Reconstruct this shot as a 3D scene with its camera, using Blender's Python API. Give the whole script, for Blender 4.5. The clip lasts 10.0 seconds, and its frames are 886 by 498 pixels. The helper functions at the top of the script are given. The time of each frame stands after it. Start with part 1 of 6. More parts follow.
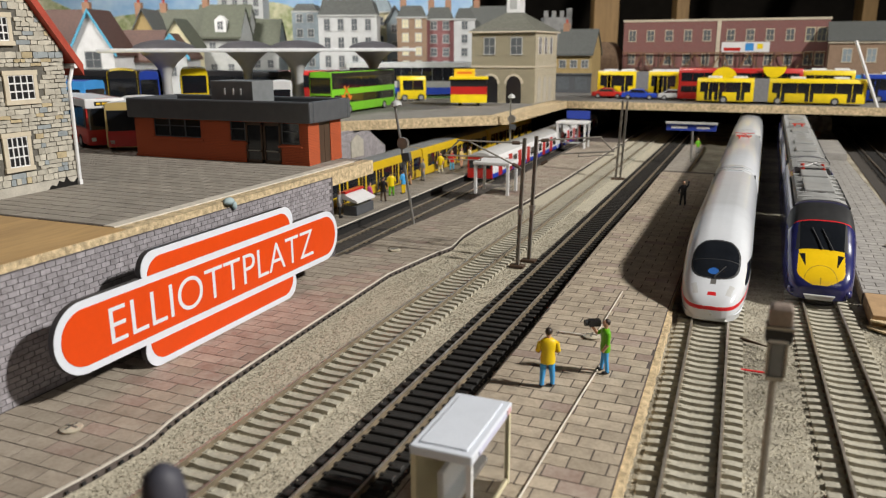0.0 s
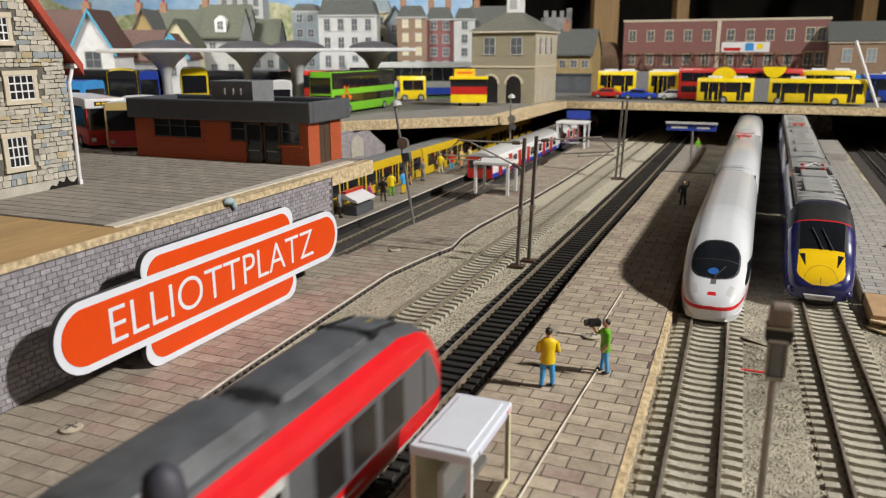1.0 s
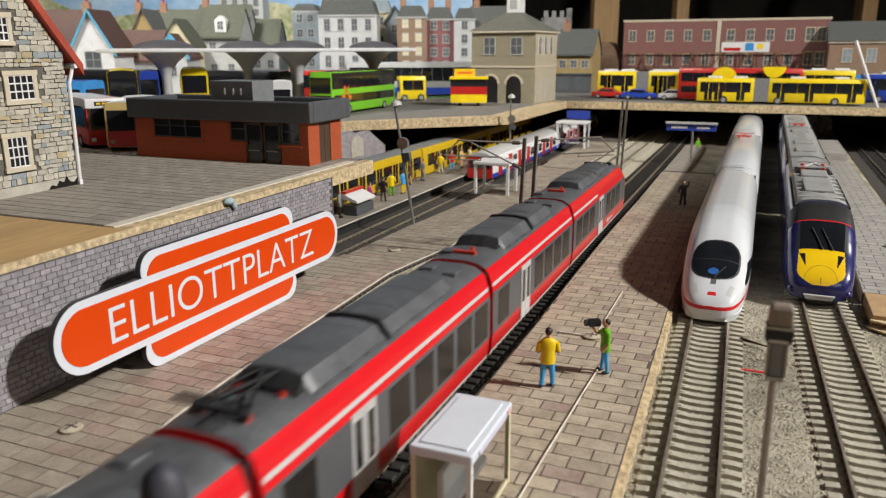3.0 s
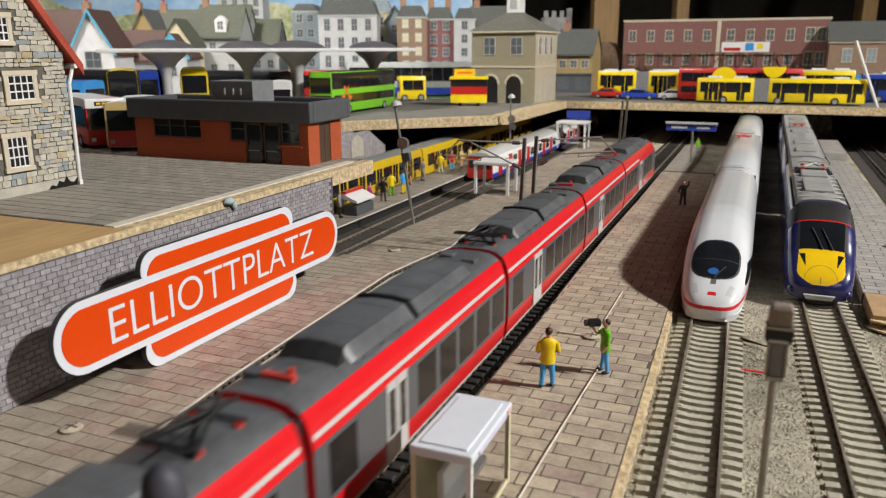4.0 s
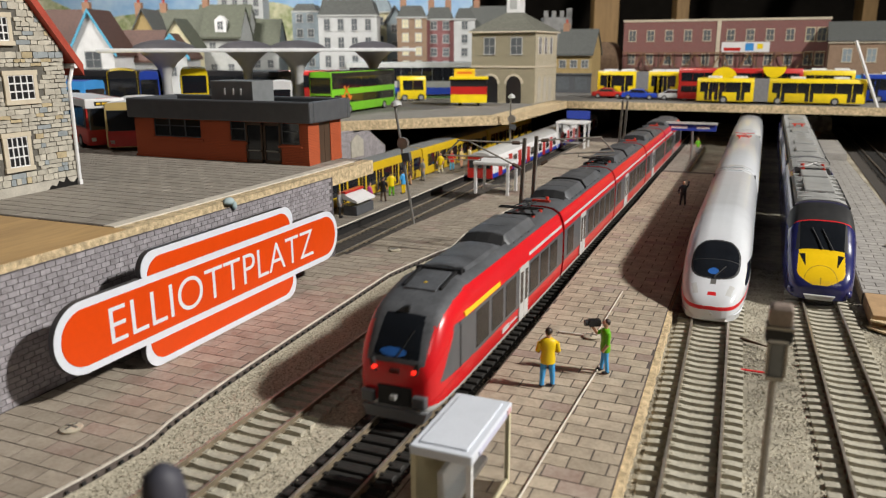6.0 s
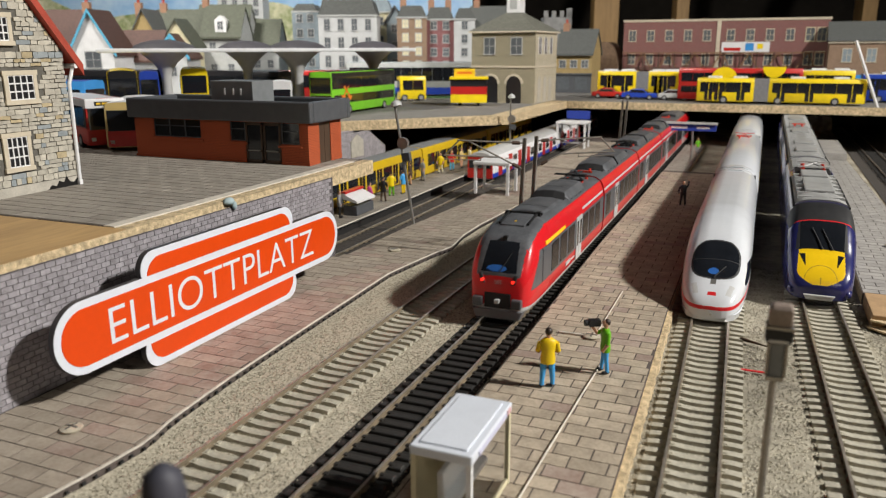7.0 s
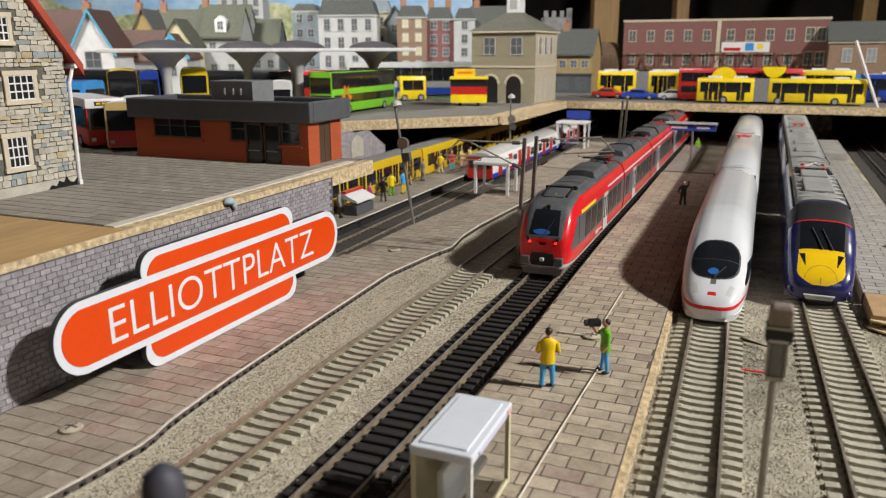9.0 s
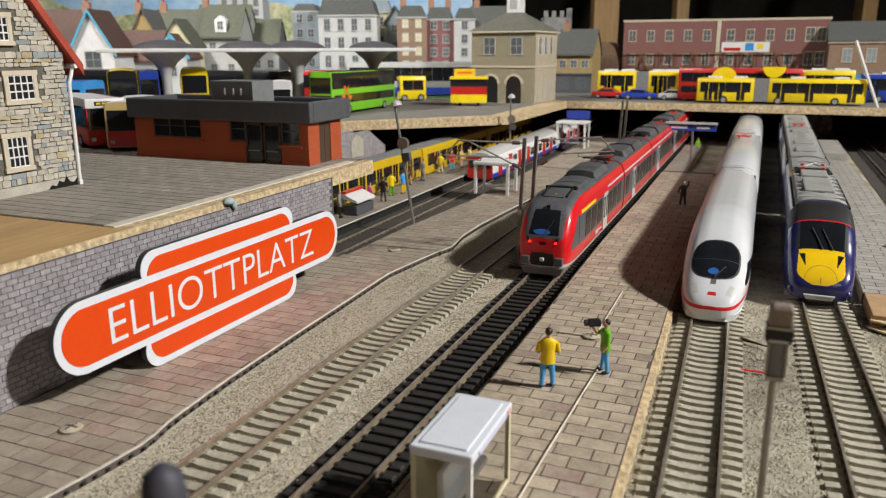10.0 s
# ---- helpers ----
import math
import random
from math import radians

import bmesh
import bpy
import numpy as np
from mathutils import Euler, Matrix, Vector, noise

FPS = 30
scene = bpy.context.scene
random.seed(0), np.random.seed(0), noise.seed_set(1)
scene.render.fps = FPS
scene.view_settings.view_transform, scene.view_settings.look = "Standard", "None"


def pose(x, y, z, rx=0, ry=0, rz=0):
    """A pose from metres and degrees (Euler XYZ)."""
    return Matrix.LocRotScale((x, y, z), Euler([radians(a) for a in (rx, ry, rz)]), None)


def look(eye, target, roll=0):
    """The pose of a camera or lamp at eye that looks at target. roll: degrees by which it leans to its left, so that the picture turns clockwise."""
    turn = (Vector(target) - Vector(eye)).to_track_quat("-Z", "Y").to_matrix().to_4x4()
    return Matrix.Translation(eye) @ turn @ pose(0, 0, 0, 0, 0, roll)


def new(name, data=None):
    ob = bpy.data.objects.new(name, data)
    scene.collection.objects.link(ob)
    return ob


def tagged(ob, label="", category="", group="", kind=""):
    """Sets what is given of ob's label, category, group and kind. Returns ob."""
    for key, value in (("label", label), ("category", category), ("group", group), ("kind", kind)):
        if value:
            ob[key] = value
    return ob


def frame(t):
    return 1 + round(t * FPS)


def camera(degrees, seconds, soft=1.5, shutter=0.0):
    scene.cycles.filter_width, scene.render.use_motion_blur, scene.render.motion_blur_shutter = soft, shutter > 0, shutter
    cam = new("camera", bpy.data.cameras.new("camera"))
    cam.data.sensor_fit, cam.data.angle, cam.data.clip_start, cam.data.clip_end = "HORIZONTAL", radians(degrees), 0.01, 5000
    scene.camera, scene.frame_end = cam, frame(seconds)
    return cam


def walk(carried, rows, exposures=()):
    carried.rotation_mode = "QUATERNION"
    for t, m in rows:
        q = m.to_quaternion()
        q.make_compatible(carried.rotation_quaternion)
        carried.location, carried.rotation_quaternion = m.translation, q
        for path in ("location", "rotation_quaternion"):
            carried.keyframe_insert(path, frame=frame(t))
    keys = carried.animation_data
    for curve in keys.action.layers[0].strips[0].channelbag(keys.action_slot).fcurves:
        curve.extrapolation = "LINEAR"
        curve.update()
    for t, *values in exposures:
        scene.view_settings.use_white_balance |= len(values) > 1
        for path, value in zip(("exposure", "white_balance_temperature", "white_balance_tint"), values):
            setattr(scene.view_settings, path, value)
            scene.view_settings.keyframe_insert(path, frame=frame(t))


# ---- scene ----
# A model railway in H0 scale (gauge 16.5 mm). Lengths below are in centimetres and turned into metres by CM.
# x runs across the tracks, y along them, z up from the baseboard.
CM = 0.01


def at(x, y, z, rz=0, rx=0, ry=0):
    return pose(x * CM, y * CM, z * CM, rx, ry, rz)


cam = camera(60.29, 10.0, soft=1.2, shutter=0.5)
EYE = at(10.957, -17.108, 13.3, 22.517, 75.346, 0) @ pose(0, 0, 0, 0, 0, -0.2)
walk(cam, [(0.0, EYE), (10.0, EYE)])
cam.data.dof.use_dof = True
cam.data.dof.focus_distance = 0.40
cam.data.dof.aperture_fstop = 22.0

# ---------------------------------------------------------------- light
world = bpy.data.worlds.new("attic_air")
scene.world = world
world.use_nodes = True
world.node_tree.nodes["Background"].inputs[0].default_value = (1.0, 0.93, 0.84, 1)
world.node_tree.nodes["Background"].inputs[1].default_value = 0.019


def lamp(name, kind, where, target, energy, size, colour):
    data = bpy.data.lights.new(name, kind)
    data.energy, data.color = energy, colour
    if kind == "AREA":
        data.shape, data.size = "DISK", size * CM
    else:
        data.shadow_soft_size = size * CM
    ob = new(name, data)
    ob.matrix_world = look([a * CM for a in where], [a * CM for a in target])
    return ob


lamp("work_lamp", "AREA", (125, 26, 100), (0, 22, 0), 35.5, 10, (1.0, 0.97, 0.92))
# unseen fill added to lift town and station, its spread spares the tracks
town_fill_light = lamp("town_fill", "AREA", (-82, 0, 120), (-66, 102, 5), 4.4, 35, (1.0, 0.96, 0.90))
town_fill_light.data.spread = radians(68)
# weak fill added from the front in place of bounced room light, no fixture
lamp("front_fill", "AREA", (70, -130, 130), (-10, 30, 0), 2.6, 50, (1.0, 0.95, 0.88))
scene.view_settings.exposure = 0.0


# ---------------------------------------------------------------- materials
def mat(name, col, var=0.15, scale=250, rough=0.6, metal=0.0, bump=0.0, bscale=1500, col2=None, rnd=0.0,
        emit=0.0, alpha=1.0, stretch=None, spec=0.5, coat=0.0):
    m = bpy.data.materials.new(name)
    m.use_nodes = True
    nt = m.node_tree
    b = nt.nodes["Principled BSDF"]
    N, L = nt.nodes.new, nt.links.new
    tc = N("ShaderNodeTexCoord")
    vec = tc.outputs["Object"]
    info = N("ShaderNodeObjectInfo")
    off = N("ShaderNodeVectorMath")
    off.operation = "ADD"
    L(vec, off.inputs[0])
    L(info.outputs["Random"], off.inputs[1])
    vec = off.outputs[0]
    if stretch:
        mp = N("ShaderNodeMapping")
        mp.inputs["Scale"].default_value = stretch
        L(vec, mp.inputs[0])
        vec = mp.outputs[0]
    n1, n2 = N("ShaderNodeTexNoise"), N("ShaderNodeTexNoise")
    for n, s in ((n1, scale), (n2, scale * 7)):
        n.inputs["Scale"].default_value = s
        n.inputs["Detail"].default_value = 4
        L(vec, n.inputs["Vector"])
    mx = N("ShaderNodeMath")
    mx.operation = "MULTIPLY_ADD"
    mx.inputs[1].default_value = 0.6
    L(n1.outputs[0], mx.inputs[0])
    half = N("ShaderNodeMath")
    half.operation = "MULTIPLY"
    half.inputs[1].default_value = 0.4
    L(n2.outputs[0], half.inputs[0])
    L(half.outputs[0], mx.inputs[2])
    ramp = N("ShaderNodeValToRGB")
    lo = [max(0, c * (1 - var)) for c in col]
    hi = [min(1, c * (1 + var)) for c in (col2 or col)]
    ramp.color_ramp.elements[0].position, ramp.color_ramp.elements[1].position = 0.33, 0.67
    ramp.color_ramp.elements[0].color, ramp.color_ramp.elements[1].color = (*lo, 1), (*hi, 1)
    L(mx.outputs[0], ramp.inputs[0])
    out = ramp.outputs[0]
    if rnd:
        geo = N("ShaderNodeNewGeometry")
        s = N("ShaderNodeMath")
        s.operation = "ADD"
        L(info.outputs["Random"], s.inputs[0])
        L(geo.outputs["Random Per Island"], s.inputs[1])
        r = N("ShaderNodeMapRange")
        r.inputs[1].default_value, r.inputs[2].default_value = 0.2, 1.8
        r.inputs[3].default_value, r.inputs[4].default_value = 1 - rnd, 1 + rnd
        L(s.outputs[0], r.inputs[0])
        hsv = N("ShaderNodeHueSaturation")
        L(r.outputs[0], hsv.inputs["Value"])
        L(out, hsv.inputs["Color"])
        out = hsv.outputs[0]
    L(out, b.inputs["Base Color"])
    b.inputs["Roughness"].default_value, b.inputs["Metallic"].default_value = rough, metal
    b.inputs["Specular IOR Level"].default_value = spec
    b.inputs["Coat Weight"].default_value = coat
    if bump:
        n3 = N("ShaderNodeTexNoise")
        n3.inputs["Scale"].default_value = bscale
        n3.inputs["Detail"].default_value = 5
        L(vec, n3.inputs["Vector"])
        bp = N("ShaderNodeBump")
        bp.inputs["Strength"].default_value = bump
        bp.inputs["Distance"].default_value = 0.0004
        L(n3.outputs[0], bp.inputs["Height"])
        L(bp.outputs[0], b.inputs["Normal"])
    if emit:
        L(out, b.inputs["Emission Color"])
        b.inputs["Emission Strength"].default_value = emit
    if alpha < 1:
        b.inputs["Transmission Weight"].default_value = 1.0
        b.inputs["IOR"].default_value = 1.05
    return m


M = dict(
    ballast=mat("ballast_grit", (0.42, 0.375, 0.285), 0.3, 900, 0.9, bump=0.7, bscale=1600, col2=(0.51, 0.465, 0.36)),
    cinder=mat("dark_cinder", (0.06, 0.052, 0.045), 0.4, 700, 0.9, bump=0.8),
    stones=mat("ballast_stones", (0.47, 0.42, 0.32), 0.2, 900, 0.9, rnd=0.40, col2=(0.54, 0.49, 0.385)),
    # broad dark blotches in both colours imitate soft shadows over the right tracks
    ballast2=mat("shade_mottled_ballast_grit", (0.22, 0.195, 0.15), 0.2, 26, 0.9, bump=0.7, bscale=1600, col2=(0.44, 0.40, 0.31)),
    stones2=mat("shade_mottled_ballast_stones", (0.23, 0.205, 0.16), 0.2, 26, 0.9, rnd=0.34, col2=(0.46, 0.42, 0.33)),
    board=mat("chipboard", (0.44, 0.33, 0.19), 0.3, 120, 0.8, bump=0.3, bscale=900),
    ply=mat("plywood_face", (0.47, 0.30, 0.13), 0.22, 60, 0.65, stretch=(1, 0.15, 1), bump=0.15, bscale=700),
    plyedge=mat("sawn_board_edge", (0.50, 0.38, 0.22), 0.5, 350, 0.9, bump=1.0, bscale=700, col2=(0.56, 0.44, 0.27)),
    paver=mat("printed_paver", (0.385, 0.32, 0.24), 0.25, 130, 0.7, rnd=0.17, col2=(0.425, 0.355, 0.27)),
    pinkpaver=mat("reddish_paver", (0.36, 0.25, 0.20), 0.25, 90, 0.65, rnd=0.16, col2=(0.36, 0.30, 0.25)),
    greypaver=mat("grey_paver", (0.30, 0.27, 0.23), 0.2, 110, 0.7, rnd=0.14),
    warmpaver=mat("brownish_paver", (0.34, 0.285, 0.22), 0.2, 110, 0.68, rnd=0.17, col2=(0.36, 0.31, 0.25)),
    joint=mat("paver_joint", (0.10, 0.08, 0.07), 0.2, 400, 0.9),
    paperedge=mat("paper_edge", (0.64, 0.59, 0.51), 0.2, 200, 0.8),
    brick=mat("grey_brick", (0.27, 0.25, 0.26), 0.25, 300, 0.8, rnd=0.2, col2=(0.31, 0.29, 0.31)),
    mortar=mat("dark_mortar", (0.09, 0.08, 0.085), 0.2, 500, 0.9),
    rail=mat("nickel_rail", (0.24, 0.195, 0.135), 0.35, 200, 0.45, 0.25),
    railtop=mat("polished_rail_head", (0.60, 0.54, 0.46), 0.35, 150, 0.36, 0.75),
    concrete=mat("concrete_sleeper", (0.43, 0.40, 0.32), 0.2, 700, 0.8, rnd=0.1, bump=0.3),
    black=mat("black_sleeper", (0.025, 0.023, 0.021), 0.3, 500, 0.55, rnd=0.3, bump=0.4),
    white=mat("white_paint", (0.70, 0.735, 0.80), 0.04, 150, 0.35),
    signred=mat("orange_red_enamel", (0.72, 0.062, 0.002), 0.05, 60, 0.38),
    signside=mat("dark_board_side", (0.04, 0.038, 0.042), 0.2, 200, 0.4),
    # black that stands in for shade: under the bridge, down the tram platform side
    dark=mat("shade_black", (0.012, 0.011, 0.010), 0.3, 200, 0.8),
    room=mat("dark_attic_wall", (0.03, 0.024, 0.018), 0.4, 4, 0.9),
    beam=mat("pine_beam", (0.36, 0.22, 0.09), 0.25, 20, 0.6, stretch=(1, 1, 0.15)),
    icewhite=mat("train_white", (0.66, 0.68, 0.71), 0.03, 100, 0.22, coat=0.3),
    stripe=mat("red_stripe", (0.62, 0.02, 0.025), 0.06, 100, 0.3),
    glass=mat("dark_train_glass", (0.012, 0.014, 0.018), 0.2, 100, 0.08, spec=0.8),
    tglass=mat("tinted_train_window", (0.022, 0.020, 0.019), 0.25, 100, 0.22, spec=0.22),
    bogie=mat("bogie_black", (0.015, 0.015, 0.016), 0.3, 300, 0.6),
    metal=mat("grey_metal", (0.36, 0.35, 0.33), 0.15, 200, 0.35, 0.7),
    seats=mat("blue_seat", (0.02, 0.12, 0.42), 0.2, 300, 0.5),
    navy=mat("navy_blue", (0.022, 0.024, 0.115), 0.12, 100, 0.25, coat=0.4),
    yellow=mat("warning_yellow", (0.86, 0.55, 0.008), 0.05, 100, 0.3, coat=0.3),
    ochre=mat("shadowed_joint_yellow", (0.42, 0.26, 0.01), 0.1, 100, 0.5),
    jroof=mat("light_grey_roof", (0.34, 0.34, 0.33), 0.15, 150, 0.45),
    red=mat("traffic_red", (0.66, 0.010, 0.016), 0.06, 120, 0.3, coat=0.2),
    troof=mat("slate_grey_roof", (0.095, 0.099, 0.107), 0.35, 110, 0.45, bump=0.12, bscale=700),
    tband=mat("window_band_grey", (0.098, 0.102, 0.11), 0.1, 150, 0.35),
    midbumper=mat("bumper_grey", (0.16, 0.16, 0.165), 0.1, 150, 0.45),
    lgrey=mat("light_grey", (0.52, 0.52, 0.51), 0.08, 150, 0.45),
    tail=mat("tail_lamp_red", (0.9, 0.02, 0.01), 0.02, 100, 0.3, emit=2.0),
    amber=mat("first_class_yellow", (0.85, 0.55, 0.02), 0.05, 100, 0.4),
    insul=mat("insulator_red", (0.6, 0.05, 0.03), 0.1, 200, 0.4),
    lightpaver=mat("pale_paver", (0.36, 0.34, 0.31), 0.18, 110, 0.7, rnd=0.12),
    clear=mat("clear_plastic", (0.92, 0.93, 0.93), 0.02, 100, 0.05, alpha=0.1),
    mast=mat("mast_grey", (0.27, 0.25, 0.22), 0.2, 200, 0.4, 0.5),
    brass=mat("screw_brass", (0.66, 0.60, 0.47), 0.2, 300, 0.35, 0.3),
)


# ---------------------------------------------------------------- mesh building
class B:
    """Collects vertices, faces and material slots, in centimetres."""

    def __init__(self):
        self.v, self.f, self.m = [], [], []

    def add(self, v, f, mi=0):
        n = len(self.v)
        self.v += [tuple(p) for p in v]
        self.f += [tuple(i + n for i in q) for q in f]
        self.m += [mi] * len(f)
        return self

    def box(self, x0, x1, y0, y1, z0, z1, mi=0):
        return self.add([(x, y, z) for z in (z0, z1) for y in (y0, y1) for x in (x0, x1)],
                        [(0, 2, 3, 1), (4, 5, 7, 6), (0, 1, 5, 4), (2, 6, 7, 3), (0, 4, 6, 2), (1, 3, 7, 5)], mi)

    def slab(self, x0, x1, y0, y1, z0, z1, e=0.02, mi=0):
        """A block whose top edges are chamfered."""
        v = [(x, y, z0) for y in (y0, y1) for x in (x0, x1)] + [(x, y, z1 - e) for y in (y0, y1) for x in (x0, x1)]
        v += [(x, y, z1) for y in (y0 + e, y1 - e) for x in (x0 + e, x1 - e)]
        f = []
        for a in (0, 4):
            f += [(a, a + 1, a + 5, a + 4), (a + 1, a + 3, a + 7, a + 5), (a + 3, a + 2, a + 6, a + 7), (a + 2, a, a + 4, a + 6)]
        return self.add(v, f + [(8, 9, 11, 10), (0, 2, 3, 1)], mi)

    def prism(self, poly, axis, a, b, mi=0):
        def p(q, t):
            return (t, *q) if axis == "x" else (q[0], t, q[1]) if axis == "y" else (*q, t)
        n = len(poly)
        v = [p(q, a) for q in poly] + [p(q, b) for q in poly]
        f = [tuple(range(n))[::-1], tuple(range(n, 2 * n))] + [(i, (i + 1) % n, n + (i + 1) % n, n + i) for i in range(n)]
        return self.add(v, f, mi)

    def tube(self, p, q, r, r2=None, n=8, mi=0):
        p, q = Vector(p), Vector(q)
        d = (q - p).normalized()
        a = d.orthogonal().normalized()
        b = d.cross(a)
        r2 = r if r2 is None else r2
        v = []
        for c, k in ((p, r), (q, r2)):
            v += [c + k * (math.cos(6.2832 * i / n) * a + math.sin(6.2832 * i / n) * b) for i in range(n)]
        return self.add(v, [tuple(range(n))[::-1], tuple(range(n, 2 * n))] + [(i, (i + 1) % n, n + (i + 1) % n, n + i) for i in range(n)], mi)

    def loft(self, rings, closed=True, mats=None, mi=0, caps=True):
        n = len(rings[0])
        v = [p for r in rings for p in r]
        k = n if closed else n - 1
        start = len(self.f)
        f = [(a * n + i, a * n + (i + 1) % n, (a + 1) * n + (i + 1) % n, (a + 1) * n + i) for a in range(len(rings) - 1) for i in range(k)]
        if caps:
            f += [tuple(range(n))[::-1], tuple(range((len(rings) - 1) * n, len(rings) * n))]
        self.add(v, f, mi)
        if mats:
            for a in range(len(rings) - 1):
                for i in range(k):
                    self.m[start + a * k + i] = mats[i]
        return self

    def turn(self, prof, c, n=16, mi=0):
        """A turned body from a profile of (radius, z) about the point c."""
        return self.loft([[(c[0] + r * math.cos(6.2832 * i / n), c[1] + r * math.sin(6.2832 * i / n), c[2] + z) for i in range(n)]
                          for r, z in prof], mi=mi)

    def ball(self, c, r, n=10, mi=0):
        k = 6
        return self.loft([[(c[0] + r[0] * math.sin(math.pi * max(j, .02) / k) * math.cos(6.2832 * i / n),
                            c[1] + r[1] * math.sin(math.pi * max(j, .02) / k) * math.sin(6.2832 * i / n),
                            c[2] - r[2] * math.cos(math.pi * j / k)) for i in range(n)] for j in (0, 1, 2, 3, 4, 5, 5.98)], mi=mi)

    def mesh(self, name, mats):
        me = bpy.data.meshes.new(name)
        me.from_pydata([(x * CM, y * CM, z * CM) for x, y, z in self.v], [], self.f)
        for m in mats if isinstance(mats, (list, tuple)) else [mats]:
            me.materials.append(m)
        me.polygons.foreach_set("material_index", self.m)
        return me


def fix(me):
    bm = bmesh.new()
    bm.from_mesh(me)
    bmesh.ops.recalc_face_normals(bm, faces=bm.faces)
    bm.to_mesh(me)
    bm.free()


def part(name, b, mats, parent=None, label="", bevel=0.0, smooth=False, m=None, raw=False):
    me = b.mesh(name, mats)
    if not raw:
        fix(me)
    ob = new(name, me)
    if smooth:
        me.shade_smooth()
        me.set_sharp_from_angle(angle=radians(smooth if smooth > 1 else 38))
    if bevel:
        mod = ob.modifiers.new("bevel", "BEVEL")
        mod.width, mod.segments, mod.limit_method = bevel * CM, 2, "ANGLE"
    if parent:
        ob.parent = parent
    if m:
        ob.matrix_basis = m
    if label:
        ob["label"] = label
    return ob


def thing(name, label, category, m=None, group="", kind=""):
    ob = new(name)
    ob.empty_display_size = 0.01
    if m:
        ob.matrix_basis = m
    return tagged(ob, label, category, group, kind)


def shared(name, me, parent, m):
    ob = new(name, me)
    ob.parent, ob.matrix_basis = parent, m
    return ob


def setting(name, b, mats, label, category, **k):
    return tagged(part(name, b, mats, **k), label, category, kind="structure")


# ---------------------------------------------------------------- the room and the baseboard
setting("baseboard", B().box(-140, 90, -60, 190, -2, 0), M["board"], "chipboard baseboard under the whole layout", "baseboard")
setting("floor", B().box(-330, 330, -300, 360, -82, -80), M["room"], "dark attic floor below the layout", "floor")
setting("wall_north", B().box(-330, 330, 350, 354, -80, 220), M["room"], "dark unlit attic wall behind the layout", "wall")
setting("wall_south", B().box(-330, 330, -300, -296, -80, 220), M["room"], "dark attic wall behind the viewer", "wall")
setting("wall_east", B().box(330, 334, -300, 354, -80, 220), M["room"], "dark attic wall on the open side", "wall")
setting("wall_west", B().box(-334, -330, -300, 354, -80, 220), M["room"], "dark attic wall behind the town", "wall")
setting("ceiling", B().box(-334, 334, -300, 354, 220, 224), M["room"], "dark attic ceiling", "ceiling")

# ballast beds, slightly uneven
def bed(name, x0, x1, y0, y1, z, step=0.5, mk="ballast"):
    rnd = random.Random(5)
    nx, ny = int((x1 - x0) / step), int((y1 - y0) / step)
    v = [(x0 + (x1 - x0) * i / nx, y0 + (y1 - y0) * j / ny, z + rnd.uniform(-0.03, 0.03)) for j in range(ny + 1) for i in range(nx + 1)]
    f = [(j * (nx + 1) + i, j * (nx + 1) + i + 1, (j + 1) * (nx + 1) + i + 1, (j + 1) * (nx + 1) + i) for j in range(ny) for i in range(nx)]
    b = B().add(v, f)
    return setting(name, b, M[mk], "sandy grey glued ballast between the tracks", "ballast", raw=True)

bed("ground_1", -8.5, 3, -12, 130, 0.20)
bed("ground_2", 3.1, 21.5, -12, 130, 0.20, mk="ballast2")
bed("ground_3", -19, -11.5, 18, 130, 0.12, mk="cinder")
bed("ground_4", 21.6, 34, 10, 130, 0.18, mk="cinder")

def pebbles(name, x0, x1, y0, y1, n, seed, mk="stones"):
    rng = np.random.default_rng(seed)
    c = np.column_stack([rng.uniform(x0, x1, n), rng.uniform(y0, y1, n), rng.uniform(0.19, 0.24, n)])
    c[:, 2] += np.where(c[:, 0] < -5.5, 0.175 + (-5.5 - c[:, 0]) * 0.02, np.where(c[:, 0] < -5.3, 0.08, 0))
    c = c[np.abs(c[:, 0]) > 1.45]
    n = len(c)
    r = rng.uniform(0.024, 0.056, (n, 3)) * (1, 1, 0.6)
    base = np.array([(1, 0, 0), (-1, 0, 0), (0, 1, 0), (0, -1, 0), (0, 0, 1), (0, 0, -1)], float)
    ang = rng.uniform(0, 6.28, n)
    v = base[None] * r[:, None]
    x = v[..., 0] * np.cos(ang)[:, None] - v[..., 1] * np.sin(ang)[:, None]
    y = v[..., 0] * np.sin(ang)[:, None] + v[..., 1] * np.cos(ang)[:, None]
    v = np.stack([x, y, v[..., 2]], -1) + c[:, None] + rng.normal(0, 0.006, (n, 6, 3))
    f = np.array([(0, 2, 4), (2, 1, 4), (1, 3, 4), (3, 0, 4), (2, 0, 5), (1, 2, 5), (3, 1, 5), (0, 3, 5)])
    fa = (f[None] + 6 * np.arange(n)[:, None, None]).reshape(-1, 3)
    me = bpy.data.meshes.new(name)
    me.from_pydata((v.reshape(-1, 3) * CM).tolist(), [], fa.tolist())
    me.materials.append(M[mk])
    return tagged(new(name, me), "loose grains of sandy grey model ballast", "ballast", kind="stuff")

setting("track_bed", B().slab(-1.62, 1.62, -12, 125, 0.1, 0.235, .05), mat("black_underlay", (0.02, 0.018, 0.016), 0.3, 300, 0.8), "black underlay of the middle track", "track bed")
pebbles("ballast_grains", -8.3, 2.6, -8, 45, 52000, 1)
pebbles("ballast_grains", 7.8, 17.6, -10, 32, 46000, 2, "stones2")


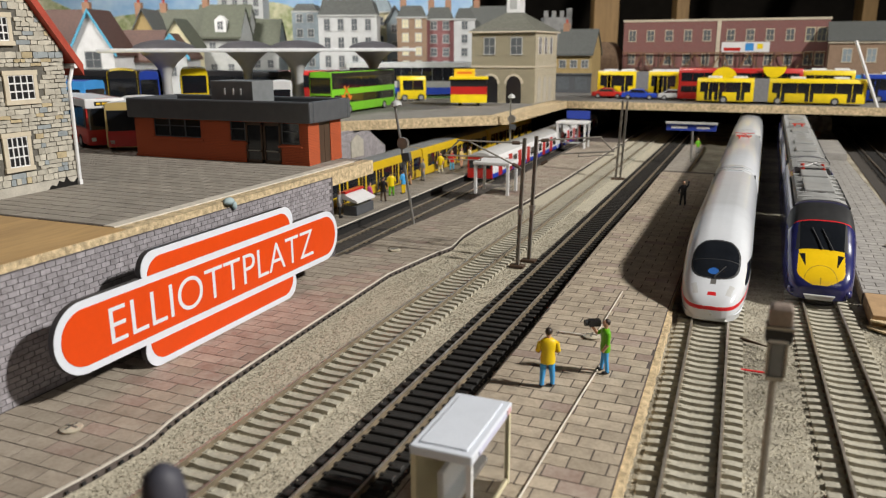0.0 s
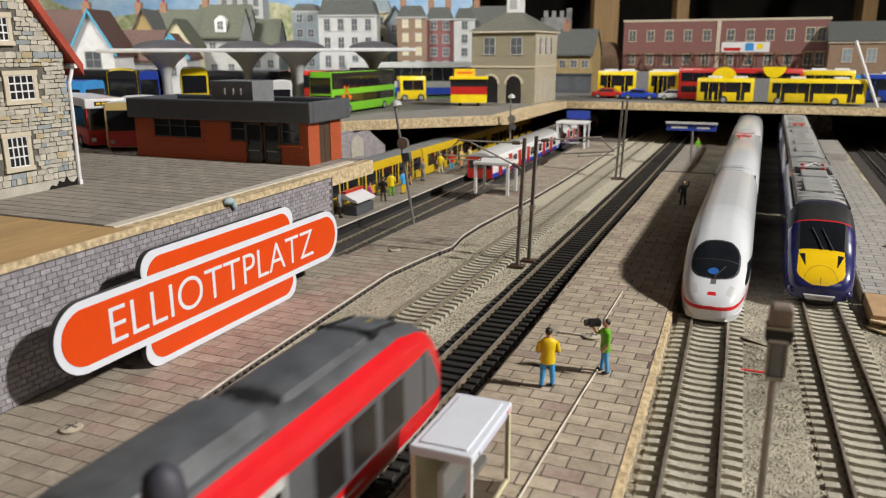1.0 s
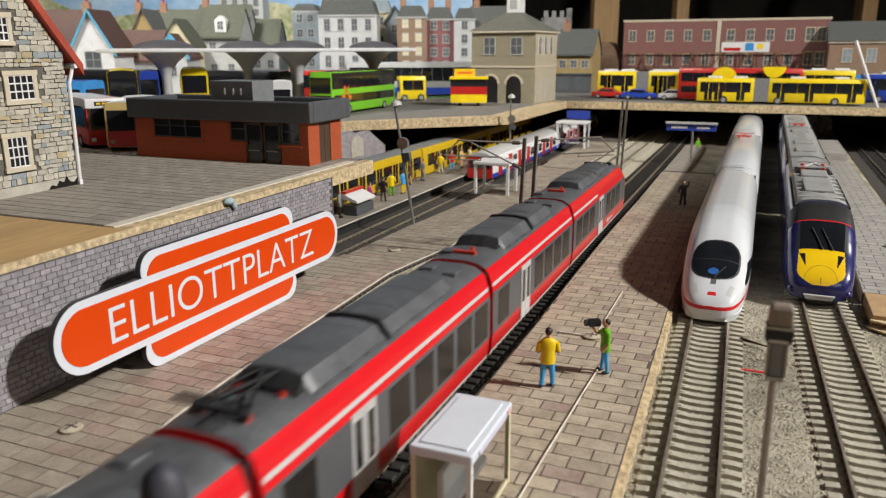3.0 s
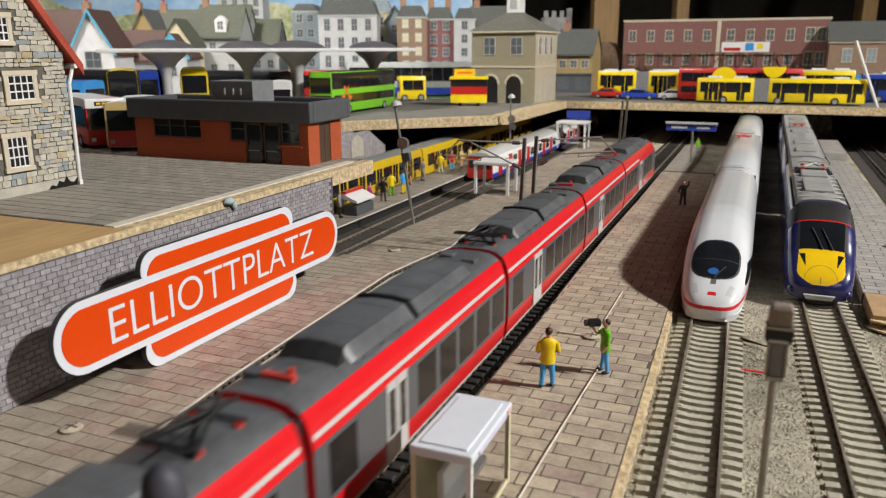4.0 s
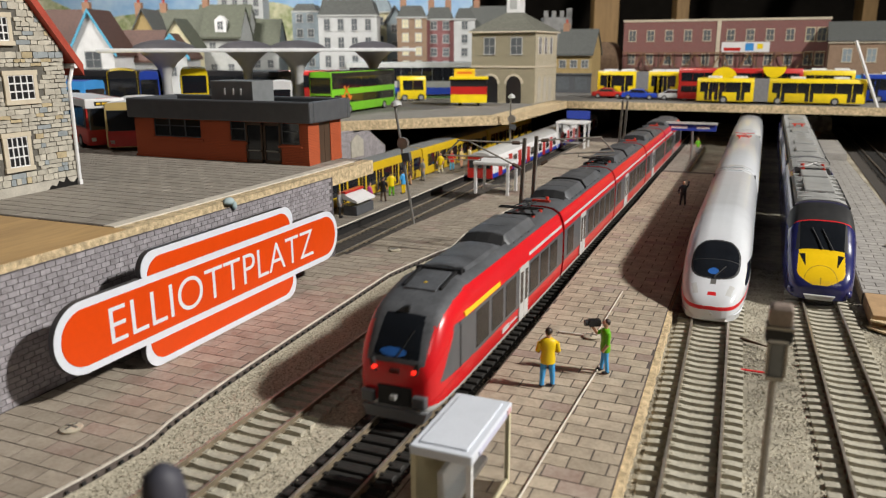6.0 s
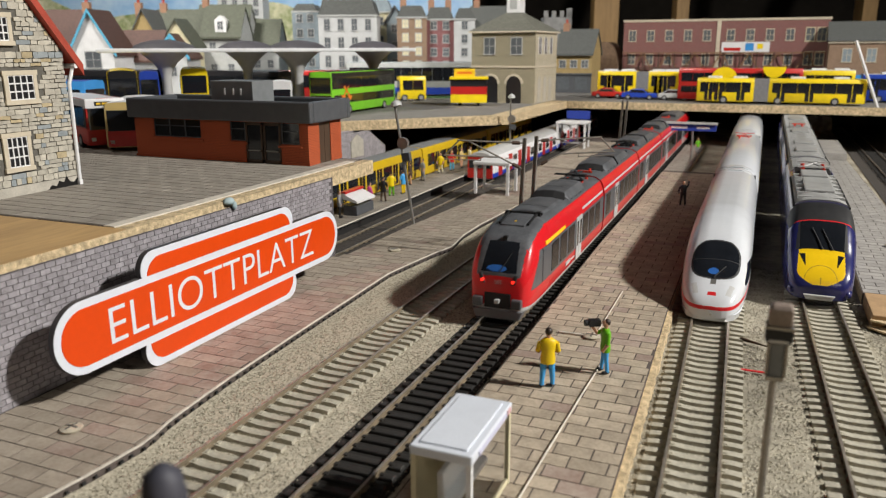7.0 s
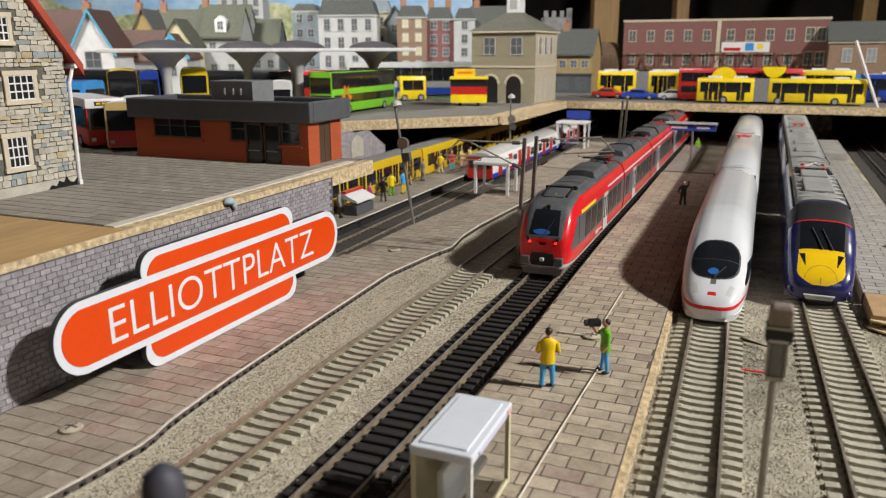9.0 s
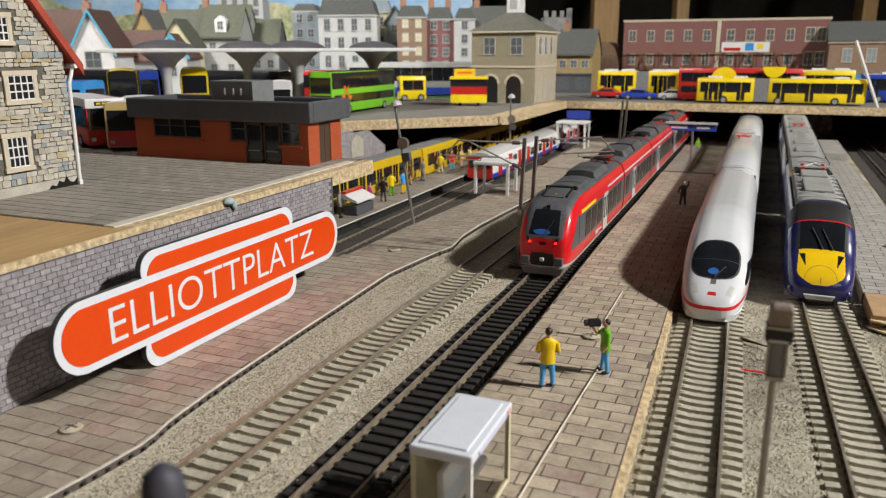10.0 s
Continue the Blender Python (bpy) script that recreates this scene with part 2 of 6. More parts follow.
# ---------------------------------------------------------------- tracks
def track(x, y0, y1, timber, label, pitch=0.69, sunk=0.0, m=None, drop=0.0, rise=0.0):
    t = thing("railway_track", label, "railway track", m or at(x, 0, -sunk), "railway tracks", kind="structure")
    for sx in (-0.825, 0.825):
        b = B().box(sx - 0.09, sx + 0.09, y0, y1, 0.34 - drop, 0.37 - drop).box(sx - 0.025, sx + 0.025, y0, y1, 0.37 - drop, 0.455 + rise)
        b.box(sx - 0.055, sx + 0.055, y0, y1, 0.45 + rise, 0.49 + rise).box(sx - 0.045, sx + 0.045, y0, y1, 0.49 + rise, 0.505 + rise, 1)
        part("rail", b, [M["rail"], M["railtop"]], t)
    b = B()
    if timber:
        b.slab(-1.36, 1.36, -0.16, 0.16, 0.1, 0.36, 0.025)
    else:
        b.loft([[(px, y, z) for y, z in ((-0.18, 0.1), (0.18, 0.1), (0.155, h - drop), (-0.155, h - drop))] for px, h in
                ((-1.52, 0.35), (-1.25, 0.38), (-0.7, 0.38), (-0.3, 0.33), (0.3, 0.33), (0.7, 0.38), (1.25, 0.38), (1.52, 0.35))])
    for sx in (-0.825, 0.825):
        for d in (-0.13, 0.13):
            b.box(sx + d - 0.07, sx + d + 0.07, -0.08, 0.08, 0.33 - drop, 0.41 - drop)
    me = b.mesh("sleeper", M["black"] if timber else M["concrete"])
    fix(me)
    n = int((y1 - y0) / pitch)
    rnd = random.Random(int(x * 10))
    for i in range(n):
        shared("sleeper", me, t, at(rnd.uniform(-.02, .02), y0 + (i + .5) * pitch, 0, rnd.uniform(-.6, .6)))
    return t

track(-4.4, -12, 125, False, "weathered nickel rails on pale concrete sleepers in ballast", 0.605, rise=0.06)
track(0.0, -11.91, 125, True, "nickel rails on black plastic sleepers beside the platform", 0.645, rise=0.05)
track(9.5, -36, 0, False, "nickel rails on pale concrete sleepers before a white train", 0.62, m=at(9.5, 22, 0, 1.5), drop=0.0, rise=0.09)
track(9.5, 22, 125, False, "nickel rails on pale concrete sleepers under a white train", 0.62)
track(14.6, -36, 0, False, "nickel rails on pale concrete sleepers before a blue train", 0.62, m=at(14.62, 25, 0, 2.2), drop=0.0, rise=0.09)
track(14.6, 0, 100, False, "nickel rails on pale concrete sleepers under a blue train", 0.62, m=at(14.5, 25, 0, -0.25))
track(24.2, 20, 125, True, "dark track beyond the pale platform")
track(-15.0, 14, 125, True, "sunken track between the two far platforms", sunk=0.25)


# ---------------------------------------------------------------- paving in single pieces
def paving(parent, inside, x0, x1, y0, y1, z, mats, w=1.22, d=0.72, gap=0.042, thick=0.018, near=None, seed=1, pick=None):
    """Rows of pavers across the strip; those in the near stretch are parts, the rest one joined part."""
    rnd = random.Random(seed)
    full = B().box(-w / 2 + gap * .7, w / 2 - gap * .7, -d / 2 + gap / 2, d / 2 - gap / 2, 0, thick)
    meshes = [full.mesh("paver", m) for m in mats]
    rest = [B() for _ in mats]
    count = 0
    for j in range(int((y1 - y0) / d)):
        y = y0 + (j + .5) * d
        shift = (j % 2) * w / 2
        for i in range(-1, int((x1 - x0) / w) + 2):
            x = x0 + i * w + shift
            lo, hi = inside(y)
            a, b = max(x - w / 2, lo), min(x + w / 2, hi)
            if b - a < 0.12:
                continue
            k = pick(x, y, rnd) if pick else rnd.randrange(len(mats))
            if b - a > w - 1e-6 and near and near[0] <= y <= near[1] and count < 300:
                shared("paver", meshes[k], parent, at(x, y, z + rnd.uniform(0, .008)))
                count += 1
            else:
                h = thick + rnd.uniform(0, .008)
                rest[k].box(a + gap * .7, b - gap * .7, y - d / 2 + gap / 2, y + d / 2 - gap / 2, z, z + h)
    for k, b in enumerate(rest):
        if b.v:
            tagged(part("paver_field", b, mats[k], parent, raw=True), kind="stuff")


def edge_of(pts):
    ys, xs = [p[0] for p in pts], [p[1] for p in pts]
    return lambda y: float(np.interp(y, ys, xs))


def platform(name, left, right, y0, y1, z, label, side, step=1.0):
    """A platform slab between two edge lines."""
    ys = [y0 + (y1 - y0) * i / int((y1 - y0) / step) for i in range(int((y1 - y0) / step) + 1)]
    b = B()
    b.loft([[(left(y), y, 0.0), (right(y), y, 0.0), (right(y), y, z), (left(y), y, z)] for y in ys], mats=[1, 1, 0, 1])
    return setting(name, b, [M["joint"], side], label, "platform")


# left platform in front of the retaining wall, with a wavy paper edge
L_RIGHT = edge_of([(-12, -7.2), (-3.5, -7.3), (-2, -7.1), (0.3, -6.95), (1.8, -7.3), (5.3, -7.6), (10.5, -7.85), (21, -8.25), (26, -7.6),
                   (28.1, -7.15), (31, -7.6), (35, -7.65), (46, -7.0), (58, -6.75), (120, -6.6)])
L_LEFT = edge_of([(-12, -13.3), (23, -13.3), (23.5, -12.6), (32, -12.4), (43, -11.6), (60, -11.6), (120, -11.6)])
plat_l = platform("platform_1", L_LEFT, L_RIGHT, -12, 118, 0.74, "left platform paved with printed grey and reddish slabs", M["joint"])
R_LEFT = edge_of([(-12, 2.1), (0, 2.2), (8, 2.1), (15, 2.08), (23, 1.9), (33, 1.78), (41, 1.8), (48, 1.85), (71, 1.75), (92, 1.75)])
R_RIGHT = edge_of([(-12, 8.15), (2.5, 7.98), (8.6, 7.84), (20.2, 7.56), (92, 7.5)])
plat_r = platform("platform_2", R_LEFT, R_RIGHT, -12, 66, 0.84, "island platform paved with sandy printed slabs", M["plyedge"])
F_LEFT, F_RIGHT = edge_of([(60, 1.75), (92, 1.75)]), edge_of([(60, 4.2), (92, 4.2)])
plat_f = platform("platform_3", F_LEFT, F_RIGHT, 66.2, 91, 0.70, "narrower far end of the island platform", M["plyedge"])
T_LEFT, T_RIGHT = edge_of([(20, -28), (120, -28)]), edge_of([(20, -17.0), (40, -16.8), (120, -16.9)])
# side faces blackened so that they read as unlit
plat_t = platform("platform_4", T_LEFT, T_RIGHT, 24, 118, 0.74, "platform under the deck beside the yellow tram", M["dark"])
E_LEFT, E_RIGHT = edge_of([(20, 16.6), (60, 17.1), (120, 17.7)]), edge_of([(20, 21.2), (53, 20.9), (80, 20.4), (120, 20.2)])
plat_e = platform("platform_5", E_LEFT, E_RIGHT, 26.6, 95, 0.84, "platform with pale slabs beside the blue train", M["plyedge"])


def pinkish(x, y, r):
    return 1 if abs(y - 11) + abs(x + 9) * 1.2 + r.uniform(-3, 3) < 7.5 or r.random() < 0.12 else 0


# paper edge strips
def strip(name, fn, y0, y1, z, w, h, parent, m, step=0.8, jag=0.0):
    rnd = random.Random(3)
    b = B()
    n = int((y1 - y0) / step)
    rings = []
    for i in range(n + 1):
        y = y0 + (y1 - y0) * i / n
        x, k = fn(y) + rnd.uniform(-jag, jag), rnd.uniform(0, jag)
        rings.append([(x, y, z), (x + w, y, z), (x + w, y, z + h + k), (x, y, z + h + k)])
    return part(name, b.loft(rings), m, parent)

sh = B().loft([[(L_RIGHT(y) + .02, y, .1), (L_RIGHT(y) + .02, y, .44), (L_RIGHT(y) + .3, y, .40), (-5.55, y, .37), (-5.3, y, .2), (-5.3, y, .1)] for y in np.arange(-12, 100, .8)])
setting("ballast_shoulder", sh, M["ballast"], "sloping shoulder of sandy ballast along the platform", "ballast")
strip("paper_edge", L_RIGHT, -12, 100, 0.72, 0.07, 0.06, plat_l, M["paperedge"])
def webbing(fn, y0, y1, z, parent):
    """Dark plastic webbing that shows below the paper edge."""
    b, y, r = B(), y0, random.Random(8)
    while y < y1:
        x = fn(y)
        b.box(x + .05, x + .10 + r.uniform(0, .04), y, y + r.uniform(.1, .16), z - .13, z - .04)
        y += r.uniform(.42, .55)
    tagged(part("edge_webbing", b, M["bogie"], parent, "black plastic webbing below the paper edge", raw=True), kind="stuff")

webbing(L_RIGHT, -12, 70, 0.66, plat_l)
webbing(T_RIGHT, 24.2, 70, 0.70, plat_t)
strip("paper_edge", T_RIGHT, 24.2, 100, 0.73, 0.07, 0.08, plat_t, M["paperedge"])
strip("sawn_edge", lambda y: R_RIGHT(y) - 0.02, -12, 20.2, 0.25, 0.24, 0.50, plat_r, M["plyedge"], 0.25, 0.05)

# ---------------------------------------------------------------- retaining wall and decks
WX, DECK = -13.15, 6.1
wall = setting("wall_1", B().box(WX - 0.04, WX, -14, 23.3, 0, 5.72).box(WX - 0.6, WX - 0.05, -14, 23.0, 0, 5.13), M["mortar"], "retaining wall faced with printed grey brick", "wall")


def plaza():
    b = B().box(-140, -13.2, -16, 28.8, 5.15, 6.04)
    d = setting("deck_1", b, M["plyedge"], "sawn board deck that carries the station forecourt", "deck")
    part("plywood_sheet", B().box(-60, -13.25, -16, 6.6, 6.045, 6.06), M["ply"], d, "bare golden plywood sheet")
    part("paper_edge", B().box(-14.5, -13.9, 6.6, 27.5, 6.05, 6.11), M["paperedge"], d)
    part("joint_sheet", B().box(-80, -13.95, 6.65, 28.7, 6.045, 6.07), M["joint"], d)
    return d

deck1 = plaza()
b = B().prism([(-140, 29.6), (-60, 29.6), (-28.7, 53), (-15.4, 65), (-15.0, 91.8), (90, 91.8), (90, 175), (-140, 175)], "z", 5.15, 6.1)
deck2 = setting("deck_2", b, [M["plyedge"]], "board deck with the road and the town", "deck")
M["road"] = mat("road_paper", (0.20, 0.19, 0.175), 0.2, 60, 0.8)
part("road_sheet", B().prism([(-140, 29.7), (-60, 29.7), (-29.6, 53), (-17.5, 65.8), (-17.5, 92.6), (90, 92.6), (90, 175), (-140, 175)], "z", 6.1, 6.13),
     M["road"], deck2, "grey road paper glued on the boards")


# ---------------------------------------------------------------- the station sign
def sign():
    s = thing("station_sign", "large orange red station name sign with white border", "sign", at(-11.0, 0, 0.74, 0))
    zc, half, r = 3.02, 1.36, 1.36

    def pill(y0, y1, z0, z1, r, n=14):
        """Rounded outline in the y-z plane."""
        pts = []
        for cy, cz, a in ((y1 - r, z1 - r, 0), (y0 + r, z1 - r, 90), (y0 + r, z0 + r, 180), (y1 - r, z0 + r, 270)):
            pts += [(cy + r * math.cos(radians(a + 90 * i / n)), cz + r * math.sin(radians(a + 90 * i / n))) for i in range(n + 1)]
        return pts
    # main bar, upper and lower lobes: dark backing, white face, red panels
    bars = ((0.55, 19.95, 1.13, 3.89, 1.36), (4.85, 15.5, 3.35, 4.88, 1.05), (4.7, 15.55, 0.02, 1.6, 1.05))
    back, face, redp = B(), B(), B()
    for i, (y0, y1, z0, z1, r) in enumerate(bars):
        back.prism(pill(y0, y1, z0, z1, min(r, (z1 - z0) / 2)), "x", -0.24 - 0.003 * i, 0.0 - 0.003 * i)
        face.prism(pill(y0, y1, z0, z1, min(r, (z1 - z0) / 2)), "x", 0.0 + 0.002 * i, 0.03 + 0.002 * i)
    part("backing_board", back, M["signside"], s, "dark plastic backing board")
    part("white_border", face, M["white"], s)
    part("name_panel", B().prism(pill(0.85, 19.65, 1.43, 3.59, 1.07), "x", 0.03, 0.05), M["signred"], s, "orange red enamel panel")
    up = [p for p in pill(5.15, 15.2, 2.8, 4.60, 0.8)]
    part("upper_panel", B().prism([(5.15, 3.91), (15.2, 3.91)] + [p for p in up if p[1] > 3.92 and p[0] > 10] + [p for p in up if p[1] > 3.92 and p[0] <= 10], "x", 0.03, 0.05),
         M["signred"], s)
    low = [p for p in pill(5.0, 15.25, 0.30, 2.2, 0.8)]
    part("lower_panel", B().prism([(15.25, 1.11), (5.0, 1.11)] + [p for p in low if p[1] < 1.10 and p[0] <= 10] + [p for p in low if p[1] < 1.10 and p[0] > 10], "x", 0.03, 0.05),
         M["signred"], s)
    txt = bpy.data.curves.new("lettering", "FONT")
    txt.body, txt.size, txt.extrude, txt.align_x, txt.align_y = "ELLIOTTPLATZ", 2.05 * CM, 0.004 * CM, "CENTER", "CENTER"
    txt.offset = -0.00012
    ob = new("lettering", txt)
    bpy.context.view_layer.update()
    dg = bpy.context.evaluated_depsgraph_get()
    me = bpy.data.meshes.new_from_object(ob.evaluated_get(dg))
    bpy.data.objects.remove(ob)
    w = max(v.co.x for v in me.vertices) - min(v.co.x for v in me.vertices)
    h = max(v.co.y for v in me.vertices) - min(v.co.y for v in me.vertices)
    k = 14.25 * CM / w
    for v in me.vertices:
        v.co.x, v.co.y = v.co.x * k, v.co.y * 1.44 * CM / h
    me.materials.clear()
    me.materials.append(M["white"])
    o = new("lettering", me)
    o.parent = s
    o.matrix_basis = at(0.056, 10.1, 2.44) @ pose(0, 0, 0, 90, 0, 90)
    o["label"] = "white raised station name lettering"
    return s

sign()


# ---------------------------------------------------------------- trains
def wheelset(t, x, y, r=0.5, bog=True):
    """A two-axle bogie under a train."""
    b = B().box(-1.15, 1.15, y - 1.5, y + 1.5, 0.75, 1.1)
    for sx in (-1, 1):
        b.box(sx * 1.2 - .12, sx * 1.2 + .12, y - 1.7, y + 1.7, 0.72, 1.0)
    bg = part("bogie", b, M["bogie"], t)
    for d in (-1.1, 1.1):
        part("wheel", B().tube((-0.95, y + d, 1.0), (0.95, y + d, 1.0), 0.06).tube((-.92, y + d, 1.0), (-.72, y + d, 1.0), .5, n=16)
             .tube((.72, y + d, 1.0), (.92, y + d, 1.0), .5, n=16), M["metal"], bg)


def ring(prof, y, sx=1.0, sz=1.0, z0=0.75, dx=0.0, dz=0.0):
    """A closed ring from a right-hand half profile (x, z), mirrored."""
    right = [(x * sx + dx, y, z0 + (z - z0) * sz + dz) for x, z in prof]
    left = [(-x * sx + dx, y, z0 + (z - z0) * sz + dz) for x, z in reversed(prof)]
    return right + left


ICE = [(0.9, 0.75), (1.45, 0.9), (1.62, 1.3), (1.70, 2.0), (1.70, 2.6), (1.68, 3.1), (1.60, 3.7), (1.42, 4.2), (1.05, 4.6), (0.5, 4.78)]


def nose_rings(prof, steps, z0=0.75):
    """steps: (y, width factor, height factor, front lift)"""
    return [ring(prof, y, sx, sz, z0, 0, dz) for y, sx, sz, dz in steps]


def smooth(xs, ys, x):
    """Monotone cubic through the points."""
    xs, ys, x = np.array(xs, float), np.array(ys, float), np.atleast_1d(np.array(x, float))
    h, dl = np.diff(xs), np.diff(ys) / np.diff(xs)
    m = np.zeros(len(xs))
    m[0], m[-1] = dl[0], dl[-1]
    for i in range(1, len(xs) - 1):
        m[i] = 0 if dl[i - 1] * dl[i] <= 0 else 2 * dl[i - 1] * dl[i] / (dl[i - 1] + dl[i])
    i = np.clip(np.searchsorted(xs, x) - 1, 0, len(h) - 1)
    t = np.clip((x - xs[i]) / h[i], 0, 1)
    return (ys[i] * (2 * t ** 3 - 3 * t ** 2 + 1) + h[i] * m[i] * (t ** 3 - 2 * t ** 2 + t) + ys[i + 1] * (3 * t ** 2 - 2 * t ** 3) + h[i] * m[i + 1] * (t ** 3 - t ** 2))


def skin(parent, prof, nose, ys, pick, kinds, n=80, origin=0.0, way=1):
    """A streamlined shell split into parts. nose: rows of distance, width factor, top height. pick(x, y, z) names the part."""
    px_, pz_ = [p[0] for p in prof] + [0], [p[1] for p in prof] + [prof[-1][1] + .02]
    d = [0]
    for i in range(1, len(px_)):
        d.append(d[-1] + math.hypot(px_[i] - px_[i - 1], pz_[i] - pz_[i - 1]))
    q = np.linspace(0, d[-1], n)
    hx, hz = smooth(d, px_, q), smooth(d, pz_, q)
    z0, zt = prof[0][1], hz[-1]
    sx, top = smooth([r[0] for r in nose], [r[1] for r in nose], ys), smooth([r[0] for r in nose], [r[2] for r in nose], ys)
    xx, zz = np.concatenate([hx, -hx[-2::-1]]), np.concatenate([hz, hz[-2::-1]])
    grid = [[(x * a, y, z0 + (z - z0) * (t - z0) / (zt - z0)) for x, z in zip(xx, zz)] for y, a, t in zip(ys, sx, top)]
    bins = {}
    m = len(xx)

    def put(key, pts):
        b, idx = bins.setdefault(key, (B(), {}))
        f = []
        for p in pts:
            k = (round(p[0], 5), round(p[1], 5), round(p[2], 5))
            if k not in idx:
                idx[k] = len(b.v)
                b.v.append((p[0], origin + way * p[1], p[2]))
            f.append(idx[k])
        if len(set(f)) > 2:
            b.f.append(tuple(dict.fromkeys(f)))
            b.m.append(0)
    for i in range(len(ys) - 1):
        for j in range(m):
            c = [grid[i][j], grid[i][(j + 1) % m], grid[i + 1][(j + 1) % m], grid[i + 1][j]]
            put(pick(*[sum(p[k] for p in c) / 4 for k in range(3)]) if j < m - 1 else "body", c)
    # the blunt tip is closed in strips across
    for j in range(m // 2):
        c = [grid[0][j], grid[0][j + 1], grid[0][m - 2 - j], grid[0][m - 1 - j]]
        put(pick(*[sum(p[k] for p in c) / 4 for k in range(3)]), c)
    made = {}
    for key, (b, _) in bins.items():
        name, mt, label = kinds[key]
        made[key] = part(name, b, M[mt], parent, label, smooth=70)
    return made


def oval(x, y, cx, cy, rx, ry, power=2.0):
    return abs((x - cx) / rx) ** power + abs((y - cy) / ry) ** power


def ice():
    t = thing("high_speed_train", "white high speed train with a red stripe and pantograph", "train", at(9.5, 19.75, 0))
    nose = [(0, .30, 1.34), (.1, .47, 1.5), (.3, .60, 1.72), (.6, .705, 1.94), (1, .785, 2.17), (1.5, .85, 2.44), (2, .895, 2.78), (2.5, .925, 3.12), (3, .945, 3.42), (3.5, .957, 3.70), (4.5, .97, 4.15),
            (5.5, .975, 4.45), (7, .975, 4.70), (8.5, .975, 4.80), (22.6, .975, 4.80)]
    ys = sorted({*np.round(np.arange(0, 1, .02), 3), *np.round(np.arange(1, 4.2, .035), 3), *np.round(np.arange(4.2, 9, .2), 3), *np.linspace(9.0, 22.6, 8)})

    def pick(x, y, z):
        o = oval(x, y, 0, 2.52, 1.08, 1.08, 2.7)
        if z > 2.0 and o < 1:
            return "seat" if oval(x, y, -.05, 1.8, .26, .17) < 1 else "frame" if abs(y - 2.45) < .03 else "glass"
        if z > 2.0 and o < 1.22:
            return "seal"
        if abs(z - (1.27 + .16 * min(y, 2.8))) < .085:
            return "stripe"
        if abs(x) < .2 and .40 < y < .58 and z > 1.5:
            return "badge"
        if .62 < abs(x) - .25 * (y - .5) < .86 and .5 < y < 1.12 and z > 1.55:
            return "lamp"
        if abs(x) < .13 and 1.02 < y < 1.36:
            return "horn"
        if x > 1.2 and 1.9 < y < 5.2 and 2.0 + .1 * (y - 2) < z < 2.15 + .75 * min(1, (y - 1.9) / 1.2):
            return "sidewin"
        if y > 9.5 and 2.4 < z < 3.05:
            return "strip"
        return "body"
    skin(t, ICE, nose, ys, pick, dict(body=("body", "icewhite", "glossy white shell"), glass=("windscreen", "glass", "dark glossy windscreen"), seat=("driver_seat", "seats", "blue cab interior"),
                                      frame=("windscreen_bar", "bogie", ""), seal=("windscreen_seal", "bogie", "black rubber seal"), stripe=("red_stripe", "stripe", "red waist stripe"), badge=("badge", "stripe", ""),
                                      lamp=("headlight", "lgrey", "silvery slanted headlight"), horn=("horn_plate", "metal", ""), sidewin=("cab_window", "glass", ""), strip=("window_strip", "glass", "")), n=140)
    part("wiper", B().tube((0, 1.42, 2.44), (0.5, 2.1, 2.86), .028), M["bogie"], t)
    part("coupler", B().tube((0.05, -.1, 1.0), (.05, .3, 1.0), .06), M["lgrey"], t)
    part("front_skirt", B().loft([[(-w, y, .62), (w, y, .62), (w + .1, y, .95), (-w - .1, y, .95)] for y, w in ((.12, .7), (.5, 1.1), (1.2, 1.3), (2.6, 1.4))]), M["icewhite"], t)
    for k, (y0, y1) in enumerate(((22.8, 50.8), (51.0, 79.0))):
        part("coach_body", B().loft(nose_rings(ICE, [(y0, .96, .98, 0), (y0 + .25, 1, 1, 0), (y1 - .25, 1, 1, 0), (y1, .96, .98, 0)])), M["icewhite"], t, smooth=60)
        for sgn in (-1, 1):
            part("window_strip", B().box(sgn * 1.69 - .03, sgn * 1.69 + .03, y0 + .6, y1 - .6, 2.45, 3.05), M["glass"], t)
    for y in (22.7, 50.9):
        part("gangway", B().box(-1.45, 1.45, y - .35, y + .35, .8, 4.3), M["bogie"], t)
    for y in (22.0, 23.6, 50.1, 51.7):
        part("roof_fairing", B().loft([ring([(1.25, 4.3), (1.1, 4.62), (.5, 4.86)], yy, s, 1, 4.3) for yy, s in ((y - .5, .9), (y - .2, 1), (y + .2, 1), (y + .5, .9))]), M["icewhite"], t, smooth=50)
    part("pantograph", B().box(-.7, .7, 43.4, 43.55, 4.95, 5.02).box(-.7, .7, 44.4, 44.55, 4.95, 5.02).tube((-.5, 43.5, 5), (.3, 45.5, 5.15), .04)
         .tube((.5, 43.5, 5), (-.3, 45.5, 5.15), .04).box(-.9, .9, 45.4, 45.5, 5.1, 5.16).tube((-.4, 43.4, 4.7), (-.4, 43.4, 5), .08).tube((.4, 44.4, 4.7), (.4, 44.4, 5), .08), M["insul"], t, "red folded pantograph")
    for y in (4.6, 18.5, 27, 46, 56, 74):
        wheelset(t, 0, y)

ice()

JAV = [(0.9, 0.75), (1.5, 0.85), (1.60, 1.3), (1.62, 2.0), (1.62, 2.8), (1.60, 3.3), (1.52, 3.8), (1.38, 4.15), (1.1, 4.42), (0.5, 4.55)]


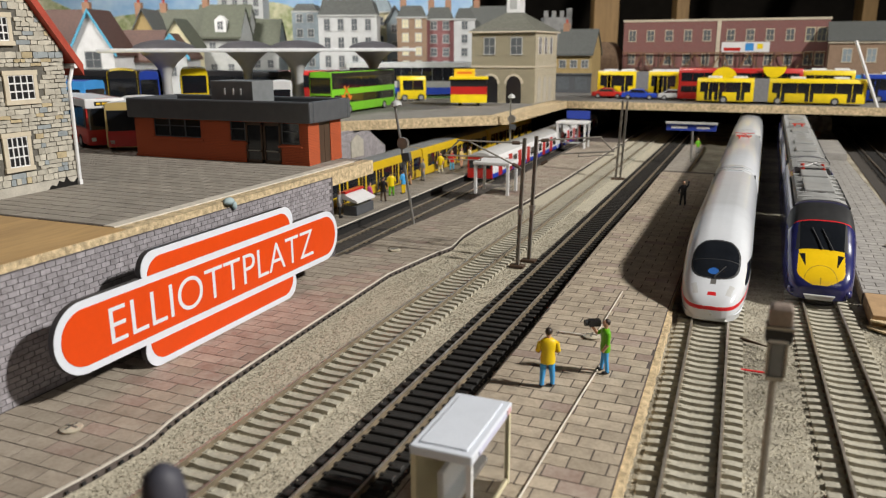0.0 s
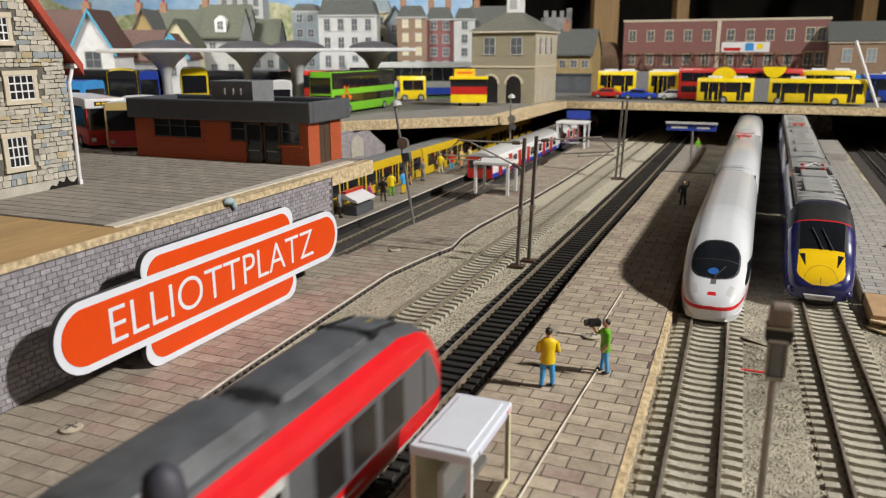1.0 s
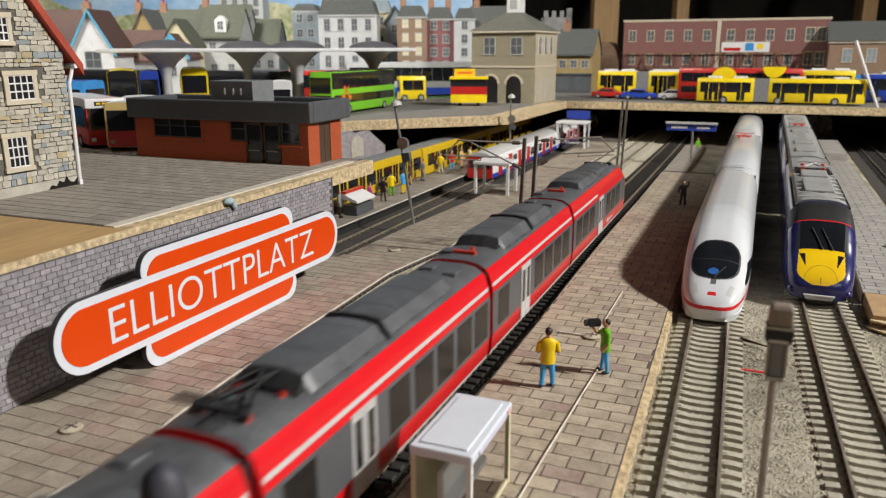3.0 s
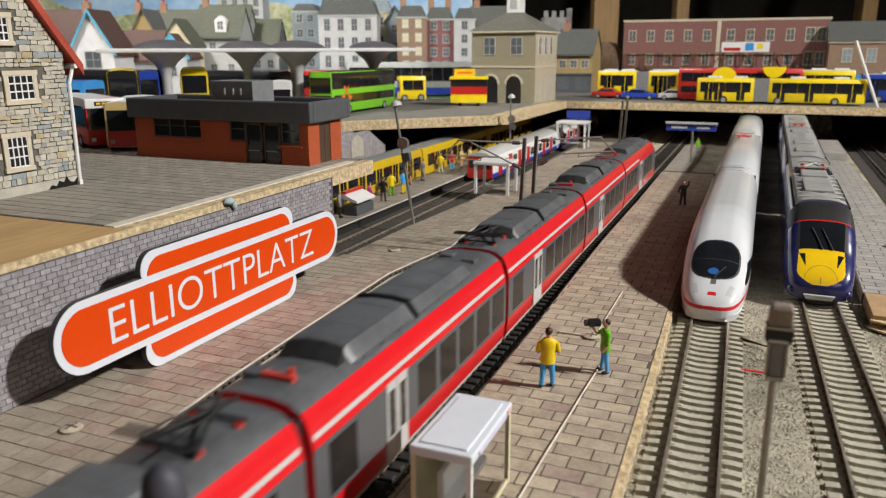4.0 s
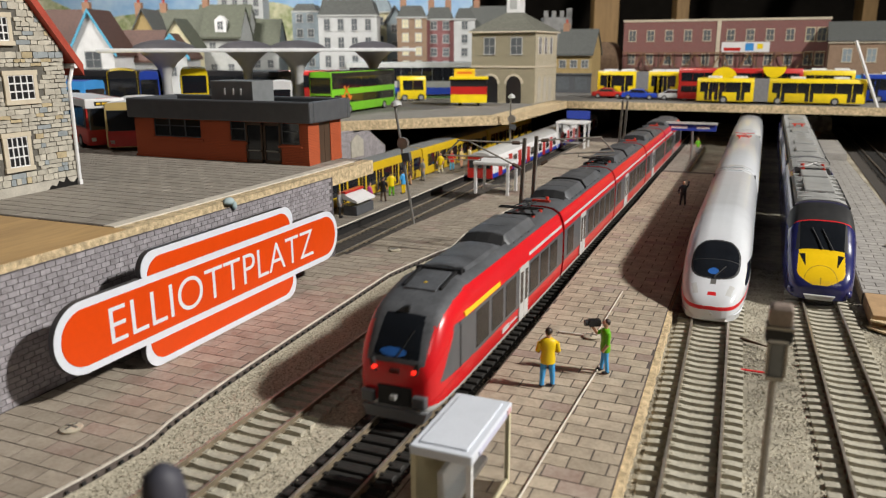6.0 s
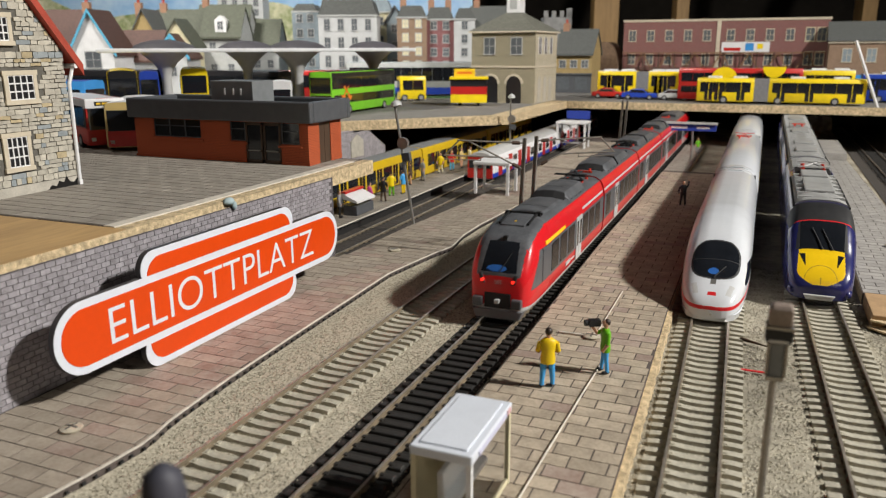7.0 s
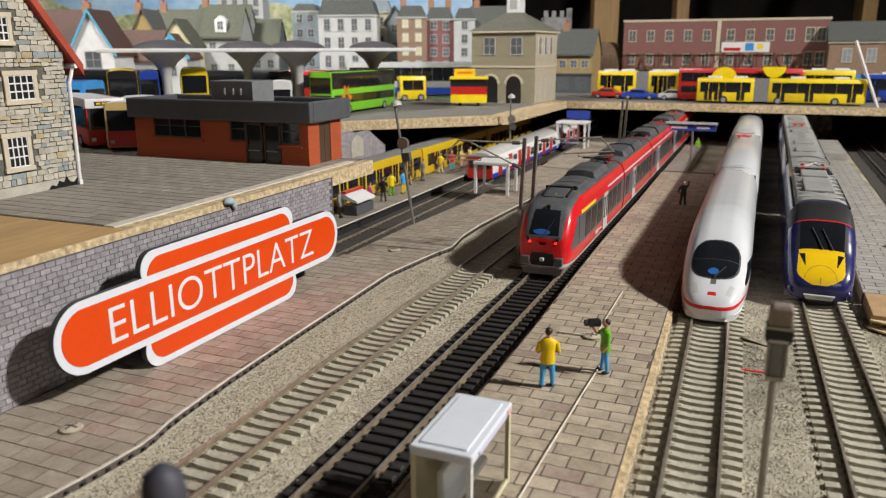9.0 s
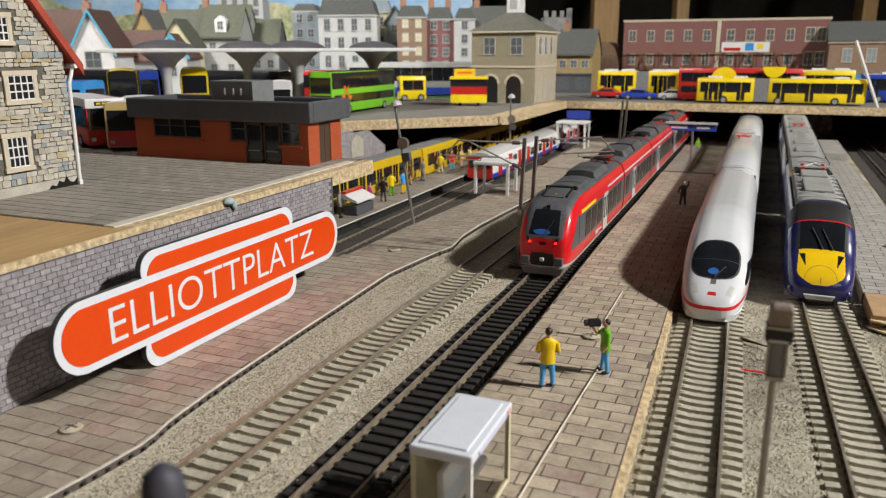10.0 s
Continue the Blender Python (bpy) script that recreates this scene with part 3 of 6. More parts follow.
def javelin():
    t = thing("electric_train", "dark blue express train with a yellow nose and grey roof", "train", at(14.5, 24.6, 0, -.25) @ Matrix.Diagonal((1.08, 1.08, 1.08, 1)))
    nose = [(0, .56, 1.42), (.1, .70, 1.62), (.25, .78, 1.82), (.5, .86, 2.06), (1, .925, 2.42), (1.6, .96, 2.80), (2.2, .98, 3.36), (3, 1, 4.0), (4, 1, 4.40), (5, 1, 4.57), (23.0, 1, 4.57)]
    ys = sorted({*np.round(np.arange(0, 1, .02), 3), *np.round(np.arange(1, 4.9, .04), 3), *np.arange(4.95, 23.1, 1.9)})

    def pick(x, y, z):
        ax = abs(x)
        if z > 2.6 and 1.62 < y < 2.98 and ax < 1.17 - .06 * (y - 1.6):
            return "frame" if ax > 1.0 else "glass"
        if 2.98 <= y < 3.06 and z > 3.3 and ax < 1.3:
            return "line"
        if 3.0 < y < 5.0 and z > 3.45:
            return "caproof"
        if .01 < y < 1.68 and z > 1.28 and ax < (1.06 - .03 * y) * math.sqrt(max(.08, 1 - (max(0, .5 - y) / .5) ** 2)):
            if .66 + .1 * (y - .7) < ax < .66 + .42 * (y - .6) and .72 < y < 1.42:
                return "lamp"
            if (y > .04 and abs(oval(x, y, 0, .05, .72, .70) - 1) < .05) or (y > .04 and ax < .015 and y < .75):
                return "groove"
            return "yellow"
        if y > 7 and 2.5 < z < 3.2:
            return "strip"
        return "body"
    skin(t, JAV, nose, ys, pick, dict(body=("body", "navy", "glossy navy blue shell"), glass=("windscreen", "glass", "black glossy windscreen"), frame=("windscreen_frame", "bogie", ""), line=("red_line", "stripe", ""),
                                      caproof=("cab_roof", "bogie", "black cab roof"), lamp=("headlight", "glass", ""), groove=("flap_joint", "ochre", ""), yellow=("yellow_nose", "yellow", "bright yellow warning nose"),
                                      strip=("window_strip", "glass", "")), n=140)
    for x0, x1 in ((.05, -.45), (.5, -.02)):
        part("wiper", B().tube((x0, 1.6, 2.86), (x1, 2.5, 3.68), .026), M["bogie"], t)
    for sgn in (-1, 1):
        part("side_bulge", B().ball((sgn * 1.2, 0.62, 1.05), (.26, .6, .28)), M["navy"], t, smooth=60)
    part("front_skirt", B().prism([(-.55, .75), (.55, .75), (.7, 1.0), (-.7, 1.0)], "y", -0.1, .35), M["lgrey"], t, bevel=.04)
    for k in range(3):
        y0, y1 = (5.2, 22.6) if k == 0 else (23.5 + (k - 1) * 23.5, 46.2 + (k - 1) * 23.5)
        if k == 0:
            y1 = 14.9
        if k:
            part("coach_body", B().loft(nose_rings(JAV, [(y0 - .3, .95, .98, 0), (y0, 1, 1, 0), (y1, 1, 1, 0), (y1 + .3, .95, .98, 0)])), M["navy"], t, smooth=60)
        rf = part("roof", B().loft([ring([(1.28, 4.28), (1.18, 4.46), (.8, 4.6), (.3, 4.66)], y, 1, 1, 4.2) for y in (y0, y1)]), M["jroof"], t, "light grey ribbed roof", smooth=50)
        y = y0 + .8
        while y < y1 - .8:
            part("roof_rib", B().box(-1.15, 1.15, y, y + .12, 4.5, 4.66), M["lgrey"], rf)
            y += 1.35
        for y in (y0 + 3.5, y0 + 9, y1 - 4):
            part("roof_unit", B().box(-.75, .75, y - 1.2, y + 1.2, 4.6, 4.78), M["jroof"], rf, bevel=.06)
        for sgn in (-1, 1):
            if k:
                part("window_strip", B().box(sgn * 1.6 - .035, sgn * 1.6 + .035, y0 + 1, y1 - 1, 2.5, 3.2), M["glass"], t)
            part("gutter", B().box(sgn * 1.33 - .05, sgn * 1.33 + .05, y0, y1, 4.2, 4.32), M["bogie"], rf)
    for y in (23.25, 46.8):
        part("gangway", B().box(-1.45, 1.45, y - .45, y + .45, .9, 4.3), M["bogie"], t)
    rf = part("roof", B().loft([ring([(1.28, 4.28), (1.18, 4.46), (.8, 4.6), (.3, 4.66)], y, 1, 1, 4.2) for y in (17.6, 22.6)]), M["jroof"], t, "light grey ribbed roof", smooth=50)
    for y in np.arange(18.2, 22.4, 1.1):
        part("roof_rib", B().box(-1.15, 1.15, y, y + .12, 4.5, 4.68), M["lgrey"], rf)
    well = part("pantograph_well", B().box(-1.05, 1.05, 15.0, 17.5, 4.5, 4.62), M["bogie"], t, "sooty roof well", bevel=.03)
    part("pantograph", B().tube((-.6, 15.4, 4.95), (.3, 17.1, 5.05), .05).tube((.6, 15.4, 4.95), (-.3, 17.1, 5.05), .05).box(-.9, .9, 15.3, 15.42, 4.9, 5.0)
         .box(-.95, .95, 16.95, 17.05, 5.02, 5.1), M["lgrey"], well, "silvery folded pantograph")
    for sx in (-.6, .6):
        for yy in (15.4, 16.9):
            part("insulator", B().tube((sx, yy, 4.6), (sx, yy, 4.95), .12, n=10), M["insul"], well)
    for y in (47.6,):
        part("insulator", B().tube((-.35, y, 4.5), (-.35, y, 4.9), .12).tube((.35, y, 4.5), (.35, y, 4.9), .12).box(-.6, .6, y - .1, y + .1, 4.82, 4.92), M["insul"], t)
    for y in (4.6, 18.8, 27.5, 42, 51, 65):
        wheelset(t, 0, y)

javelin()

TAL = [(1.2, 1.05), (1.49, 1.15), (1.58, 1.38), (1.63, 1.95), (1.65, 2.08), (1.65, 3.85), (1.63, 3.93), (1.55, 4.30), (1.43, 4.62), (1.32, 4.78), (1.0, 4.98), (0.5, 5.06)]
# strips of the profile: skirt, red, grey band, red shoulder, grey roof
TM = [1, 1, 0, 0, 2, 0, 0, 0, 0, 3, 3, 3]


def talent():
    """Five-car red commuter train; its nose stands at y = 0 and the train reaches along +y."""
    t = thing("commuter_train", "red five-car commuter train with dark grey roof", "train", at(0, 23.9, 0))
    mats = [M["red"], M["lgrey"], M["tband"], M["troof"]]
    strip = TM[:-1] + [3] + TM[:-1][::-1] + [1]
    cuts = [(0.0, 17.3), (17.7, 32.85), (33.25, 48.4), (48.8, 62.65), (63.05, 81.65)]
    up = at(0, 0, .34)

    def cab(y_end, d, parent, lamps):
        nose = [(0, .66, 2.62), (.06, .75, 2.92), (.2, .83, 3.22), (.35, .88, 3.46), (.7, .935, 3.95), (1.0, .955, 4.28), (1.4, .975, 4.55), (2.2, .99, 4.82), (3.5, 1.0, 5.08)]
        ys = sorted({*np.round(np.arange(0, .4, .012), 3), *np.round(np.arange(.4, 1.5, .025), 3), *np.round(np.arange(1.5, 3.5, .08), 3), 3.5})

        def pick(x, y, z):
            ax = abs(x)
            top = float(np.interp(y, [r[0] for r in nose], [r[2] for r in nose]))
            if z > 2.98 and y < 1.04 and ax < .90 - .10 * (z - 2.9) and z < 4.32:
                return "desk" if oval(x, z, -.12, 3.16, .5, .15) < 1 else "glass"
            if z > 2.80 and y < 1.5 and ax < 1.10 + .03 * (z - 2.6):
                return "hood"
            if y > .9 and z > 1.05 + .93 * (top - 1.05):
                return "hood"
            if ax > 1.3 and y > .55 and 2.1 < z < min(3.84, 2.2 + (y - .55) * 1.45):
                return "seam" if abs(y - 2.15) < .05 else "right_side" if x > 0 else "left_side"
            if z < 1.36:
                return "skirt"
            return "body"
        made = skin(parent, TAL, nose, ys, pick, dict(body=("cab", "red", "rounded red driver's cab"), glass=("windscreen", "glass", "dark glossy windscreen"), desk=("driver_desk", "seats", "blue desk behind the windscreen"),
                                                      hood=("cab_hood", "troof", "slate grey hood round the windscreen"), left_side=("cab_side_panel", "tband", ""), right_side=("cab_side_panel", "tband", ""), seam=("cab_door_seam", "bogie", ""), skirt=("cab_skirt", "lgrey", "")), n=130, origin=y_end, way=d)
        c = made["body"]
        part("wiper", B().tube((.05, y_end + d * .02, 2.98), (.5, y_end + d * .62, 3.86), .02), M["bogie"], c)
        part("headlamp_hood", B().box(-.1, .1, y_end + d * 1.15 - .1, y_end + d * 1.15 + .1, 4.3, 4.56), M["bogie"], c)
        def wedge(x0, x1, near, far, z_near, z_far):
            """A low block that follows the sloping roof behind the windscreen."""
            return B().loft([[(x0, y_end + d * q, 4.6), (x1, y_end + d * q, 4.6), (x1, y_end + d * q, z), (x0, y_end + d * q, z)] for q, z in ((near, z_near), (far, z_far))])
        hatch = part("roof_hatch", wedge(-.62, .62, 2.2, 3.9, 4.88, 5.12), M["troof"], c, "raised roof hatch with a yellow spot", bevel=.03)
        part("yellow_spot", B().tube((0, y_end + d * 2.75, 4.9), (0, y_end + d * 2.75, 4.975), .07, n=10), M["amber"], hatch)
        for sx in (-.74, .74):
            part("hatch_rail", wedge(sx - .05, sx + .05, 2.4, 3.95, 4.93, 5.16), M["bogie"], hatch)
        q0, q1 = sorted((y_end + d * 3.95, y_end + d * 4.35))
        part("cable_duct", B().box(-.95, .95, q0, q0 + .1, 4.95, 5.2).box(-.95, .95, q1 - .08, q1, 4.95, 5.14).box(-.35, .3, q0 + .1, q1 - .08, 4.95, 5.2).box(.7, .9, q0 + .1, q1 - .08, 4.95, 5.22), M["bogie"], hatch)
        for sgn in (-1, 1):
            a, b = sorted((y_end - d * .0, y_end + d * .5))
            part("lamp_cluster", B().prism([(sgn * .62, 2.42), (sgn * .88, 2.46), (sgn * .98, 2.92), (sgn * .8, 2.92)], "y", a - .05, b + .05), M["bogie"], c, bevel=.05)
            a, b = sorted((y_end - d * .03, y_end + d * .3))
            part("tail_lamp", B().tube((sgn * .77, a - .06, 2.6), (sgn * .77, b + .06, 2.6), .085, n=12), M["tail"] if lamps else M["lgrey"], c, "glowing red tail lamp" if lamps else "")
            a, b = sorted((y_end - d * .22, y_end + d * .3))
            part("buffer", B().box(sgn * .98 - .25, sgn * .98 + .25, a, b, 1.3, 1.76), M["tband"], c, bevel=.06)
        a, b = sorted((y_end - d * .06, y_end + d * .3))
        part("coupler_recess", B().box(-.66, .66, a, b, 1.22, 1.98), M["bogie"], c, bevel=.04)
        a, b = sorted((y_end - d * .2, y_end + d * .2))
        part("coupler", B().box(-.13, .13, a, b, 1.48, 1.70), M["lgrey"], c, bevel=.05)
        a, b = sorted((y_end - d * .12, y_end + d * .6))
        part("snow_plough", B().prism([(-1.1, .70), (1.1, .70), (1.28, 1.16), (-1.28, 1.16)], "y", a, b), M["midbumper"], c, bevel=.05)
        a, b = sorted((y_end + d * .02, y_end + d * .3))
        part("badge", B().box(-.2, .2, a - .02, b, 2.42, 2.62), M["white"], c)

    for k, (y0, y1) in enumerate(cuts):
        a, e = (y0 + 3.5 if k == 0 else y0), (y1 - 3.5 if k == 4 else y1)
        car = part("car_body", B().loft([ring(TAL, y, 1, 1, 1.05) for y in (a, e)], mats=strip), mats, t, "red car with a grey window band", smooth=35)
        if k == 0:
            cab(y0, 1, t, True)
        if k == 4:
            cab(y1, -1, t, False)
        for y in ((a, e) if 0 < k < 4 else (e,) if k == 0 else (a,)):
            part("gangway", B().box(-1.35, 1.35, y - .28, y + .28, 1.2, 4.66), M["bogie"], t)
        mid = (a + e) / 2
        door = {0: y0 + 10.0, 1: y0 + 4.6, 2: y0 + 4.6, 3: y0 + 4.6, 4: y0 + 7.85}[k]
        for sgn in (-1, 1):
            for dd in (-.36, .36):
                dr = part("door", B().box(sgn * 1.65 - .03, sgn * 1.65 + .03, door + dd - .34, door + dd + .34, 1.42, 3.9), M["lgrey"], car, "light grey sliding door")
                part("door_glass", B().box(sgn * 1.65 - .04, sgn * 1.65 + .04, door + dd - .2, door + dd + .2, 2.2, 3.65), M["glass"], dr)
            y = a + (.25 if k == 0 else .7)
            while y < e - 1.6:
                if abs(y + .75 - door) > 1.75:
                    part("window", B().box(sgn * 1.65 - .018, sgn * 1.65 + .018, y, y + 1.42, 2.24, 3.70), M["tglass"], car)
                y += 1.82
            if k in (1, 2, 3):
                part("white_line", B().loft([[(sgn * (x + .012), y, z) for x, z in ((1.597, 4.07), (1.568, 4.21))] + [(sgn * (x - .05), y, z) for x, z in ((1.568, 4.21), (1.597, 4.07))]
                                             for y in (a + .1, e - .1)]), M["lgrey"], car)
            else:
                ya, yb = (door + 1, e - .1) if k == 0 else (a + .1, door - 1)
                part("white_line", B().loft([[(sgn * (x + .012), y, z) for x, z in ((1.597, 4.07), (1.568, 4.21))] + [(sgn * (x - .05), y, z) for x, z in ((1.568, 4.21), (1.597, 4.07))]
                                             for y in (ya, yb)]), M["lgrey"], car)
            if k in (0, 4):
                q = 7.0 if k == 0 else 73.2
                part("lettering_bars", B().box(sgn * 1.632 - .02, sgn * 1.632 + .02, q, q + .95, 1.62, 1.84).box(sgn * 1.632 - .02, sgn * 1.632 + .02, q + 1.05, q + 2.1, 1.68, 1.74), M["lgrey"], car, "plain pale bars of lettering")
            if k == 0:
                part("first_class_stripe", B().loft([[(sgn * (x + .014), y, z) for x, z in ((1.640, 3.88), (1.598, 4.06))] + [(sgn * (x - .05), y, z) for x, z in ((1.598, 4.06), (1.640, 3.88))]
                                                     for y in (2.6, 6.7)]), M["amber"], car, "yellow first class stripe")
        # roof equipment
        y = a + .6 if k else a + .2
        units = {0: [(4.5, 8.6, 1.08, .14), (9.3, 13.6, 1.16, .40)], 4: [(67.2, 72.0, 1.16, .34), (72.9, 77.4, 1.04, .18)]}.get(k)
        if units is None:
            units = [(y0 + 2.9, y0 + 7.1, 1.16, .42), (y0 + 7.2, y1 - 2.8, 1.14, .34)]
        for u0, u1, w, h in units:
            part("roof_unit", B().loft([[(-w * s, yy, 4.45), (w * s, yy, 4.45), (w * s, yy, 4.5 + .3 * h * q), (w * .74 * s, yy, 4.62 + h * q), (.35, yy, 4.7 + h * q), (-.35, yy, 4.7 + h * q),
                                         (-w * .74 * s, yy, 4.62 + h * q), (-w * s, yy, 4.5 + .3 * h * q)]
                                        for yy, s, q in ((u0, .97, .55), (u0 + .14, .985, .92), (u0 + .32, 1, 1), (u1 - .32, 1, 1), (u1 - .14, .985, .92), (u1, .97, .55))]), M["troof"], car, smooth=25, m=up)
            part("end_grille", B().loft([[(-w * .86, yy, 4.5), (w * .86, yy, 4.5), (w * f, yy, 4.56 + h * g), (.3, yy, 4.66 + h * g), (-.3, yy, 4.66 + h * g), (-w * f, yy, 4.56 + h * g)]
                                          for yy, f, g in ((u0 - .5, .84, .25), (u0 - .02, .76, 1.0), (u0 + .1, .72, 1.02))]), M["bogie"], car, "black sloping grille on a roof unit", m=up)
            for yy in np.arange(u0 + 1.4, u1 - .8, 1.9):
                part("roof_seam", B().loft([[(-w * .75, q, 4.5), (w * .75, q, 4.5), (w * .745, q, 4.626 + h), (.35, q, 4.708 + h), (-.35, q, 4.708 + h), (-w * .745, q, 4.626 + h)] for q in (yy, yy + .035)]), M["tband"], car, m=up)
            for sg in (-1, 1):
                part("roof_rail", B().box(sg * (w + .04) - .02, sg * (w + .04) + .02, u0 + .2, u1 - .2, 4.4, 4.53), M["troof"], car, m=up)
                for yy in np.arange(u0 + .6, u1 - .5, 1.15):
                    part("vent_cover", B().slab(sg * (w + .015) - .03, sg * (w + .015) + .03, yy, yy + .5, 4.46, 4.5 + .26 * h, .01), M["tband"], car, m=up)
        if len(units) == 2 and 0 < k < 4:
            q = units[0][1] + .05
            part("roof_arch", B().loft([[(-1.24, yy, 4.3), (1.24, yy, 4.3), (1.2, yy, 4.68), (.9, yy, 5.1), (.35, yy, 5.17), (-.35, yy, 5.17), (-.9, yy, 5.1), (-1.2, yy, 4.68)] for yy in (q - .08, q + .08)]),
                 M["bogie"], car, "black arched seam between roof units", m=up)
        part("roof_cable", B().tube((1.0, a + .5, 4.56), (1.22, a + 2.2, 4.46), .035).tube((1.22, a + 2.2, 4.46), (1.25, e - 2.2, 4.43), .03).tube((1.25, e - 2.2, 4.43), (.95, e - .4, 4.6), .035), M["tband"], car, m=up)
        for yy, xx in ((a + 1.2, -.75), (e - 1.5, .6), (e - 1.1, -.5)):
            if k:
                part("roof_box", B().slab(xx - .26, xx + .26, yy - .3, yy + .3, 4.45, 4.82, .04), M["troof"], car, m=up)
        if k in (0, 2):
            py = y1 - 1.75 if k == 0 else y0 + 1.6
            pan = part("pantograph", B().box(-.8, .8, py - .9, py - .8, 4.95, 5.03).box(-.8, .8, py + .7, py + .8, 4.95, 5.03).tube((-.7, py - .8, 5), (.25, py + 1.2, 5.25), .06)
                       .tube((.7, py - .8, 5), (-.25, py + 1.2, 5.25), .06).tube((.25, py + 1.2, 5.25), (.4, py - 1.2, 5.36), .03).tube((-.25, py + 1.2, 5.25), (-.4, py - 1.2, 5.36), .03)
                       .box(-1.0, 1.0, py - 1.3, py - 1.2, 5.33, 5.4).box(-1.0, 1.0, py - 1.0, py - .92, 5.33, 5.4), M["bogie"], car, "folded dark grey pantograph", m=at(0, 0, .2))
            for sx in (-.65, .65):
                for dy in (-.7, .7):
                    part("insulator", B().tube((sx, py + dy, 4.6), (sx, py + dy, 4.97), .1, n=10), M["insul"], pan)
        else:
            for yy in ((y0 + 2.3,) if k == 4 else (y0 + 1.2,)):
                part("insulator", B().box(-.5, .5, yy - .25, yy - .05, 4.65, 4.85).tube((.3, yy, 4.6), (.3, yy, 5.0), .09), M["insul"], car, m=up)
    for y in (4.4, 17.5, 33.05, 48.6, 62.85, 77.2):
        b = B().box(-1.15, 1.15, y - 1.6, y + 1.6, 0.72, 1.2)
        bg = part("bogie", b, M["bogie"], t)
        for d in (-1.15, 1.15):
            part("wheel", B().tube((-.92, y + d, .98), (-.72, y + d, .98), .48, n=14).tube((.72, y + d, .98), (.92, y + d, .98), .48, n=14), M["metal"], bg)
    return t

train = talent()


# ---------------------------------------------------------------- more materials
def paint(name, col, rough=0.35, **k):
    return mat(name, col, k.pop("var", 0.08), k.pop("scale", 120), rough, **k)


def brickmat(name, c1, c2, mortar, scale, axis="x", bump=0.4):
    """Small moulded brickwork; axis names the wall's normal."""
    m = mat(name, c1, 0.15, 200, 0.7)
    nt = m.node_tree
    N, L = nt.nodes.new, nt.links.new
    tc, mp, bt = N("ShaderNodeTexCoord"), N("ShaderNodeMapping"), N("ShaderNodeTexBrick")
    mp.inputs["Rotation"].default_value = (radians(90), 0, radians(90)) if axis == "x" else (radians(90), 0, 0)
    if axis == "x":
        mp.vector_type = "TEXTURE"
    else:
        mp.vector_type = "TEXTURE"
    L(tc.outputs["Object"], mp.inputs[0])
    L(mp.outputs[0], bt.inputs["Vector"])
    bt.inputs["Scale"].default_value = scale
    bt.inputs["Color1"].default_value, bt.inputs["Color2"].default_value, bt.inputs["Mortar"].default_value = (*c1, 1), (*c2, 1), (*mortar, 1)
    bt.inputs["Mortar Size"].default_value = 0.03
    b = nt.nodes["Principled BSDF"]
    L(bt.outputs[0], b.inputs["Base Color"])
    bp = N("ShaderNodeBump")
    bp.inputs["Strength"].default_value, bp.inputs["Distance"].default_value = bump, 0.0003
    bp.invert = True
    L(bt.outputs["Fac"], bp.inputs["Height"])
    L(bp.outputs[0], b.inputs["Normal"])
    return m


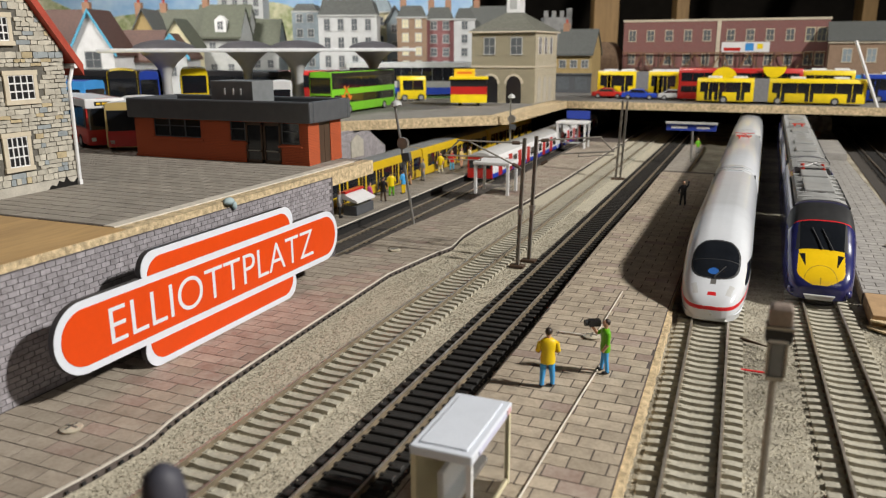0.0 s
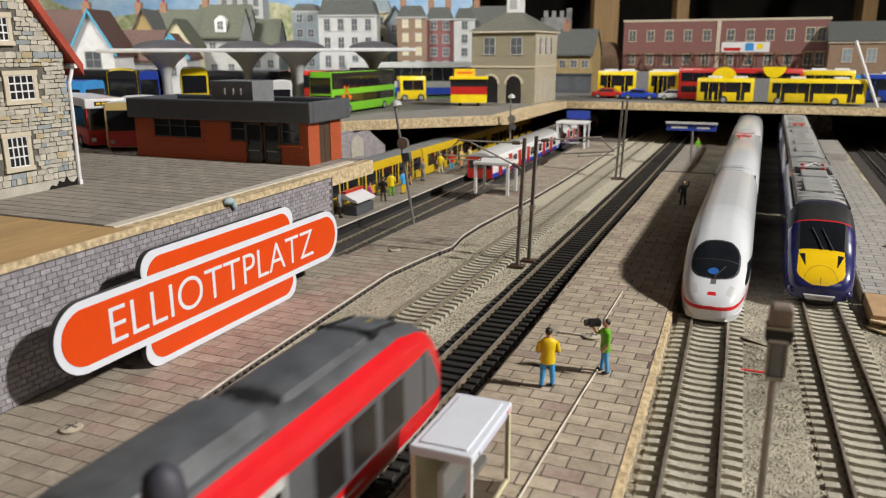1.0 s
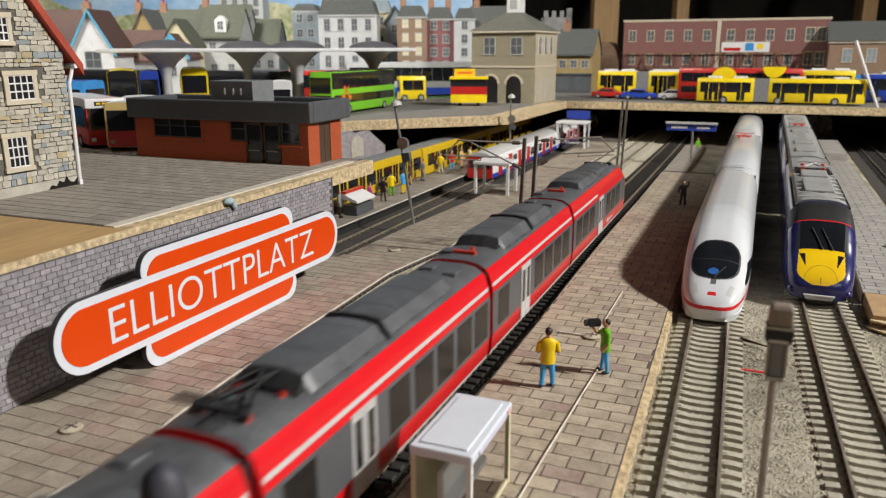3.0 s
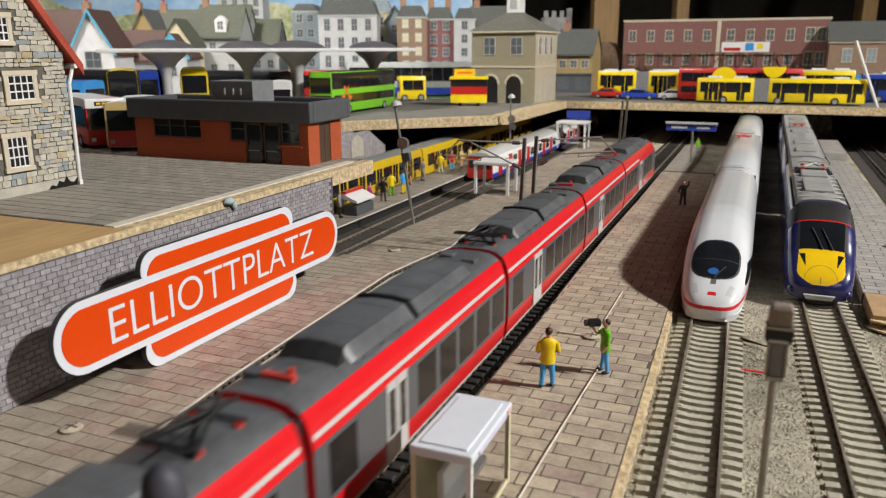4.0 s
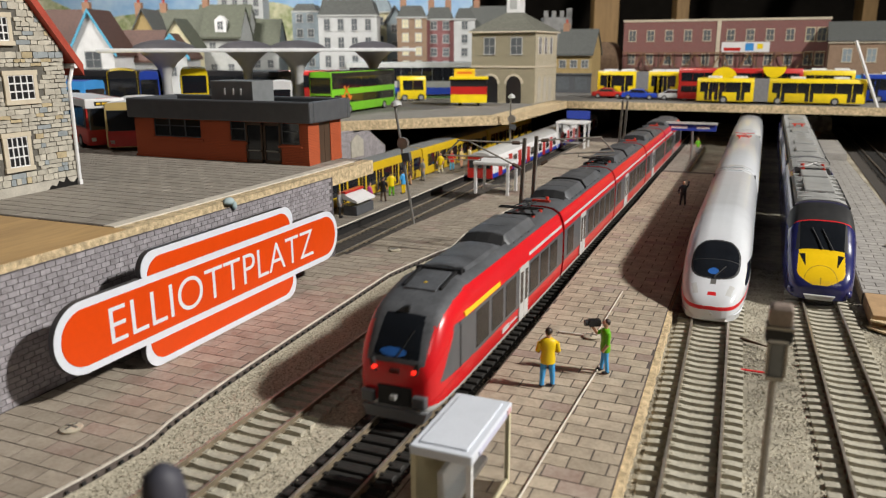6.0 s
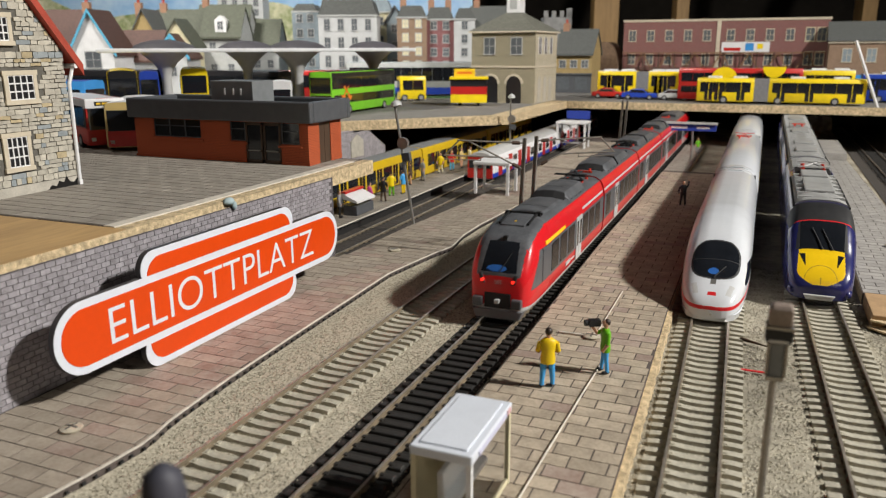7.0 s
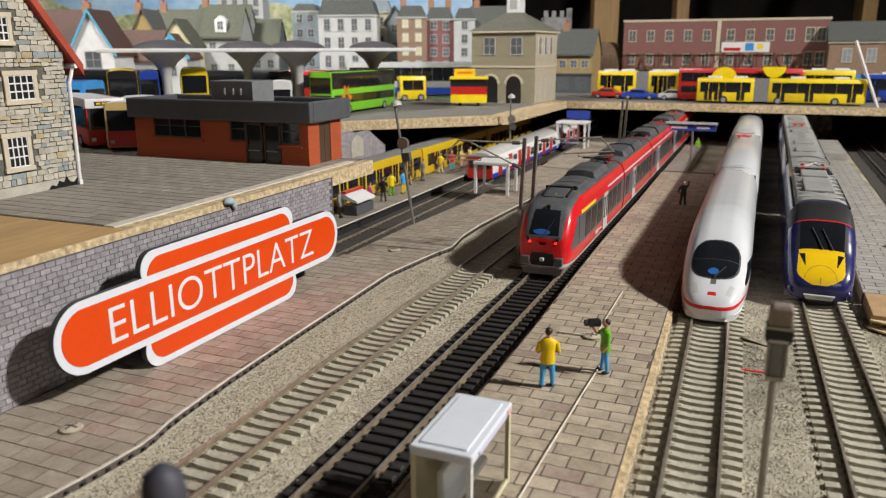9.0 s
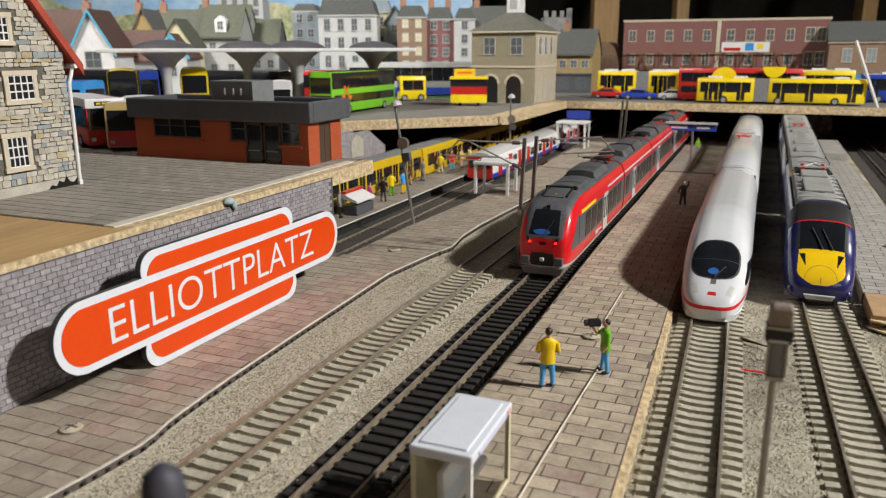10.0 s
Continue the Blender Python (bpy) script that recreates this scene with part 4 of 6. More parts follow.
M.update(
    obrick=brickmat("orange_moulded_brick", (0.52, 0.10, 0.028), (0.45, 0.085, 0.024), (0.20, 0.04, 0.015), 240, "y"),
    obrickx=brickmat("orange_moulded_brick_side", (0.52, 0.10, 0.028), (0.45, 0.085, 0.024), (0.20, 0.04, 0.015), 240, "x"),
    rbrick=brickmat("red_town_brick", (0.25, 0.095, 0.085), (0.20, 0.08, 0.07), (0.20, 0.12, 0.11), 200, "y", 0.2),
    # same stone twice: front darkened as shaded, other walls paled as lamplit
    ashlar=brickmat("buff_ashlar_shaded", (0.37, 0.33, 0.225), (0.31, 0.28, 0.19), (0.17, 0.145, 0.10), 110, "y", 0.3),
    ashlarx=brickmat("buff_ashlar_lit", (0.56, 0.50, 0.38), (0.50, 0.45, 0.33), (0.30, 0.26, 0.19), 110, "x", 0.3),
    slate=mat("roof_slate", (0.10, 0.105, 0.10), 0.3, 300, 0.7, stretch=(1, 3, 3)),
    oslate=mat("olive_slate", (0.085, 0.092, 0.066), 0.25, 300, 0.7),
    agedslate=mat("aged_slate", (0.135, 0.135, 0.11), 0.3, 220, 0.75, stretch=(1, 1, 4)),
    towerstone=mat("dark_tower_stone", (0.22, 0.22, 0.215), 0.25, 120, 0.85),
    brownroof=mat("brown_tile_roof", (0.085, 0.042, 0.032), 0.25, 300, 0.7),
    redroof=mat("red_roof_edge", (0.40, 0.06, 0.035), 0.2, 200, 0.55),
    tanwall=mat("tan_wall", (0.36, 0.26, 0.11), 0.15, 150, 0.8),
    creamwall=mat("cream_wall", (0.66, 0.60, 0.40), 0.1, 150, 0.8),
    whitewall=mat("white_wall", (0.50, 0.51, 0.51), 0.08, 120, 0.7),
    greywall=mat("grey_wall", (0.42, 0.43, 0.42), 0.12, 120, 0.8),
    maroon=mat("maroon_wall", (0.24, 0.10, 0.10), 0.2, 150, 0.8),
    bluegrey=mat("blue_grey_wall", (0.25, 0.30, 0.33), 0.15, 150, 0.8),
    pinkwall=mat("salmon_wall", (0.27, 0.18, 0.12), 0.12, 150, 0.8),
    bluetrim=paint("sky_blue_trim", (0.12, 0.42, 0.62)),
    stone=mat("rubble_stone", (0.45, 0.42, 0.35), 0.25, 250, 0.85, rnd=0.22, bump=0.3),
    stoneb=mat("blue_rubble_stone", (0.27, 0.30, 0.31), 0.2, 250, 0.85, rnd=0.2, bump=0.3),
    stoney=mat("ochre_rubble_stone", (0.44, 0.36, 0.22), 0.2, 250, 0.85, rnd=0.2, bump=0.3),
    stonem=mat("stone_mortar", (0.12, 0.112, 0.095), 0.3, 300, 0.9),
    plinth=mat("pale_plinth", (0.45, 0.42, 0.36), 0.2, 150, 0.8),
    surround=mat("dressed_stone", (0.58, 0.51, 0.39), 0.1, 200, 0.8),
    pvc=paint("white_plastic", (0.76, 0.76, 0.76), 0.4),
    slategrey=mat("dark_grey_plastic", (0.085, 0.09, 0.098), 0.12, 200, 0.45, bump=0.1),
    midgrey=mat("mid_grey_plastic", (0.19, 0.20, 0.205), 0.12, 200, 0.5),
    brown=paint("brown_plastic", (0.075, 0.045, 0.028), 0.5),
    busyellow=paint("bus_yellow", (0.86, 0.64, 0.01), coat=0.2),
    busgreen=paint("coach_green", (0.22, 0.62, 0.03), coat=0.2),
    busred=paint("bus_red", (0.50, 0.02, 0.015), coat=0.2),
    buscream=paint("bus_cream", (0.60, 0.45, 0.18)),
    busblue=paint("bus_blue", (0.02, 0.06, 0.42)),
    skyblue=paint("light_blue", (0.05, 0.28, 0.65)),
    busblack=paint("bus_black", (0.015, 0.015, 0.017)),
    orange=paint("arrow_orange", (0.80, 0.22, 0.02)),
    rubber=mat("tyre_rubber", (0.02, 0.02, 0.02), 0.2, 300, 0.8),
    hub=paint("wheel_hub", (0.28, 0.28, 0.28), 0.4),
    bellows=mat("grey_bellows", (0.22, 0.22, 0.23), 0.15, 300, 0.7),
    canopy=paint("canopy_white", (0.68, 0.69, 0.70), 0.35),
    dome=paint("smoky_dome", (0.07, 0.066, 0.075), 0.65),
    signblue=paint("platform_sign_blue", (0.03, 0.06, 0.36), 0.4),
    skin=paint("figure_skin", (0.55, 0.30, 0.19), 0.5),
    hair=paint("figure_hair", (0.03, 0.018, 0.012), 0.5),
    jeans=paint("figure_blue", (0.06, 0.36, 0.74), 0.45),
    coatyellow=paint("figure_yellow", (0.80, 0.55, 0.005), 0.45),
    shirtgreen=paint("figure_green", (0.13, 0.42, 0.01), 0.45),
    shoe=paint("figure_black", (0.012, 0.012, 0.014), 0.4),
    grey=paint("figure_grey", (0.25, 0.25, 0.26), 0.5),
    pink=paint("figure_pink", (0.55, 0.05, 0.25), 0.5),
    lilac=paint("faded_lilac", (0.60, 0.60, 0.74)),
    salmon=paint("faded_salmon", (0.70, 0.42, 0.42)),
    card=mat("brown_card", (0.42, 0.27, 0.14), 0.15, 120, 0.8),
    grass=mat("flock_green", (0.05, 0.12, 0.03), 0.4, 600, 0.95),
    sky=mat("painted_sky", (0.20, 0.44, 0.78), 0.06, 7, 0.9, col2=(0.55, 0.70, 0.84)),
    hill=mat("painted_hill", (0.24, 0.33, 0.09), 0.3, 16, 0.9, col2=(0.62, 0.58, 0.42)),
    bulb=mat("lamp_lens", (0.75, 0.75, 0.7), 0.05, 100, 0.2),
    smoke=mat("smoky_brown_plastic", (0.25, 0.20, 0.17), 0.25, 200, 0.3),
    lamphead=mat("matt_dark_blue", (0.045, 0.045, 0.06), 0.2, 200, 0.6),
    putty=mat("pale_putty", (0.36, 0.46, 0.48), 0.1, 300, 0.7),
    dullglass=mat("dull_model_glazing", (0.10, 0.11, 0.12), 0.2, 200, 0.3),
    pot=mat("terracotta_chimney", (0.34, 0.19, 0.12), 0.2, 200, 0.8),
    hangarwood=mat("brown_timber", (0.22, 0.12, 0.06), 0.25, 200, 0.8),
    wet=mat("glossy_black_paint", (0.01, 0.01, 0.01), 0.2, 100, 0.3),
)
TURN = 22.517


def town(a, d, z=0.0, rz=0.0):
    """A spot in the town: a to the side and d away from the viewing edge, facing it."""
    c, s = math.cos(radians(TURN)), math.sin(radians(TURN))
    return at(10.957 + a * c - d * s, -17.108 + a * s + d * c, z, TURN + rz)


RD = 6.13


# ---------------------------------------------------------------- stone house
def stone_house():
    h = thing("stone_house", "rubble stone house with red roof edge and white windows", "house", at(-24, 0, 6.06))
    y0, y1, eave, k = 2.0, 14.1, 7.2, 1.34
    ridge = (y0 + y1) / 2
    top = eave + (y1 - ridge) * k
    poly = [(y0, 0), (y1, 0), (y1, eave), (ridge, top), (y0, eave)]
    wins = [(10.55, 12.0, 4.85, 6.05), (10.0, 11.15, 1.5, 3.0), (9.85, 10.95, 7.75, 8.85), (6.0, 7.2, 4.85, 6.05), (6.0, 7.2, 1.5, 3.0)]
    w = part("wall", B().prism(poly, "x", -9, -0.06), M["stonem"], h, "grey rubble stone gable wall")
    rnd = random.Random(11)
    joined = {k_: B() for k_ in ("stone", "stoneb", "stoney")}
    shapes = {}
    n, z = 0, 0.55
    while z < top:
        hh = rnd.choice((.2, .24, .28, .34))
        y = y0 + rnd.uniform(-.3, 0)
        while y < y1:
            L_ = rnd.choice((.3, .4, .5, .65, .85))
            lim = y1 if z < eave else y1 - (z + hh - eave) / k
            a, b_ = max(y, y0), min(y + L_, lim)
            y += L_
            if b_ - a < .15 or any(a < q1 + .28 and b_ > q0 - .28 and z < q3 + .25 and z + hh > q2 - .25 for q0, q1, q2, q3 in wins):
                continue
            mk = rnd.choices(("stone", "stoneb", "stoney"), (0.86, 0.09, 0.05))[0]
            g = .022
            j = [rnd.uniform(-.03, .03) for _ in range(8)]
            x1 = rnd.uniform(-.01, .035)
            pts = [(a + g, z + g + j[0]), ((a + b_) / 2, z + g * .6 + j[1]), (b_ - g, z + g + j[2]), (b_ - g * .7, z + hh / 2), (b_ - g + j[3] * .5, z + hh - g), ((a + b_) / 2, z + hh - g * .6 + j[4]),
                   (a + g, z + hh - g + j[5]), (a + g * .7, z + hh / 2)]
            if y > 9.2 and n < 290:
                part("stone", B().prism(pts, "x", -.07, x1), M[mk], w)
                n += 1
            else:
                joined[mk].prism(pts, "x", -.07, x1)
        z += hh
    for mk, b in joined.items():
        tagged(part("stone_field", b, M[mk], w), kind="stuff")
    part("plinth", B().box(-.06, .03, y0, y1, 0, .52), M["plinth"], w)
    part("bare_patch", B().prism([(11.9, .0), (14.08, .0), (14.08, .5), (13.75, .22), (13.5, .3), (13.3, .62), (13.1, .3), (12.8, .42), (12.6, .16), (12.3, .26), (12.1, .06)], "x", .03, .036), M["wet"], w, "black patch where the paper has torn")
    for q0, q1, q2, q3 in wins:
        wd = part("window", B().box(-.05, .03, q0, q1, q2, q3), M["busblack"], h, "white glazing bars on a dark opening")
        part("surround", B().box(-.02, .09, q0 - .25, q0, q2 - .1, q3).box(-.02, .09, q1, q1 + .22, q2 - .1, q3).box(-.02, .1, q0 - .3, q1 + .28, q3, q3 + .24)
             .box(-.02, .13, q0 - .3, q1 + .28, q2 - .25, q2 - .02), M["surround"], wd, bevel=.015)
        for i in range(5):
            yy = q0 + (q1 - q0) * i / 4
            part("glazing_bar", B().box(.03, .065, yy - .035, yy + .035, q2, q3), M["pvc"], wd)
        for i in range(4):
            zz = q2 + (q3 - q2) * i / 3
            part("glazing_bar", B().box(.03, .062, q0, q1, zz - .035, zz + .035), M["pvc"], wd)
    for sgn, ye in ((1, y1), (-1, y0)):
        ov = .95 * sgn
        part("roof_slope", B().prism([(ridge, top), (ye + ov, eave - .95 * k), (ye + ov, eave - .95 * k + .6), (ridge, top + .6)], "x", -9.2, .35), M["redroof"], h, "red roof with a plain verge")
    part("gutter", B().tube((-9, y1 + .5, eave - .75), (.3, y1 + .5, eave - .75), .14), M["pvc"], h)
    part("downpipe", B().tube((.05, y1 + .5, eave - .75), (.08, y1 + .1, eave - 1.7), .1).tube((.08, y1 + .1, eave - 1.7), (.1, y1 + .02, .25), .1).box(0, .2, y1 - .1, y1 + .12, 0, .3, 0), M["pvc"], h, "white plastic downpipe")

stone_house()


# ---------------------------------------------------------------- brick station building
def station():
    s = thing("station_building", "low orange brick station kiosk with flat grey roof", "building", at(0, 0, 6.10))
    x0, x1, y0, y1, h = -29.7, -15.55, 24.55, 28.5, 2.72
    part("front_wall", B().box(x0, -28.0, y0, y0 + .2, 0, h).box(-28.0, -24.0, y0, y0 + .2, 0, 1.45).box(-24.0, -21.57, y0, y0 + .2, 0, h).box(-21.57, -20.4, y0, y0 + .2, 0, 1.4)
         .box(-17.6, -16.2, y0, y0 + .2, 0, 1.3).box(-16.2, x1, y0, y0 + .2, 0, h).box(x0, x1, y0, y0 + .2, h - .06, h), M["obrick"], s, "orange moulded brick wall")
    part("side_wall", B().box(x1 - .2, x1, y0 + .2, 25.9, 0, h).box(x1 - .2, x1, 27.3, y1, 0, h), M["obrickx"], s)
    part("rear_wall", B().box(x0, x1, y1, y1 + .2, 0, h).box(x0, x0 + .2, y0 + .2, y1, 0, h), M["obrick"], s)
    part("interior", B().box(x0 + .4, x1 - .4, y0 + .9, y1 - .1, 0, h - .1), M["busblack"], s)
    part("plinth", B().box(x0 - .06, -20.35, y0 - .06, y0, 0, .18).box(-17.6, x1 + .05, y0 - .06, y0, 0, .18), M["obrick"], s)
    part("corner_post", B().box(x1 - .25, x1 + .05, y0 - .05, y0 + .6, 0, h), M["obrickx"], s, bevel=.02)
    part("side_door", B().box(x1 - .15, x1 - .05, 25.9, 26.58, 0, h).box(x1 - .15, x1 - .05, 26.62, 27.3, 0, h), M["brown"], s, "brown plastic double door")
    for a, b, z0, n in ((-28.0, -24.0, 1.45, 3), (-21.57, -20.4, 1.4, 1), (-17.55, -16.2, 1.3, 1)):
        w = part("window", B().box(a, b, y0 + .1, y0 + .13, z0, h - .06), M["glass"], s, "dark glossy window")
        f = B()
        for i in range(n + 1):
            xx = a + (b - a) * i / n
            f.box(xx - .05, xx + .05, y0 + .05, y0 + .12, z0, h - .06)
        f.box(a, b, y0 + .05, y0 + .12, z0, z0 + .06).box(a, b, y0 + .05, y0 + .12, (z0 + h) / 2 + .1, (z0 + h) / 2 + .15)
        part("frame", f, M["slategrey"], w)
        part("sill", B().box(a - .25, b + .2, y0 - .1, y0 + .02, z0 - .22, z0 - .08), M["obrick"], w, bevel=.02)
    for a, b in ((-20.35, -19.05), (-18.95, -17.65)):
        d = part("door", B().box(a, b, y0 + .06, y0 + .1, .05, h - .08), M["glass"], s, "dark glazed door leaf")
        part("door_frame", B().box(a, a + .12, y0, y0 + .09, 0, h - .06).box(b - .12, b, y0, y0 + .09, 0, h - .06).box(a, b, y0, y0 + .09, 0, .22).box(a, b, y0, y0 + .09, h - .25, h - .06)
             .box(a, b, y0, y0 + .085, .75, .85), M["brown"], d)
        part("push_bar", B().box(a + .2, b - .2, y0 - .06, y0, .78, .86), M["metal"], d)
    part("poster", B().box(-21.2, -20.95, y0 + .14, y0 + .16, 2.1, 2.6), M["busred"], s)
    r = part("flat_roof", B().box(x0 - .1, x1 + .2, y0, y1 + .6, h, h + .2), M["slategrey"], s, "flat dark grey roof")
    for q in ((x0 - .35, x1 + .4, y0 - .3, y0 + .15), (x0 - .35, x1 + .4, y1 + .5, y1 + .95), (x0 - .35, x0 + .1, y0 + .15, y1 + .5), (x1 - .05, x1 + .4, y0 + .15, y1 + .5)):
        part("parapet", B().box(*q, h - .02, h + 1.32), M["slategrey"], r, bevel=.1)
    pl = part("plant_room", B().box(-23.7, -20.3, y0 + 1.0, y0 + 3.4, h + .1, h + 2.5), M["midgrey"], r, "grey rooftop plant box", bevel=.03)
    for x in (-22.6, -21.9, -21.3):
        part("vent", B().box(x, x + .1, y0 + .94, y0 + 1.0, h + 1.6, h + 2.0), M["lgrey"], pl)

station()


# ---------------------------------------------------------------- buses and cars
def wheels(t, pts, r=.5, w=.3):
    for x, y in pts:
        q = part("wheel", B().tube((x - w / 2, y, r), (x + w / 2, y, r), r, n=18), M["rubber"], t)
        sg = 1 if x > 0 else -1
        part("hub", B().tube((x + sg * w / 2, y, r), (x + sg * (w / 2 + .04), y, r), r * .6, n=14), M["hub"], q)


def bus(name, label, m, L=13.8, H=3.3, W=2.9, low="busyellow", roof="pvc", band="glass", decks=1, joints=(), pods=True, stripe=None, frontmat=None, group="buses"):
    """A bus with its front at y = 0, reaching along +y."""
    t = thing(name, label, "bus", m, group)
    w = W / 2
    ends = [0] + list(joints) + [L]
    for i in range(len(ends) - 1):
        a, e = ends[i] + (.9 if i else 0), ends[i + 1] - (.9 if i < len(ends) - 2 else 0)
        prof = [(w * .94, .3), (w, .45), (w, H * .42), (w * .99, H * .8), (w * .96, H * .93), (w * .86, H * .985), (.3, H)]
        strip = [0, 0, 0, 0, 0, 1] + [1] + [1, 0, 0, 0, 0, 0] + [0]
        rs = [ring(prof, y, s, 1, .3) for y, s in ((a, .95), (a + .12, 1), (e - .12, 1), (e, .95))]
        body = part("body", B().loft(rs, mats=strip), [M[low], M[roof]], t, smooth=45)
        bands = ((.45, .84),) if decks == 1 else ((.27, .46), (.60, .86))
        for f0, f1 in bands:
            for sg in (-1, 1):
                y, nwin = a + .5, max(2, int((e - a) / 1.6))
                step = (e - a - .8) / nwin
                for q in range(nwin):
                    part("window", B().box(sg * w - .02, sg * w + .02, a + .4 + q * step + .025, a + .4 + (q + 1) * step - .025, H * f0, H * f1), M[band], body)
            if i == 0:
                part("windscreen", B().box(-w * .86, w * .86, a - .04, a + .04, H * f0 * .85, H * f1), M[band], body, "dark windscreen")
            if i == len(ends) - 2:
                part("rear_window", B().box(-w * .8, w * .8, e - .04, e + .04, H * f0, H * f1), M[band], body)
        if pods:
            for yb in (a + 1.1, (a + e) / 2 + .3, e - 2.0):
                for sg in (-1, 1):
                    dr = part("door", B().box(sg * w - .028, sg * w + .028, yb, yb + 1.0, H * .13, H * .82), M[band], body, "dark glazed folding door")
                    part("door_edge", B().box(sg * w - .035, sg * w + .035, yb + .47, yb + .53, H * .13, H * .82), M[low], dr)
        if stripe:
            for z0, z1, mk in stripe:
                for sg in (-1, 1):
                    part("stripe", B().box(sg * w - .012, sg * w + .012, a + .05, e - .05, H * z0, H * z1), M[mk], body)
        if frontmat and i == 0:
            part("front_panel", B().box(-w * .9, w * .9, a - .05, a + .02, H * .1, H * .42), M[frontmat], body)
        if i == 0:
            for sg in (-1, 1):
                part("headlight", B().box(sg * w * .7 - .15, sg * w * .7 + .15, a - .05, a + .02, H * .16, H * .23), M["bulb"], body)
        for y in ((a + e) / 2 - (e - a) * .25, (a + e) / 2 + (e - a) * .2) if pods else ():
            part("roof_pod", B().box(-w * .6, w * .6, y - .9, y + .9, H - .05, H + .22), M["pvc"], body, bevel=.08)
    for j in joints:
        b = B()
        b.loft([[(-w * q, y, .35), (w * q, y, .35), (w * q, y, H * .97), (-w * q, y, H * .97)] for y, q in [(j - .92 + .115 * k, .97 if k % 2 else .92) for k in range(17)]])
        b.box(-w * .91, w * .91, j - .92, j + .92, .38, H * .95)
        part("bellows", b, M["bellows"], t, "grey ribbed articulation")
    ys = [L * .16, L * .8] if not joints else [L * .17, L * .50, L * .83]
    wheels(t, [(sg * (w - .12), y) for y in ys for sg in (-1, 1)])
    return t


# bridge: buses run along x, side to the viewer. rz = 90 puts the front at the -x side's far end
def across(x, y, z=RD, flip=False):
    return at(x, y, z, -90) if flip else at(x, y, z, 90)

bus("articulated_bus", "yellow articulated city bus with white roof pods", across(22.8, 95.2), 20.4, 3.35, low="busyellow", roof="busyellow", joints=(12.3,))
bus("articulated_bus", "yellow articulated bus with white roof behind the railings", across(-0.8, 102.5), 11.8, 4.0, low="busyellow", roof="pvc", joints=(5.2,))
bus("double_decker", "orange red double deck bus parked behind the yellow bus", across(15.5, 99.2), 16, 4.55, low="busred", roof="busred", decks=2, pods=False)
bus("city_bus", "yellow bus with white roof at the end of the bridge", across(22.0, 102.2), 6.4, 4.3, low="busyellow", roof="pvc")
bus("city_bus", "dark blue single deck bus at the bridge end", across(33.5, 103), 10.5, 3.8, low="busblue", roof="pvc")
part("advert_disc", B().prism([(5.6 + 1.75 * math.cos(a), 9.1 + 1.75 * math.sin(a)) for a in np.linspace(0, math.pi, 18)], "y", 97.2, 97.35), M["busyellow"], None)
bpy.data.objects["advert_disc"].parent = None
tagged(bpy.data.objects["advert_disc"], "round yellow advertising board on the red bus", "advert board")
part("advert_disc", B().prism([(11.9 + 1.45 * math.cos(a), 10.9 - 1.45 * math.sin(a)) for a in np.linspace(0, math.pi, 18)], "y", 97.2, 97.35), M["busyellow"], None)
tagged(bpy.data.objects["advert_disc.001"], "yellow half disc advertising board on the red bus", "advert board")


def car(label, m, body, L=5.0):
    c = thing("car", label, "car", m, "parked cars")
    side = [(0, .35), (0, .75), (.15, .92), (L * .24, 1.0), (L * .36, 1.48), (L * .70, 1.52), (L * .86, 1.05), (L, .95), (L, .35)]
    b = part("body", B().prism(side, "x", -.95, .95), M[body], c, bevel=.1)
    part("side_window", B().prism([(L * .29, 1.03), (L * .385, 1.4), (L * .69, 1.43), (L * .81, 1.05)], "x", -.965, .965), M["glass"], b)
    part("windscreen", B().prism([(L * .245, 1.03), (L * .365, 1.5), (L * .345, 1.5), (L * .225, 1.03)], "x", -.8, .8), M["glass"], b)
    wheels(c, [(sg * .85, y) for y in (L * .19, L * .8) for sg in (-1, 1)], .37, .22)
    return c

car("bright red model hatchback on the bridge road", across(-8.3, 100.4), "busred", 4.8)
car("dark blue model saloon on the bridge road", across(-3.4, 98.6), "busblue", 5.0)
car("silver model car behind the bridge edge", across(1.2, 98.9), "lgrey", 4.4)

# coaches and buses at the bus station
coach = bus("double_deck_coach", "bright green double deck coach with orange arrows", town(-13.6, 86.9, RD, -22.8), 15.7, 4.85, 3.0, low="busgreen", roof="busblack", decks=2, pods=False, stripe=((.60, .965, "busblack"),))
for y, d in ((2.6, 1), (3.6, -1)):
    part("arrow", B().prism([(y - .18 + 1.0 * d, 3.1), (y + .18 + 1.0 * d, 3.25), (y + .2 - .1 * d, 2.1), (y + .6 - .3 * d, 2.0), (y - .3 * d, 1.5), (y - .5 - .2 * d, 2.2), (y - .1 * d - .1, 2.15)], "x", 1.515, 1.53), M["orange"], coach, "orange arrow on the coach side")
wheels(coach, [(sg * 1.38, 3.75) for sg in (-1, 1)])
rw = bus("city_bus", "red and white town bus with a dot matrix display", town(-25.3, 58.0, RD, 38), 13, 3.75, low="busred", roof="pvc", pods=False, stripe=((.80, .985, "pvc"), (.42, .80, "busblack")))
header = part("header", B().box(-1.42, 1.42, -.08, .3, 3.0, 3.72), M["pvc"], rw, "white header over the windscreen", bevel=.08)
part("display", B().box(-.75, .75, -.1, -.07, 3.2, 3.5), M["busblack"], header)
part("display_bars", B().box(-.62, -.3, -.115, -.1, 3.28, 3.42).box(-.2, .62, -.115, -.1, 3.28, 3.42), M["amber"], header)
